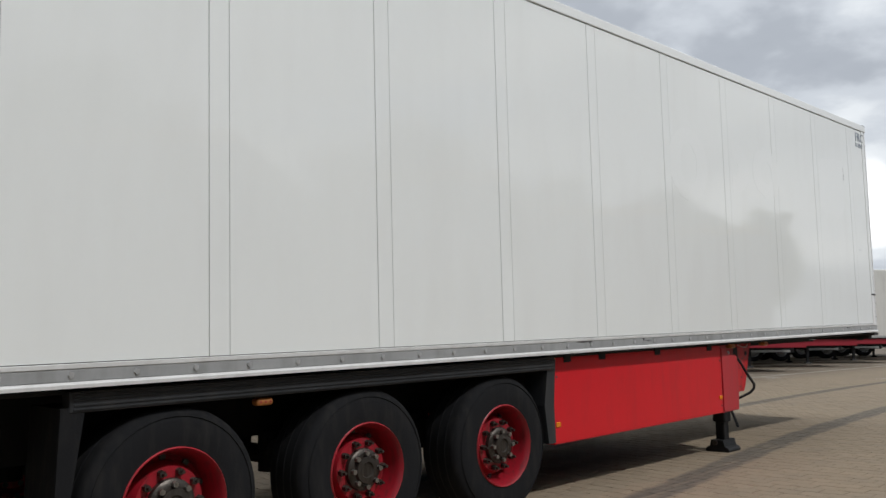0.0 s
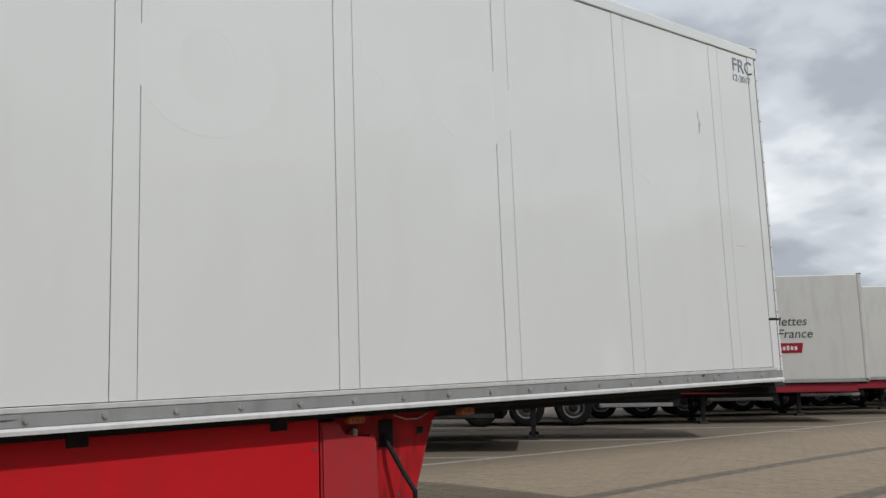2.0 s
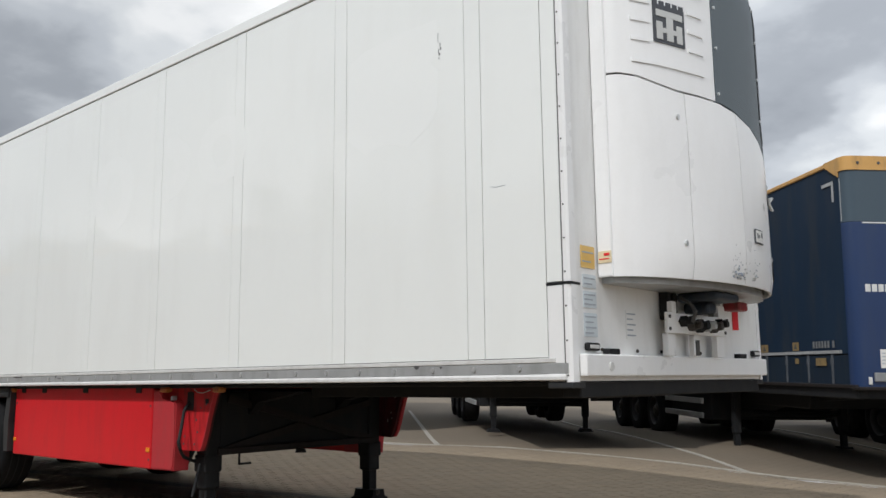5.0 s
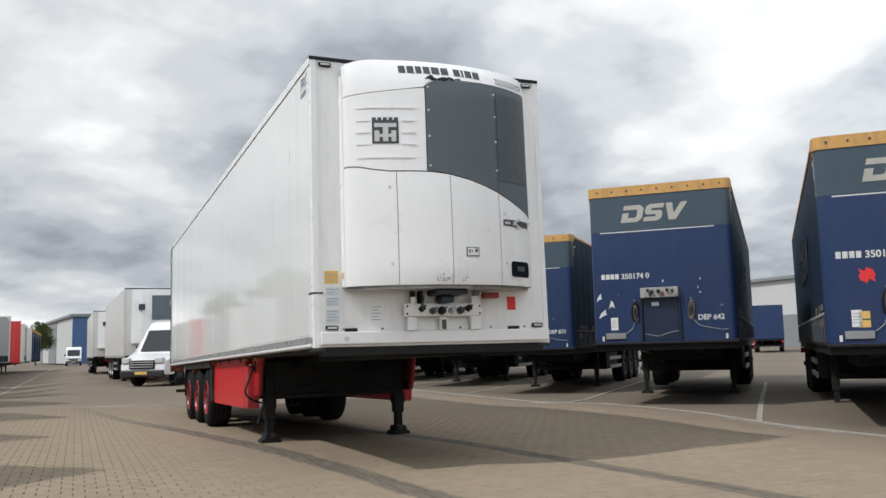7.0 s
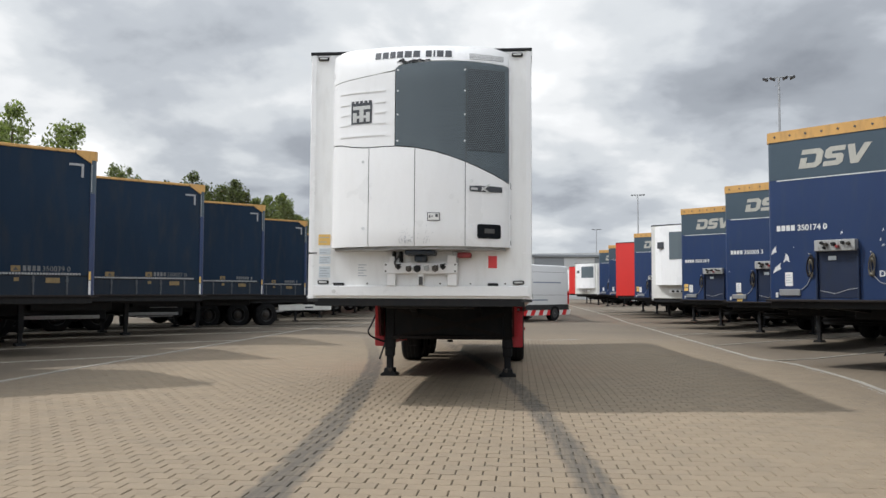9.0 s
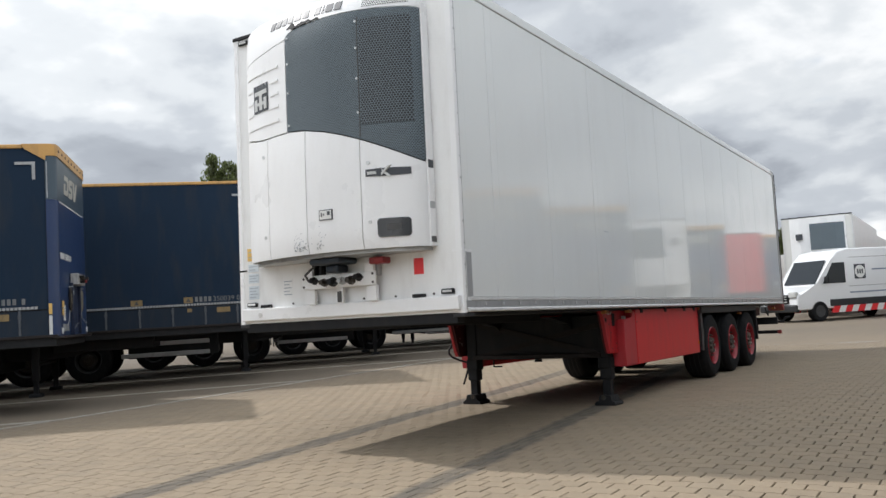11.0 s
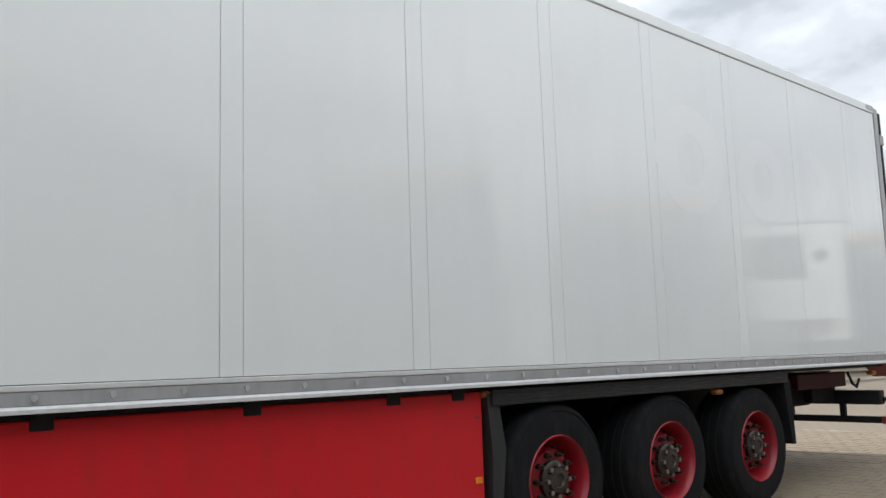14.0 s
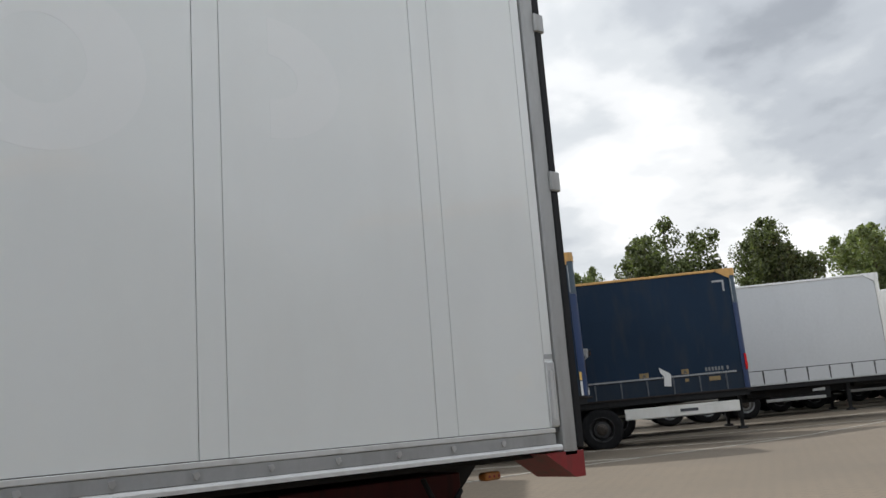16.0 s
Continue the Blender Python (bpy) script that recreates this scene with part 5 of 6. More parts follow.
def curtain_trailer(m, curtain, top, front, label, logo=True, skirt=False, boards=True):
    """A curtain-sided semi-trailer: front wall with couplings, curtains, roof edge, lower boards."""
    t = tagged(bare("curtain_trailer", Matrix()), label, "trailer", "parked trailers")
    W, LEN, TOP = 1.275, 13.6, 4.07
    # front wall with rounded upright corners
    arc = [(-W, 0.13), (-W + 0.012, 0.07), (-W + 0.045, 0.025), (-W + 0.10, 0.004), (-W + 0.17, 0.0)]
    plan = arc + [(-x, y) for x, y in reversed(arc)]
    bm = bmesh.new()
    prism(bm, plan + [(W, 0.15), (-W, 0.15)], "z", 1.17, 3.225)
    wall = part("front_wall", bm, M[front], t, smooth=True)
    bm = bmesh.new()
    prism(bm, plan + [(W, 0.15), (-W, 0.15)], "z", 3.229, TOP - 0.18)
    part("front_header", bm, M["bluegrey"] if logo else M[front], t, smooth=True)
    bm = bmesh.new()
    big = [(x * 1.012, y - 0.014) for x, y in plan]
    prism(bm, big + [(W * 1.012, 0.17), (-W * 1.012, 0.17)], "z", TOP - 0.18, TOP)
    cap = part("roof_edge", bm, M[top], t, "orange front roof edge with rivets" if top == "orange" else "", smooth=True)
    for k in range(9):
        bm = bmesh.new()
        rod(bm, (-1.1 + 0.275 * k, -0.012, TOP - 0.09), (-1.1 + 0.275 * k, -0.022, TOP - 0.09), 0.020, 8)
        part("rivet", bm, M["seam"], cap)
    for sx in (-1, 1):
        bm = bmesh.new()
        prism(bm, [(0.12, TOP), (0.47, TOP), (0.43, TOP - 0.075), (0.14, TOP - 0.25)], "x", sx * (W - 0.05), sx * (W + 0.014))
        part("roof_corner", bm, M[top], t)
        bm = bmesh.new()
        box(bm, sx * (W - 0.10), sx * (W + 0.010), 0.46, LEN, TOP - 0.065, TOP - 0.005, 0.01)
        part("roof_rail", bm, M[top], t)
        # the curtain hangs in shallow waves
        bm = bmesh.new()
        n, rows = 90, []
        for k in range(n + 1):
            y = 0.16 + (LEN - 0.22) * k / n
            wv = 0.007 * math.sin(y * 9.0) + 0.005 * math.sin(y * 21.0 + 1)
            rows.append([bm.verts.new((sx * (W - 0.012 + wv * f), y, z)) for z, f in ((1.58, 0.3), (2.4, 1.0), (3.2, 0.8), (TOP - 0.05, 0.2))])
        for A, B in zip(rows, rows[1:]):
            for i in range(3):
                bm.faces.new((A[i], B[i], B[i + 1], A[i + 1]))
        sheet = part("curtain", bm, M[curtain], t, smooth=True)
        bm = bmesh.new()
        box(bm, sx * (W - 0.09), sx * (W - 0.03), 0.14, LEN - 0.02, 1.17, TOP - 0.05)
        part("inner_wall", bm, M["black"], t)
        bm = bmesh.new()
        box(bm, sx * (W - 0.05), sx * (W - 0.014), 0.16, LEN - 0.03, 1.17, 1.56, 0.004)
        board = part("lower_board", bm, M["sideboard"] if curtain != "whitecurtain" else M["whitecurtain"], t)
        if boards:
            for k in range(21):
                y = 0.55 + 0.62 * k
                bm = bmesh.new()
                box(bm, sx * (W - 0.02), sx * (W + 0.004), y - 0.016, y + 0.016, 1.20, 1.57, 0.004)
                box(bm, sx * (W - 0.02), sx * (W + 0.010), y - 0.024, y + 0.024, 1.44, 1.52, 0.004)
                part("curtain_strap", bm, M["strap"] if curtain != "whitecurtain" else M["seam"], board)
        bm = bmesh.new()
        box(bm, sx * (W - 0.06), sx * (W + 0.006), 0.03, LEN, 1.15, 1.195, 0.006)
        part("floor_rail", bm, M["frame"] if logo else M["rail"], t)
        if logo:
            # marking tapes, labels and the big pale emblem on the curtain
            a = W + 0.001
            bm = bmesh.new()
            k = 0.30
            while k < LEN - 0.3:
                box(bm, sx * (a - 0.004), sx * (a + 0.001), k, k + 0.042, 1.585, 1.625)
                k += 0.055
            # duller squares on the +x side: its shade is put into their colour
            part("marking_tape", bm, M["fadedprint"] if sx > 0 else M["paletape"], t, "row of small pale reflective squares")
            bm = bmesh.new()
            box(bm, sx * (a - 0.006), sx * a, 0.285, 0.330, 3.53, 3.80)
            box(bm, sx * (a - 0.006), sx * a, 0.330, 0.565, 3.757, 3.80)
            part("marking_tape", bm, M["paletape"], t, "white corner marking tape")
            bm = bmesh.new()
            box(bm, sx * (W - 0.01), sx * (W + 0.002), 0.120, 0.134, 3.25, 3.80)
            part("edge_tape", bm, M["paletape"], wall)
            for y, w, z0, z1 in ((2.46, 0.22, 1.63, 1.745), (1.49, 0.17, 1.64, 1.755), (0.82, 0.26, 1.43, 1.53), (1.47, 0.09, 1.46, 1.53)):
                bm = bmesh.new()
                box(bm, sx * (a - 0.004), sx * (a + 0.002), y - w / 2, y + w / 2, z0, z1)
                tab = part("yellow_label", bm, M["fadedyellow"], t)
                if z1 > 1.7:
                    bm = bmesh.new()
                    prism(bm, [(y - 0.05, z0 + 0.02), (y + 0.05, z0 + 0.02), (y, z1 - 0.02)], "x", sx * (a + 0.0005), sx * (a + 0.003))
                    part("sign_shape", bm, M["seam"], tab)
            for outline in EMBLEM:
                bm = bmesh.new()
                slanted(bm, 6.0 - sx * 2.0, 6.0 + sx * 2.0, 2.42, 3.10, outline, sx * 0.16, lambda o: prism(bm, o, "x", sx * (W - 0.012), sx * (W + 0.003)))
                part("emblem_shape", bm, M["curtainprint"], sheet)
        if skirt:
            bm = bmesh.new()
            box(bm, sx * 1.20, sx * 1.25, 0.33, 3.02, 0.68, 0.93, 0.01)
            sk = part("white_skirt", bm, M["whitebox"], t, "white side skirt with a dark print")
            bm = bmesh.new()
            box(bm, sx * 1.252, sx * 1.256, 1.30, 1.72, 0.77, 0.84)
            part("print_bar", bm, M["ink"], sk)
            bm = bmesh.new()
            box(bm, sx * (W - 0.02), sx * (W + 0.02), 0.02, 0.07, 1.62, 2.0, 0.01)
            box(bm, sx * (W - 0.02), sx * (W + 0.03), 0.015, 0.075, 1.70, 1.78, 0.01)
            part("corner_lamp", bm, M["redlens"], t, "red marker lamp on the corner")
    bm = bmesh.new()
    prism(bm, [(-W + 0.02, TOP - 0.03), (0, TOP + 0.02), (W - 0.02, TOP - 0.03)], "y", 0.17, LEN - 0.02)
    part("roof_sheet", bm, M["greycurtain"], t)
    bm = bmesh.new()
    box(bm, -W, W, LEN - 0.06, LEN, 1.17, TOP - 0.02, 0.02)
    part("rear_door", bm, M[front], t)
    # front fittings
    if logo:
        bm = bmesh.new()
        box(bm, -1.08, 0.97, -0.004, 0.002, 3.204, 3.222)
        part("header_line", bm, M["tape"], t)
        for outline in EMBLEM:
            bm = bmesh.new()
            slanted(bm, -0.683, 0.46, 3.385, 3.70, outline, 0.075, lambda o: prism(bm, o, "y", -0.006, 0.002))
            part("emblem_shape", bm, M["emblemgrey"], t)
    bm = bmesh.new()
    box(bm, -0.36, 0.27, -0.010, 0.004, 1.20, 1.965, 0.006)
    recess = part("recess_panel", bm, M["bluerecess"] if front == "bluefront" else M[front], t, "dark blue coupling panel")
    for x in (-0.385, 0.295):
        bm = bmesh.new()
        box(bm, x - 0.016, x + 0.016, -0.055, 0.003, 1.18, 2.0, 0.006)
        part("guard_bar", bm, M["bluerecess"] if front == "bluefront" else M["black"], recess)
    bm = bmesh.new()
    box(bm, -0.20, -0.07, -0.014, -0.009, 1.82, 1.89)
    part("pale_label", bm, M["paleblue"], recess)
    bm = bmesh.new()
    box(bm, -0.38, 0.29, -0.13, -0.01, 1.968, 2.15, 0.008)
    cb = part("coupling_box", bm, M["plate"], t, "dull metal plate with air couplings")
    for x, r, d, mm in ((-0.24, 0.024, 0.035, "black"), (-0.17, 0.032, 0.01, "hub"), (-0.05, 0.036, 0.015, "black"), (0.02, 0.028, -0.03, "reddark"), (0.10, 0.026, 0.03, "black"), (0.19, 0.030, 0.015, "hub"), (-0.20, 0.022, -0.045, "black")):
        bm = bmesh.new()
        rod(bm, (x, -0.13, 2.06 + d), (x, -0.20, 2.06 + d), r, 10, r * 0.75)
        rod(bm, (x - r, -0.185, 2.075 + d), (x + r, -0.19, 2.085 + d), 0.008, 6)
        part("coupling", bm, M[mm], cb)
    for x, wide, mm in ((-0.50, 1.0, "frame"), (0.50, 0.85, "hose")):
        bm = bmesh.new()
        lathe(bm, [(0.046, -0.02), (0.058, -0.040), (0.070, -0.02), (0.058, -0.003)], (0, 0, 0), "y", 20)
        bmesh.ops.transform(bm, matrix=Matrix.Translation((x, -0.01, 1.73)) @ Matrix.Rotation(0.10, 4, "Y") @ Matrix.Diagonal((wide, 1, 2.7, 1)), verts=bm.verts)
        loop = part("hose_loop", bm, M[mm], t, "coiled dusty hose on a hook", smooth=True)
        bm = bmesh.new()
        lathe(bm, [(0.020, -0.015), (0.030, -0.034), (0.040, -0.015), (0.030, -0.002)], (0, 0, 0), "y", 18)
        bmesh.ops.transform(bm, matrix=Matrix.Translation((x + 0.01, -0.012, 1.70)) @ Matrix.Rotation(-0.08, 4, "Y") @ Matrix.Diagonal((wide, 1, 4.2, 1)), verts=bm.verts)
        part("inner_loop", bm, M["hose"], loop, smooth=True)
        bm = bmesh.new()
        rod(bm, (x, 0.0, 1.925), (x, -0.07, 1.935), 0.012, 8)
        part("hook", bm, M["steel"], loop)
    bm = bmesh.new()
    pipe(bm, [(0.52, -0.012, 1.56), (0.62, -0.014, 1.45), (0.80, -0.014, 1.40), (1.02, -0.012, 1.36), (1.1, -0.012, 1.37)], 0.006, 6)
    pipe(bm, [(-0.50, -0.012, 1.56), (-0.56, -0.014, 1.42), (-0.66, -0.014, 1.34)], 0.006, 6)
    pipe(bm, [(-0.34, -0.013, 1.32), (-0.1, -0.014, 1.27), (0.12, -0.014, 1.34), (0.26, -0.013, 1.36)], 0.005, 6)
    part("thin_cable", bm, M["rail"], t)
    for x in (-1.10, 1.08):
        bm = bmesh.new()
        box(bm, x - 0.02, x + 0.02, -0.02, 0.006, 1.20, 1.29, 0.004)
        part("corner_hook", bm, M["lip"], t)
    bm = bmesh.new()
    box(bm, -W - 0.01, W + 0.01, -0.06, 0.10, 1.13, 1.172, 0.008)
    part("front_bumper_rail", bm, M["frame"], t)
    bm = bmesh.new()
    box(bm, -0.95, -0.82, -0.006, 0.002, 1.40, 1.63)
    paper = part("paper_label", bm, M["paper"], t)
    for k in range(4):
        bm = bmesh.new()
        box(bm, -0.935, -0.84 - 0.02 * (k % 2), -0.0075, -0.005, 1.45 + 0.042 * k, 1.462 + 0.042 * k)
        part("print_line", bm, M["faintink"], paper)
    bm = bmesh.new()
    box(bm, -1.05, -0.68, -0.03, 0.002, 1.235, 1.345, 0.006)
    part("step_plate", bm, M["steel"], t)
    if logo:
        running_gear(t, M["dullrim"], **({"legs": 9.6, "axles": (3.6, 4.91, 6.22)} if skirt else {}))
    else:
        running_gear(t, M["dullrim"])
    t.matrix_world = m
    return t


def paint_chips(t, spots):
    """Bare patches where the front's paint is torn off: (x, z, width, height, lean) each."""
    for x, z, w, h, lean in spots:
        bm = bmesh.new()
        prism(bm, [(x, z), (x + w * 0.5, z + h * 0.25), (x + w, z + h * 0.15 + lean), (x + w * 0.85, z + h * 0.6), (x + w * 0.6 + lean, z + h), (x + w * 0.30, z + h * 0.6)], "y", -0.004, 0.002)
        part("paint_chip", bm, M["tape"], t)


def edge_tapes(t):
    """White and yellow strips low on the front corners."""
    for sx in (-1, 1):
        for z0, z1, mm, what in ((1.20, 1.48, "tape", "white strip low on the corner"), (1.50, 1.66, "yellow", "yellow strip low on the corner")):
            bm = bmesh.new()
            box(bm, sx * 1.265, sx * 1.278, 0.10, 0.145, z0, z1)
            part("edge_tape", bm, M[mm], t, what)


def yellow_labels(t, x, z):
    for k in (0, 1):
        bm = bmesh.new()
        box(bm, x, x + 0.14, -0.006, 0.002, z - 0.12 * k - 0.10, z - 0.12 * k)
        part("yellow_label", bm, M["yellow"], t)


def box_trailer(m, body, chassis, label, cooler=False, gear="steel"):
    """A smooth box semi-trailer, with or without a cooling unit on its front."""
    t = tagged(bare("box_trailer", Matrix()), label, "trailer", "parked trailers")
    bm = bmesh.new()
    box(bm, -1.29, 1.29, 0.0, 13.5, 1.16, 4.0, 0.03, 2)
    shell = part("box_body", bm, M[body], t)
    for k in range(11):
        for sx in (-1, 1):
            bm = bmesh.new()
            y = 0.6 + 1.21 * k
            box(bm, sx * 1.288, sx * 1.293, y, y + 0.006, 1.2, 3.9)
            part("panel_seam", bm, M["lip"], shell)
    for sx in (-1, 1):
        bm = bmesh.new()
        box(bm, sx * 1.24, sx * 1.305, 0.02, 13.48, 1.08, 1.17, 0.004)
        part("floor_rail", bm, M["rail"] if body != "redbox" else M["redbox"], t)
        bm = bmesh.new()
        box(bm, sx * 1.24, sx * 1.305, 0.0, 0.10, 1.1, 4.0, 0.01)
        part("corner_post", bm, M["lip"] if body != "redbox" else M["redbox"], t)
        if chassis != "black":
            bm = bmesh.new()
            box(bm, sx * 0.9, sx * 1.24, 0.3, 13.2, 0.82, 1.075, 0.01)
            part("chassis_side", bm, M[chassis], t)
    bm = bmesh.new()
    box(bm, -1.3, 1.3, -0.01, 0.1, 3.97, 4.015, 0.006)
    part("roof_cap", bm, M["black"], t)
    if cooler:
        bm = bmesh.new()
        prism(bm, [(-1.0, -0.002), (-0.98, -0.2), (-0.6, -0.34), (0.2, -0.40), (0.7, -0.31), (1.03, -0.14), (1.05, -0.002)], "z", 1.68, 3.92)
        u = part("cooling_unit", bm, M["white"], t)
        bm = bmesh.new()
        prism(bm, [(-0.22, -0.30), (-0.22, -0.398), (0.2, -0.412), (0.7, -0.324), (1.0, -0.16), (0.9, -0.1)], "z", 2.65, 3.68)
        part("grille", bm, M["grille"], u)
        bm = bmesh.new()
        box(bm, -0.75, -0.5, -0.40, -0.30, 3.07, 3.31)
        part("emblem", bm, M["ink"], u)
        bm = bmesh.new()
        box(bm, -0.4, 0.45, -0.16, -0.004, 1.38, 1.50)
        part("coupling_plate", bm, M["white"], t)
        for x in (-0.2, 0.0, 0.2):
            bm = bmesh.new()
            rod(bm, (x, -0.16, 1.44), (x, -0.23, 1.44), 0.04, 10)
            part("coupling", bm, M["black"], t)
    running_gear(t, M[gear])
    t.matrix_world = m
    return t


YAW_R, YAW_B = math.atan2(-AXIS.x, AXIS.y), math.atan2(AXIS.x, -AXIS.y)


def bay_r(x, y):
    return Matrix.Translation((x, y, valley(x, y))) @ Matrix.Rotation(YAW_R, 4, "Z")


def bay_b(x, y):
    return Matrix.Translation((x, y, valley(x, y))) @ Matrix.Rotation(YAW_B, 4, "Z")


def fleet_number(t, text, dep=None):
    """White fleet number on the front wall; the brand letters ahead of it stay plain bars."""
    for k in range(4):
        bm = bmesh.new()
        x = -1.09 + 0.085 * k
        box(bm, x, x + 0.066, -0.004, 0.002, 2.342, 2.436)
        part("brand_bar", bm, M["tape"], t)
    lettering(text, 0.135, Matrix.Translation((-0.725, -0.004, 2.340)) @ FACE_MINUS_Y, M["tape"], t).data.offset = 0.0035
    if dep:
        lettering(dep, 0.13, Matrix.Translation((0.60, -0.004, 1.545)) @ FACE_MINUS_Y, M["tape"], t).data.offset = 0.0035


BLUE = "dark blue curtain-sided trailer with orange roof edge, parked in its bay"
r1 = curtain_trailer(bay_r(6.38, 4.66), "curtain", "orange", "bluefront", BLUE)
others = {}
for key, m in (("r0", bay_r(7.0, -0.16)), ("r2", bay_r(7.22, 11.44)), ("r3", bay_r(7.22, 17.4)), ("r5", bay_r(7.22, 28.9)), ("r7", bay_r(7.22, 40.2)),
               ("r8", bay_r(7.22, 46.2)), ("ra", Matrix.Translation((0, 0, -0.05)) @ bay_r(6.9, -5.3)), ("rb", bay_r(6.3, -10.3)), ("b0", bay_b(-7.6, 2.53)), ("b1", bay_b(-8.2, 7.5)), ("b2", bay_b(-7.99, 12.85)),
               ("b3", bay_b(-7.94, 18.05)), ("b4", Matrix.Translation((0, 0, 0.06)) @ bay_b(-7.97, 23.70)), ("bm", bay_b(-8.0, -3.4)), ("bn", bay_b(-8.0, -8.9))):
    others[key] = copy_thing(r1, m)
fleet_number(r1, "350174 0", "DEP 642")
for key, text, dep in (("r0", "350167 4", "DEP 635"), ("r2", "350205 3", "DEP 673"), ("r3", "350128 0", None), ("ra", "350219 8", None), ("b0", "350010 8", None)):
    fleet_number(others[key], text, dep)


def side_number(t, text=None):
    """Pale number along both curtains; plain bars where it cannot be read."""
    for sx, turn, start in ((-1, FACE_MINUS_X, 1.02), (1, FACE_PLUS_X, 0.72)):
        if text:
            lettering(text, 0.14, Matrix.Translation((sx * 1.277, start, 1.655)) @ turn, M["fadedprint"], t)
            for k in range(4):
                bm = bmesh.new()
                y = start - sx * (0.085 * (4 - k) - 0.028)
                box(bm, sx * 1.272, sx * 1.2765, y - 0.028, y + 0.028, 1.655, 1.755)
                part("print_bar", bm, M["fadedprint"], t)
            continue
        for k in range(7):
            bm = bmesh.new()
            y = start + sx * (0.03 + 0.075 * k + (0.05 if k > 5 else 0))
            box(bm, sx * 1.272, sx * 1.2765, y - 0.024, y + 0.024, 1.66, 1.75)
            part("print_bar", bm, M["fadedprint"], t)


SIDES = {"b1": "350039 0", "b2": "350077 0", "rb": "350200 6", "ra": "350219 8"}
for key, t in (("r1", r1), *others.items()):
    side_number(t, SIDES.get(key))
paint_chips(r1, ((-1.20, 1.93, 0.10, 0.16, 0.03), (-1.17, 1.62, 0.15, 0.17, 0.05), (-0.98, 1.80, 0.11, 0.16, -0.02), (0.62, 2.10, 0.02, 0.06, 0.0), (0.66, 2.26, 0.03, 0.05, 0.0), (0.64, 2.02, 0.05, 0.04, 0.01), (0.98, 1.78, 0.07, 0.02, 0.02), (0.0, 2.24, 0.04, 0.06, 0.01), (-0.80, 2.05, 0.02, 0.02, 0.0), (0.05, 1.24, 0.03, 0.03, 0.0)))
paint_chips(others["r0"], ((0.98, 1.55, 0.16, 0.36, 0.05), (1.12, 1.46, 0.10, 0.12, 0.02), (0.22, 1.30, 0.02, 0.02, 0.0), (-0.42, 1.72, 0.03, 0.02, 0.0)))
paint_chips(others["r2"], ((0.75, 1.9, 0.02, 0.03, 0.0), (-1.15, 1.9, 0.03, 0.02, 0.0)))
for key in ("b0", "b1", "b2", "b3", "b4"):
    edge_tapes(others[key])
for key, x, z in (("r0", -0.86, 1.61), ("r2", -0.93, 1.36), ("r3", -1.13, 1.66), ("r5", -1.10, 1.66), ("b0", -1.05, 1.70)):
    yellow_labels(others[key], x, z)
bm = bmesh.new()
blot = []
for k in range(16):
    a, rad = 2 * math.pi * k / 16, (0.10, 0.075, 0.12, 0.085)[k % 4] + 0.02 * math.sin(k * 2.3)
    blot.append((-0.72 + 1.1 * rad * math.cos(a), 2.10 + rad * math.sin(a)))
prism(bm, blot, "y", -0.005, 0.002)
part("red_splash", bm, M["redsticker"], others["r0"], "ragged red sticker")
b5 = curtain_trailer(bay_b(-7.97, 29.30), "curtain", "orange", "bluefront", "dark blue curtain-sided trailer with a white side skirt", skirt=True)
side_number(b5)
bm = bmesh.new()
prism(bm, [(2.09, 1.84), (2.02, 1.80), (1.86, 1.70), (1.83, 1.655), (1.85, 1.38), (2.02, 1.40), (1.99, 1.62), (2.07, 1.72)], "x", -1.280, -1.270)
part("torn_patch", bm, M["tape"], b5, "torn white patch on the curtain")
b6 = curtain_trailer(bay_b(-7.73, 36.16), "whitecurtain", "lip", "whitebox", "pale grey curtain-sided trailer with black straps", logo=False)
b7 = box_trailer(bay_b(-8.2, 43.4), "whitebox", "black", "white box trailer with grey script on its side")
b8 = curtain_trailer(bay_b(-8.5, 48.5), "teal", "orange", "bluefront", "teal curtain-sided trailer in a far bay", logo=False)
b9 = curtain_trailer(bay_b(-8.2, 54.1), "greycurtain", "lip", "whitebox", "grey curtain-sided trailer in a far bay", logo=False)
b10 = box_trailer(bay_b(-8.0, 60.2), "redbox", "black", "bright red box trailer in a far bay")
for k, y in enumerate((65.6, 76.5)):
    copy_thing(b7, bay_b(-8.0, y))
copy_thing(b9, bay_b(-8.0, 71.0))
for y in (82.0, 87.5, 93.0, 98.5):
    copy_thing(r1, bay_b(-8.0, y))
r4 = box_trailer(bay_r(7.22, 23.3), "whitebox", "black", "white refrigerated trailer with a dark grille", cooler=True)
copy_thing(b10, bay_r(7.22, 35.8))
copy_thing(r4, bay_r(7.22, 70.0))
copy_thing(b10, bay_r(7.22, 80.0))
for y in (90.0, 96.0):
    copy_thing(r4, bay_r(7.22, y))
w3 = box_trailer(bay_r(6.99, -17.42), "whitebox", "crimsonframe", "white box trailer on a red chassis, in a bay")
for y in (-22.7, -28.2, -33.6, -39.1, -44.5):
    copy_thing(r4 if y < -40 else w3, bay_r(7.2, y))
w3["label"] = "white box trailer on a red chassis with dark writing"
for text, y, z in (("De 1 à 5 palettes", 3.90, 2.63), ("partout en France", 3.90, 2.29)):
    lettering(text, 0.345, Matrix.Translation((-1.2955, y, z)) @ FACE_MINUS_X, M["ink"], w3).data.shear = 0.2
bm = bmesh.new()
prism(bm, [(1.70, 1.88), (3.90, 1.88), (3.88, 2.15), (1.65, 2.15)], "x", -1.297, -1.29)
tab = part("red_label", bm, M["crimson"], w3, "crimson label with a white line of print")
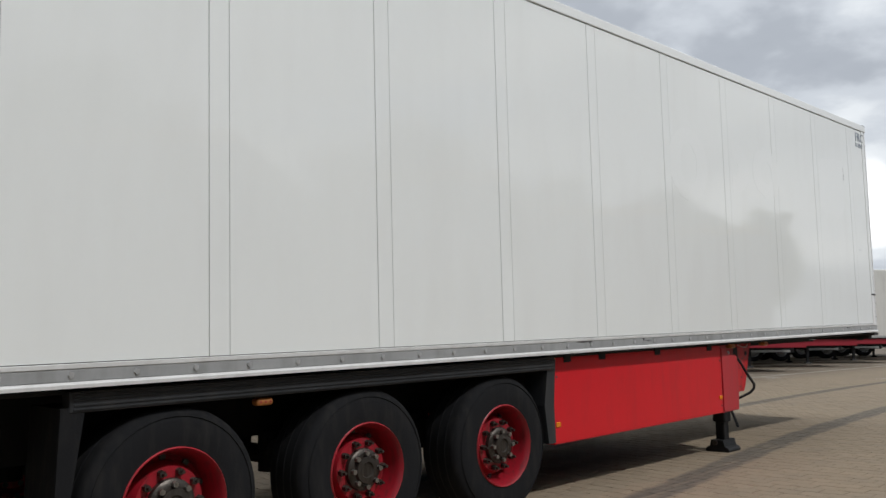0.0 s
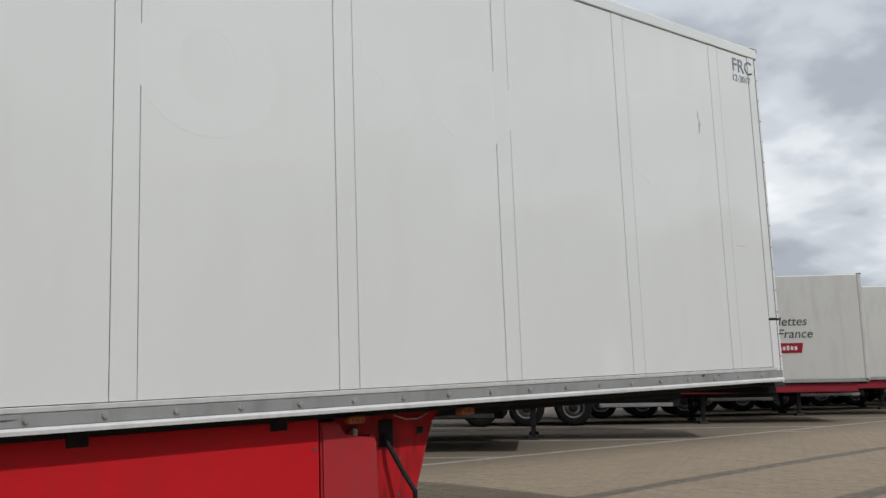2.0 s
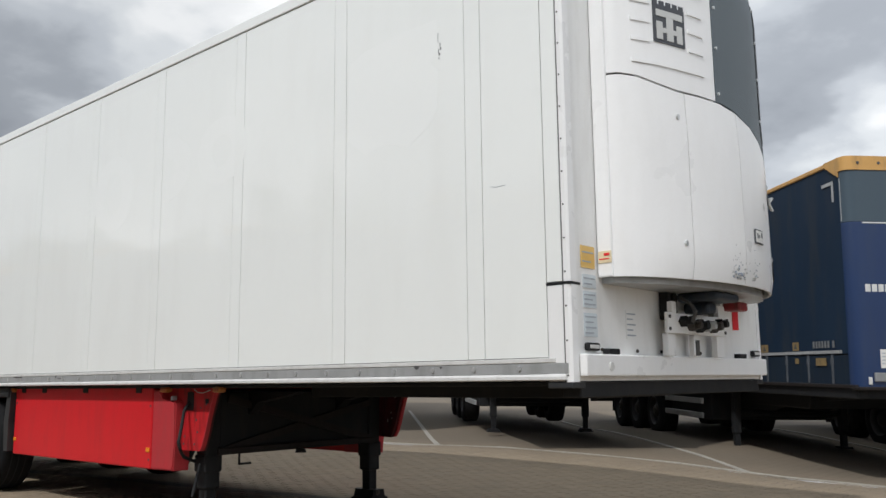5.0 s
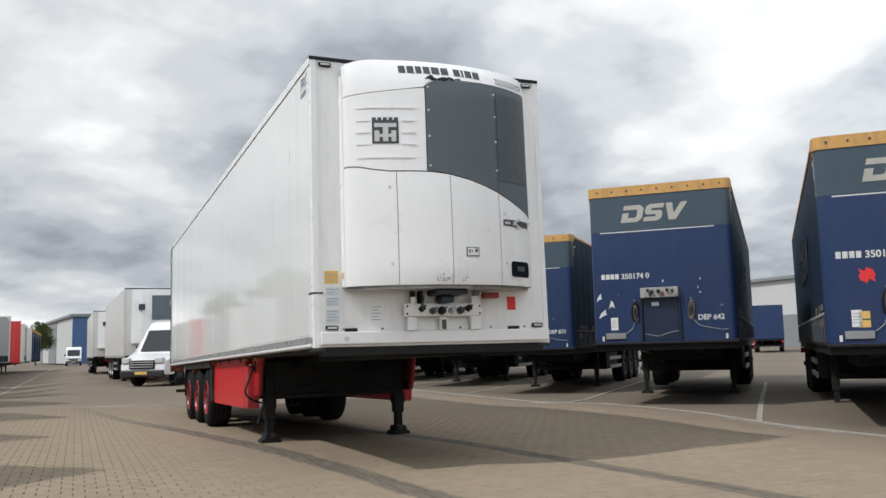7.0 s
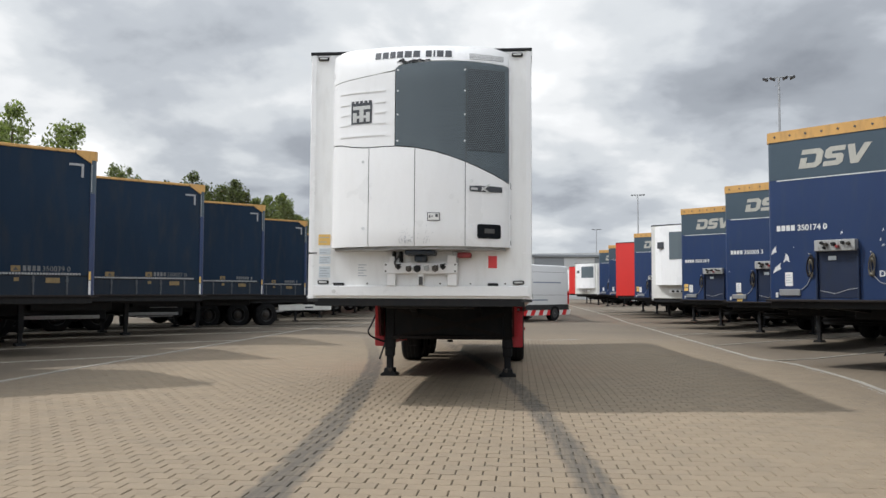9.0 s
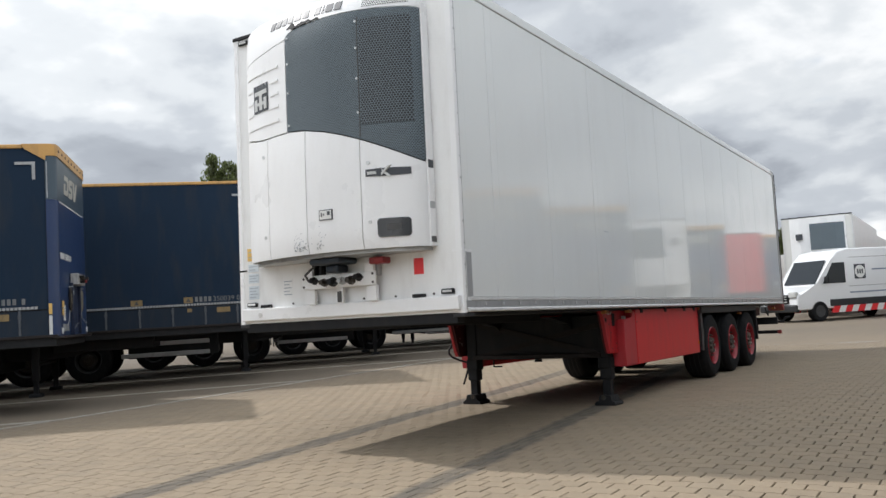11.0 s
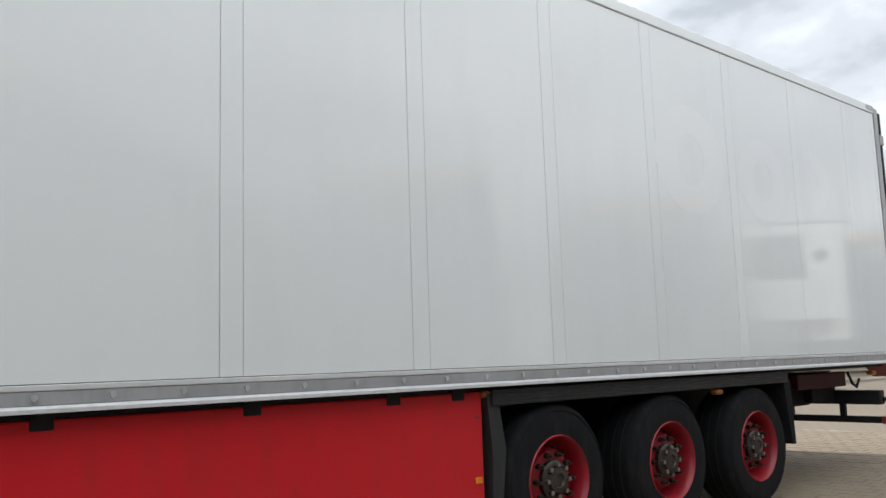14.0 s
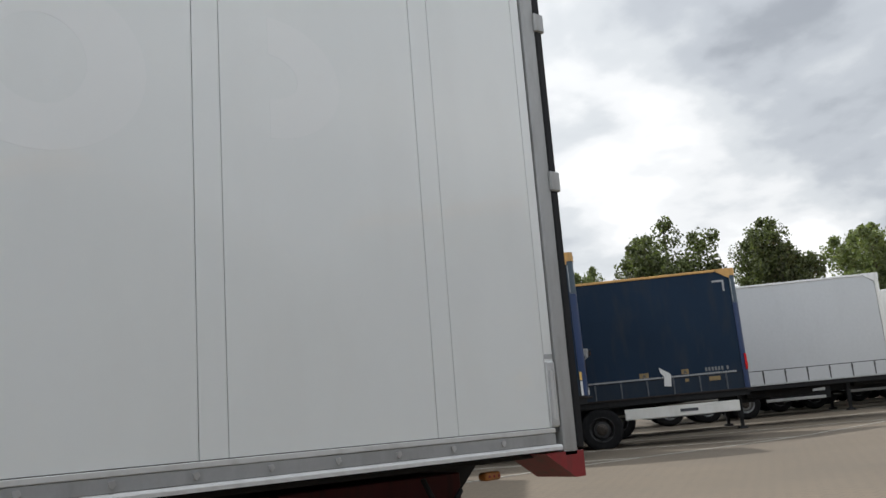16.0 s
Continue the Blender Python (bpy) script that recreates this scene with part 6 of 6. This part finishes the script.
for k in range(19):
    if k in (3, 7):
        continue
    bm = bmesh.new()
    y = 3.74 - 0.103 * k
    box(bm, -1.2995, -1.2965, y - 0.068, y, 1.96, 2.06 if k % 4 else 2.085)
    part("print_bar", bm, M["paper"], tab)
bm = bmesh.new()
lathe(bm, [(0.64, -1.272), (0.64, -1.280), (0.86, -1.280), (0.86, -1.272)], (0, 2.1, 2.22), "x", 36)
part("ring_emblem", bm, M["bluefront"], b9, "large navy ring printed on the curtain")
bm = bmesh.new()
box(bm, -1.280, -1.272, 1.2, 1.75, 3.38, 3.52)
part("print_bar", bm, M["teal"], b9)
lettering("port", 0.36, Matrix.Translation((-1.2955, 3.10, 1.50)) @ FACE_MINUS_X, M["ink"], b7).data.shear = 0.35


# ---- van and a lorry standing in the lane ----
def delivery_van(m):
    v = tagged(bare("delivery_van", Matrix()), "white delivery van with red and white side chevrons", "van")
    bm = bmesh.new()
    side = [(0.0, 0.42), (0.02, 0.80), (0.12, 1.02), (0.95, 1.25), (1.55, 2.10), (1.85, 2.42), (2.3, 2.52), (5.7, 2.50), (5.86, 2.40), (5.9, 1.2), (5.9, 0.42)]
    prism(bm, side, "x", -0.97, 0.97)
    bmesh.ops.bevel(bm, geom=[e for e in bm.edges if abs(e.verts[0].co.x - e.verts[1].co.x) < 0.01], offset=0.09, segments=3, profile=0.6, affect="EDGES")
    part("body", bm, M["vanwhite"], v, smooth=True)
    bm = bmesh.new()
    prism(bm, [(0.99, 1.30), (1.02, 1.29), (1.56, 2.09), (1.53, 2.11)], "x", -0.78, 0.78)
    bmesh.ops.translate(bm, vec=(0, -0.03, 0.02), verts=bm.verts)
    part("windscreen", bm, M["window"], v)
    for sx in (-1, 1):
        bm = bmesh.new()
        prism(bm, [(1.15, 1.30), (2.15, 1.30), (2.15, 2.02), (1.62, 2.02)], "x", sx * 0.965, sx * 0.977)
        part("side_window", bm, M["window"], v)
        bm = bmesh.new()
        box(bm, sx * 0.55, sx * 0.90, -0.02, 0.14, 0.86, 1.08, 0.04, 2)
        part("headlight", bm, M["silver"], v)
        bm = bmesh.new()
        box(bm, sx * 0.98, sx * 1.18, 1.2, 1.3, 1.30, 1.55, 0.03, 2)
        part("mirror", bm, M["black"], v)
        bm = bmesh.new()
        box(bm, sx * 0.94, sx * 0.985, 1.40, 5.88, 0.50, 0.74, 0.015)
        part("side_rubbing_strip", bm, M["plastic"], v, "dark plastic strip low along the side")
        for k in range(8):
            bm = bmesh.new()
            y = 1.45 + 0.56 * k
            prism(bm, [(y, 0.27), (y + 0.28, 0.27), (y + 0.40, 0.50), (y + 0.12, 0.50)], "x", sx * 0.93, sx * 0.976)
            part("chevron", bm, M["redsticker"], v)
            bm = bmesh.new()
            prism(bm, [(y + 0.283, 0.27), (y + 0.557, 0.27), (y + 0.677, 0.50), (y + 0.403, 0.50)], "x", sx * 0.93, sx * 0.976)
            part("chevron", bm, M["paper"], v)
        bm = bmesh.new()
        box(bm, sx * 0.965, sx * 0.976, 2.56, 3.06, 1.41, 1.93, 0.004)
        sq = part("square_emblem", bm, M["ink"], v, "dark square emblem with a pale disc")
        bm = bmesh.new()
        lathe(bm, [(0.0, sx * 0.974), (0.225, sx * 0.974), (0.225, sx * 0.981), (0.0, sx * 0.981)], (0, 2.81, 1.67), "x", 24)
        part("disc", bm, M["paper"], sq)
        for k in range(3):
            bm = bmesh.new()
            box(bm, sx * 0.979, sx * 0.984, 2.68 + 0.10 * k, 2.745 + 0.10 * k, 1.59, 1.75)
            part("emblem_bar", bm, M["ink"], sq)
        for y0, y1, z, h in ((3.35, 5.3, 1.70, 0.05), (2.3, 4.35, 0.92, 0.05)):
            bm = bmesh.new()
            box(bm, sx * 0.966, sx * 0.974, y0, y1, z, z + h)
            part("print_bar", bm, M["inkgrey"], v)
        for z in (2.18, 1.16):
            bm = bmesh.new()
            box(bm, sx * 0.966, sx * 0.973, 2.3, 5.7, z, z + 0.012)
            part("body_crease", bm, M["seam"], v)
        bm = bmesh.new()
        box(bm, sx * 0.90, sx * 0.985, 5.80, 5.93, 0.75, 1.35, 0.02)
        part("tail_lamp", bm, M["redlens"], v)
        for y in (0.95, 4.85):
            bm = bmesh.new()
            lathe(bm, [(0.0, sx * 0.80), (0.20, sx * 0.985), (0.21, sx * 0.99), (0.33, sx * 0.985), (0.355, sx * 0.95), (0.355, sx * 0.75), (0.0, sx * 0.75)], (0, y, 0.355), "x", 28)
            w = part("wheel", bm, M["rubber"], v, smooth=True)
            bm = bmesh.new()
            lathe(bm, [(0.0, sx * 0.975), (0.12, sx * 0.985), (0.205, sx * 0.992), (0.215, sx * 0.98)], (0, y, 0.355), "x", 20)
            part("rim", bm, M["dullrim"], w, smooth=True)
    bm = bmesh.new()
    box(bm, -0.55, 0.55, -0.03, 0.06, 0.66, 0.98, 0.03, 2)
    gr = part("radiator_grille", bm, M["black"], v)
    for k in range(3):
        bm = bmesh.new()
        box(bm, -0.5, 0.5, -0.04, -0.02, 0.72 + 0.09 * k, 0.745 + 0.09 * k)
        part("grille_bar", bm, M["silver"], gr)
    bm = bmesh.new()
    box(bm, -0.95, 0.95, -0.06, 0.12, 0.36, 0.62, 0.05, 2)
    part("bumper", bm, M["plastic"], v)
    bm = bmesh.new()
    box(bm, -0.26, 0.26, -0.075, -0.055, 0.45, 0.56)
    part("number_plate", bm, M["yellow"], v)
    bm = bmesh.new()
    box(bm, -0.9, 0.9, 5.86, 5.95, 0.40, 0.60, 0.03)
    part("rear_bumper", bm, M["plastic"], v)
    v.matrix_world = m
    return v


van = delivery_van(Matrix.Translation((-1.15, 26.0, 0)) @ Matrix.Rotation(radians(-40), 4, "Z"))
lane_reefer = copy_thing(r4, Matrix.Translation((-0.30, 30.4, 0)) @ Matrix.Rotation(radians(1.5), 4, "Z"))
lane_reefer["label"] = "white refrigerated trailer standing in the lane"
copy_thing(lane_reefer, Matrix.Translation((-1.2, 50.0, 0)) @ Matrix.Rotation(radians(0.9), 4, "Z"))
copy_thing(van, Matrix.Translation((-3.8, 118.0, 0)))


# ---- light masts ----
def light_mast(m, height=19.3):
    t = tagged(bare("light_mast", Matrix()), "tall grey floodlight mast with climbing rungs", "light mast", "yard light masts")
    bm = bmesh.new()
    rod(bm, (0, 0, 0), (0, 0, height), 0.16, 14, 0.08)
    part("mast", bm, M["steel"], t, smooth=True)
    for k in range(22):
        bm = bmesh.new()
        z = 3 + 0.78 * k
        s = 1 if k % 2 else -1
        rod(bm, (0.1 * s, 0.1 * s, z), (0.24 * s, 0.24 * s, z), 0.014, 6)
        part("rung", bm, M["steel"], t)
    bm = bmesh.new()
    rod(bm, (-0.85, -0.85, height), (0.85, 0.85, height), 0.05, 8)
    part("cross_arm", bm, M["steel"], t)
    for k in (-0.75, -0.35, 0.35, 0.75):
        bm = bmesh.new()
        box(bm, -0.28, 0.28, -0.22, 0.22, -0.06, 0.07, 0.03, 2)
        bmesh.ops.transform(bm, matrix=Matrix.Translation((k, k, height - 0.12)) @ Matrix.Rotation(radians(-45), 4, "Z") @ Matrix.Rotation(radians(25 if k > 0 else -25), 4, "X"), verts=bm.verts)
        part("floodlight", bm, M["plastic"], t)
    t.matrix_world = m
    return t


mast = light_mast(Matrix.Translation((22.7, -17.0, 0)))
for x, y in ((22.7, 63.0), (22.7, 149.0), (22.7, 235.0), (-59.0, 139.5)):
    copy_thing(mast, Matrix.Translation((x, y, 0)) @ Matrix.Rotation(-1.1, 4, "Z"))


# ---- trees ----
def tree(seed, height, spread):
    rnd = random.Random(seed)
    t = tagged(bare("tree", Matrix()), "leafy green broadleaf tree behind the trailers", "tree", "trees along the yard")
    bm = bmesh.new()
    rod(bm, (0, 0, 0), (0.1, 0.05, height * 0.45), 0.20, 10, 0.13)
    clumps = []
    for k in range(22):
        a, zz = k * 2.4 + rnd.uniform(-0.4, 0.4), height * rnd.uniform(0.22, 0.48)
        reach, rise = spread * rnd.uniform(0.30, 0.95), height * rnd.uniform(0.14, 0.48)
        p = Vector((0.1 * zz / height, 0, zz))
        q = Vector((reach * math.cos(a), reach * math.sin(a), min(height * (1.0 - 0.22 * (reach / spread) ** 2), zz + rise)))
        mid = p.lerp(q, 0.5) + Vector((0, 0, 0.25))
        rod(bm, p, mid, 0.08, 6, 0.05)
        rod(bm, mid, q, 0.05, 6, 0.015)
        clumps += [(q, 1.0), (mid.lerp(q, 0.5), 1.0)]
        # twigs that stick out of the crown
        for _ in range(3):
            tip = q + Vector((rnd.uniform(-0.7, 0.7), rnd.uniform(-0.7, 0.7), rnd.uniform(0.1, 0.8)))
            rod(bm, q, tip, 0.02, 5, 0.006)
            clumps.append((tip, 0.36))
    rod(bm, (0.1, 0.05, height * 0.45), (0.0, 0.1, height * 0.95), 0.13, 8, 0.02)
    clumps += [(Vector((0, 0.1, height * f)), 1.0) for f in (0.6, 0.75, 0.88)] + [(Vector((0.1, 0, height * 0.97)), 0.5)]
    part("trunk", bm, M["bark"], t, smooth=True)
    verts, faces = [], []
    for c, share in clumps:
        size = share * spread * rnd.uniform(0.24, 0.40) * (1.15 - 0.5 * max(0, c.z / height - 0.6))
        for _ in range(int(460 * share)):
            d = Vector((rnd.gauss(0, 1), rnd.gauss(0, 1), rnd.gauss(0, 0.8)))
            d = d.normalized() * size * (rnd.random() ** 0.5)
            o = c + d
            n = Vector((rnd.gauss(0, 1), rnd.gauss(0, 1), rnd.gauss(0.6, 1))).normalized()
            u = n.orthogonal().normalized()
            u.rotate(Matrix.Rotation(rnd.uniform(0, 6.28), 3, n))
            w = n.cross(u)
            s = rnd.uniform(0.07, 0.14)
            k = len(verts)
            verts += [o - u * s, o + w * s * 0.55, o + u * s, o - w * s * 0.55]
            faces.append((k, k + 1, k + 2, k + 3))
    me = bpy.data.meshes.new("crown")
    me.from_pydata(verts, [], faces)
    me.materials.append(M["leaf"])
    crown = new("crown", me)
    crown.parent = t
    return t


kinds = [tree(5, 9.3, 3.0), tree(9, 9.9, 3.3), tree(14, 9.2, 2.8)]
rnd = random.Random(4)
# (y, width, height) along the far side of the row
row = ((-38, 0.95, 0.95), (-28, 0.9, 0.9), (-17.5, 0.9, 0.9), (-7.2, 0.95, 0.95), (3, 0.9, 0.9), (17.3, 0.45, 0.84), (24.4, 0.85, 0.99), (33.4, 0.52, 0.80),
       (37.6, 0.45, 0.70), (42.9, 0.82, 0.95), (53.0, 0.80, 0.97), (63.8, 1.06, 1.08), (74.8, 1.0, 0.97), (85, 1.05, 1.05), (95.5, 1.0, 1.0), (106, 0.95, 0.95), (117, 1.0, 1.0), (129, 1.0, 1.0))
for k, (y, wide, tall) in enumerate(row):
    m = Matrix.Translation((-20 + rnd.uniform(-0.5, 0.5), y, 0)) @ Matrix.Rotation(rnd.uniform(0, 6.28), 4, "Z") @ Matrix.Diagonal((wide, wide, tall, 1))
    if k < 3:
        kinds[k].matrix_world = m
    else:
        copy_thing(kinds[k % 3], m).scale = (wide, wide, tall)
for x, y, wide, tall in ((-9.3, 140, 0.85, 0.68), (-12.6, 148, 0.7, 0.62)):
    copy_thing(kinds[1], Matrix.Translation((x, y, 0)) @ Matrix.Diagonal((wide, wide, tall, 1))).scale = (wide, wide, tall)


# ---- warehouse at the end of the lane ----
def warehouse(m):
    """Built from its near corner: the front runs along x, the gable side along y."""
    t = tagged(bare("warehouse", Matrix()), "long pale warehouse with grey and blue cladding at the yard's end", "warehouse", kind="structure")
    bm = bmesh.new()
    box(bm, 0, 85, 0, 60, 0, 7.9, 0.05)
    part("wall", bm, M["facade"], t)
    bm = bmesh.new()
    box(bm, -0.5, 85.5, -0.5, 60.5, 7.9, 8.45, 0.1)
    part("roof_edge", bm, M["facadegrey"], t, "grey metal roof edge")
    bm = bmesh.new()
    prism(bm, [(-0.3, 8.45), (42, 9.1), (85.3, 8.45)], "y", -0.3, 60.3)
    part("roof", bm, M["facade"], t)
    bm = bmesh.new()
    box(bm, -0.06, 2.8, -0.12, -0.001, 0, 7.85)
    part("corner_strip", bm, M["facadeblue"], t, "blue cladding at the corner")
    for k in range(7):
        x = 8 + 11.4 * k
        bm = bmesh.new()
        box(bm, x, x + 5.6, -0.10, -0.001, 4.6, 7.85)
        part("cladding_strip", bm, M["facadegrey"], t)
        bm = bmesh.new()
        box(bm, x + 1.0, x + 4.4, -0.12, -0.001, 0.0, 4.2)
        part("dock_door", bm, M["facadegrey"], t)
    for y0, y1 in ((22, 34), (46, 54)):
        bm = bmesh.new()
        box(bm, -0.12, -0.001, y0, y1, 0, 7.85)
        part("cladding_strip", bm, M["facadegrey"], t)
    t.matrix_world = m
    return t


warehouse(Matrix.Translation((-4.15, 150, 0)) @ Matrix.Rotation(radians(7.5), 4, "Z"))


def side_hall():
    t = tagged(bare("industrial_hall", Matrix()), "long low grey industrial hall beyond the parking bays", "hall", kind="structure")
    bm = bmesh.new()
    box(bm, 86, 120, -60, 130, 0, 9.2, 0.05)
    part("wall", bm, M["facade"], t)
    bm = bmesh.new()
    box(bm, 85.4, 120.6, -60.6, 130.6, 9.2, 9.7, 0.05)
    part("roof", bm, M["facadegrey"], t)
    for k in range(15):
        bm = bmesh.new()
        y = -55 + 12.2 * k
        box(bm, 85.9, 86.05, y, y + 4.2, 0, 4.4)
        part("dock_door", bm, M["facadegrey"], t)
    return t


side_hall()
copy_thing(r1, Matrix.Translation((60.5, 58.5, 0)) @ Matrix.Rotation(YAW_B, 4, "Z"))


# ---- paving blocks ----
def block_mesh(way):
    """One interlocking block with wavy long edges and a chamfered top; rows alternate the wave's way."""
    w, h, e = BW / 2 - 0.0042, BH / 2 - 0.0026, 0.014 * way
    low = [(-w, 0.0), (-w / 2, -e), (0.0, 0.0), (w / 2, e), (w, 0.0)]
    ring = [(x, d - h) for x, d in low] + [(x, d + h) for x, d in reversed(low)]
    verts = [(x, y, -0.03) for x, y in ring] + [(x, y, -0.005) for x, y in ring] + [(x * 0.965, y * 0.955, 0.0) for x, y in ring]
    n = len(ring)
    faces = [tuple(range(2 * n, 3 * n))]
    for k in range(n):
        q = (k + 1) % n
        faces += [(k, q, n + q, n + k), (n + k, n + q, 2 * n + q, 2 * n + k)]
    return verts, faces


shapes = [block_mesh(1), block_mesh(-1)]
singles = []
for bv, bf in shapes:
    single = bpy.data.meshes.new("paving_block")
    single.from_pydata(bv, [], bf)
    single.materials.append(M["paver"])
    singles.append(single)
rest_v, rest_f = [], []
rnd = random.Random(2)
rows_n, cols_n = round((PAVED[3] - PAVED[2]) / BH), round((PAVED[1] - PAVED[0]) / BW)
for j in range(rows_n):
    bv, bf = shapes[j % 2]
    for i in range(cols_n):
        x = PAVED[0] + BW * (i + 0.5 + (0.5 if j % 2 else 0.0))
        y = PAVED[2] + BH * (j + 0.5)
        if x > PAVED[1] - BW / 2:
            continue
        z = valley(x, y) + rnd.uniform(-0.0016, 0.0012)
        near = -1.1 < x < 1.9 and -5.0 < y < -1.9
        if near:
            ob = new("paving_block", singles[j % 2])
            ob.matrix_world = Matrix.Translation((x, y, z)) @ Euler((rnd.uniform(-0.008, 0.008), rnd.uniform(-0.008, 0.008), rnd.uniform(-0.01, 0.01))).to_matrix().to_4x4()
            ob.parent = pavement
        else:
            k = len(rest_v)
            slant = (valley(x + 0.05, y) - valley(x - 0.05, y)) / 0.1
            rise = (valley(x, y + 0.05) - valley(x, y - 0.05)) / 0.1
            rest_v += [(x + a, y + b, z + c + slant * a + rise * b) for a, b, c in bv]
            rest_f += [tuple(k + q for q in f) for f in bf]
for j in range(1, rows_n, 2):
    # half blocks close the staggered rows at both edges
    for x in (PAVED[0] + BW / 4, PAVED[1] - BW / 4):
        y = PAVED[2] + BH * (j + 0.5)
        k, z, rise = len(rest_v), valley(x, y), (valley(x, y + 0.05) - valley(x, y - 0.05)) / 0.1
        bv, bf = shapes[1]
        rest_v += [(x + a * 0.5, y + b, z + c + rise * b) for a, b, c in bv]
        rest_f += [tuple(k + q for q in f) for f in bf]
me = bpy.data.meshes.new("paving_blocks")
me.from_pydata(rest_v, [], rest_f)
me.materials.append(M["paver"])
rest = new("paving_blocks", me)
rest.parent = pavement
tagged(rest, kind="stuff")
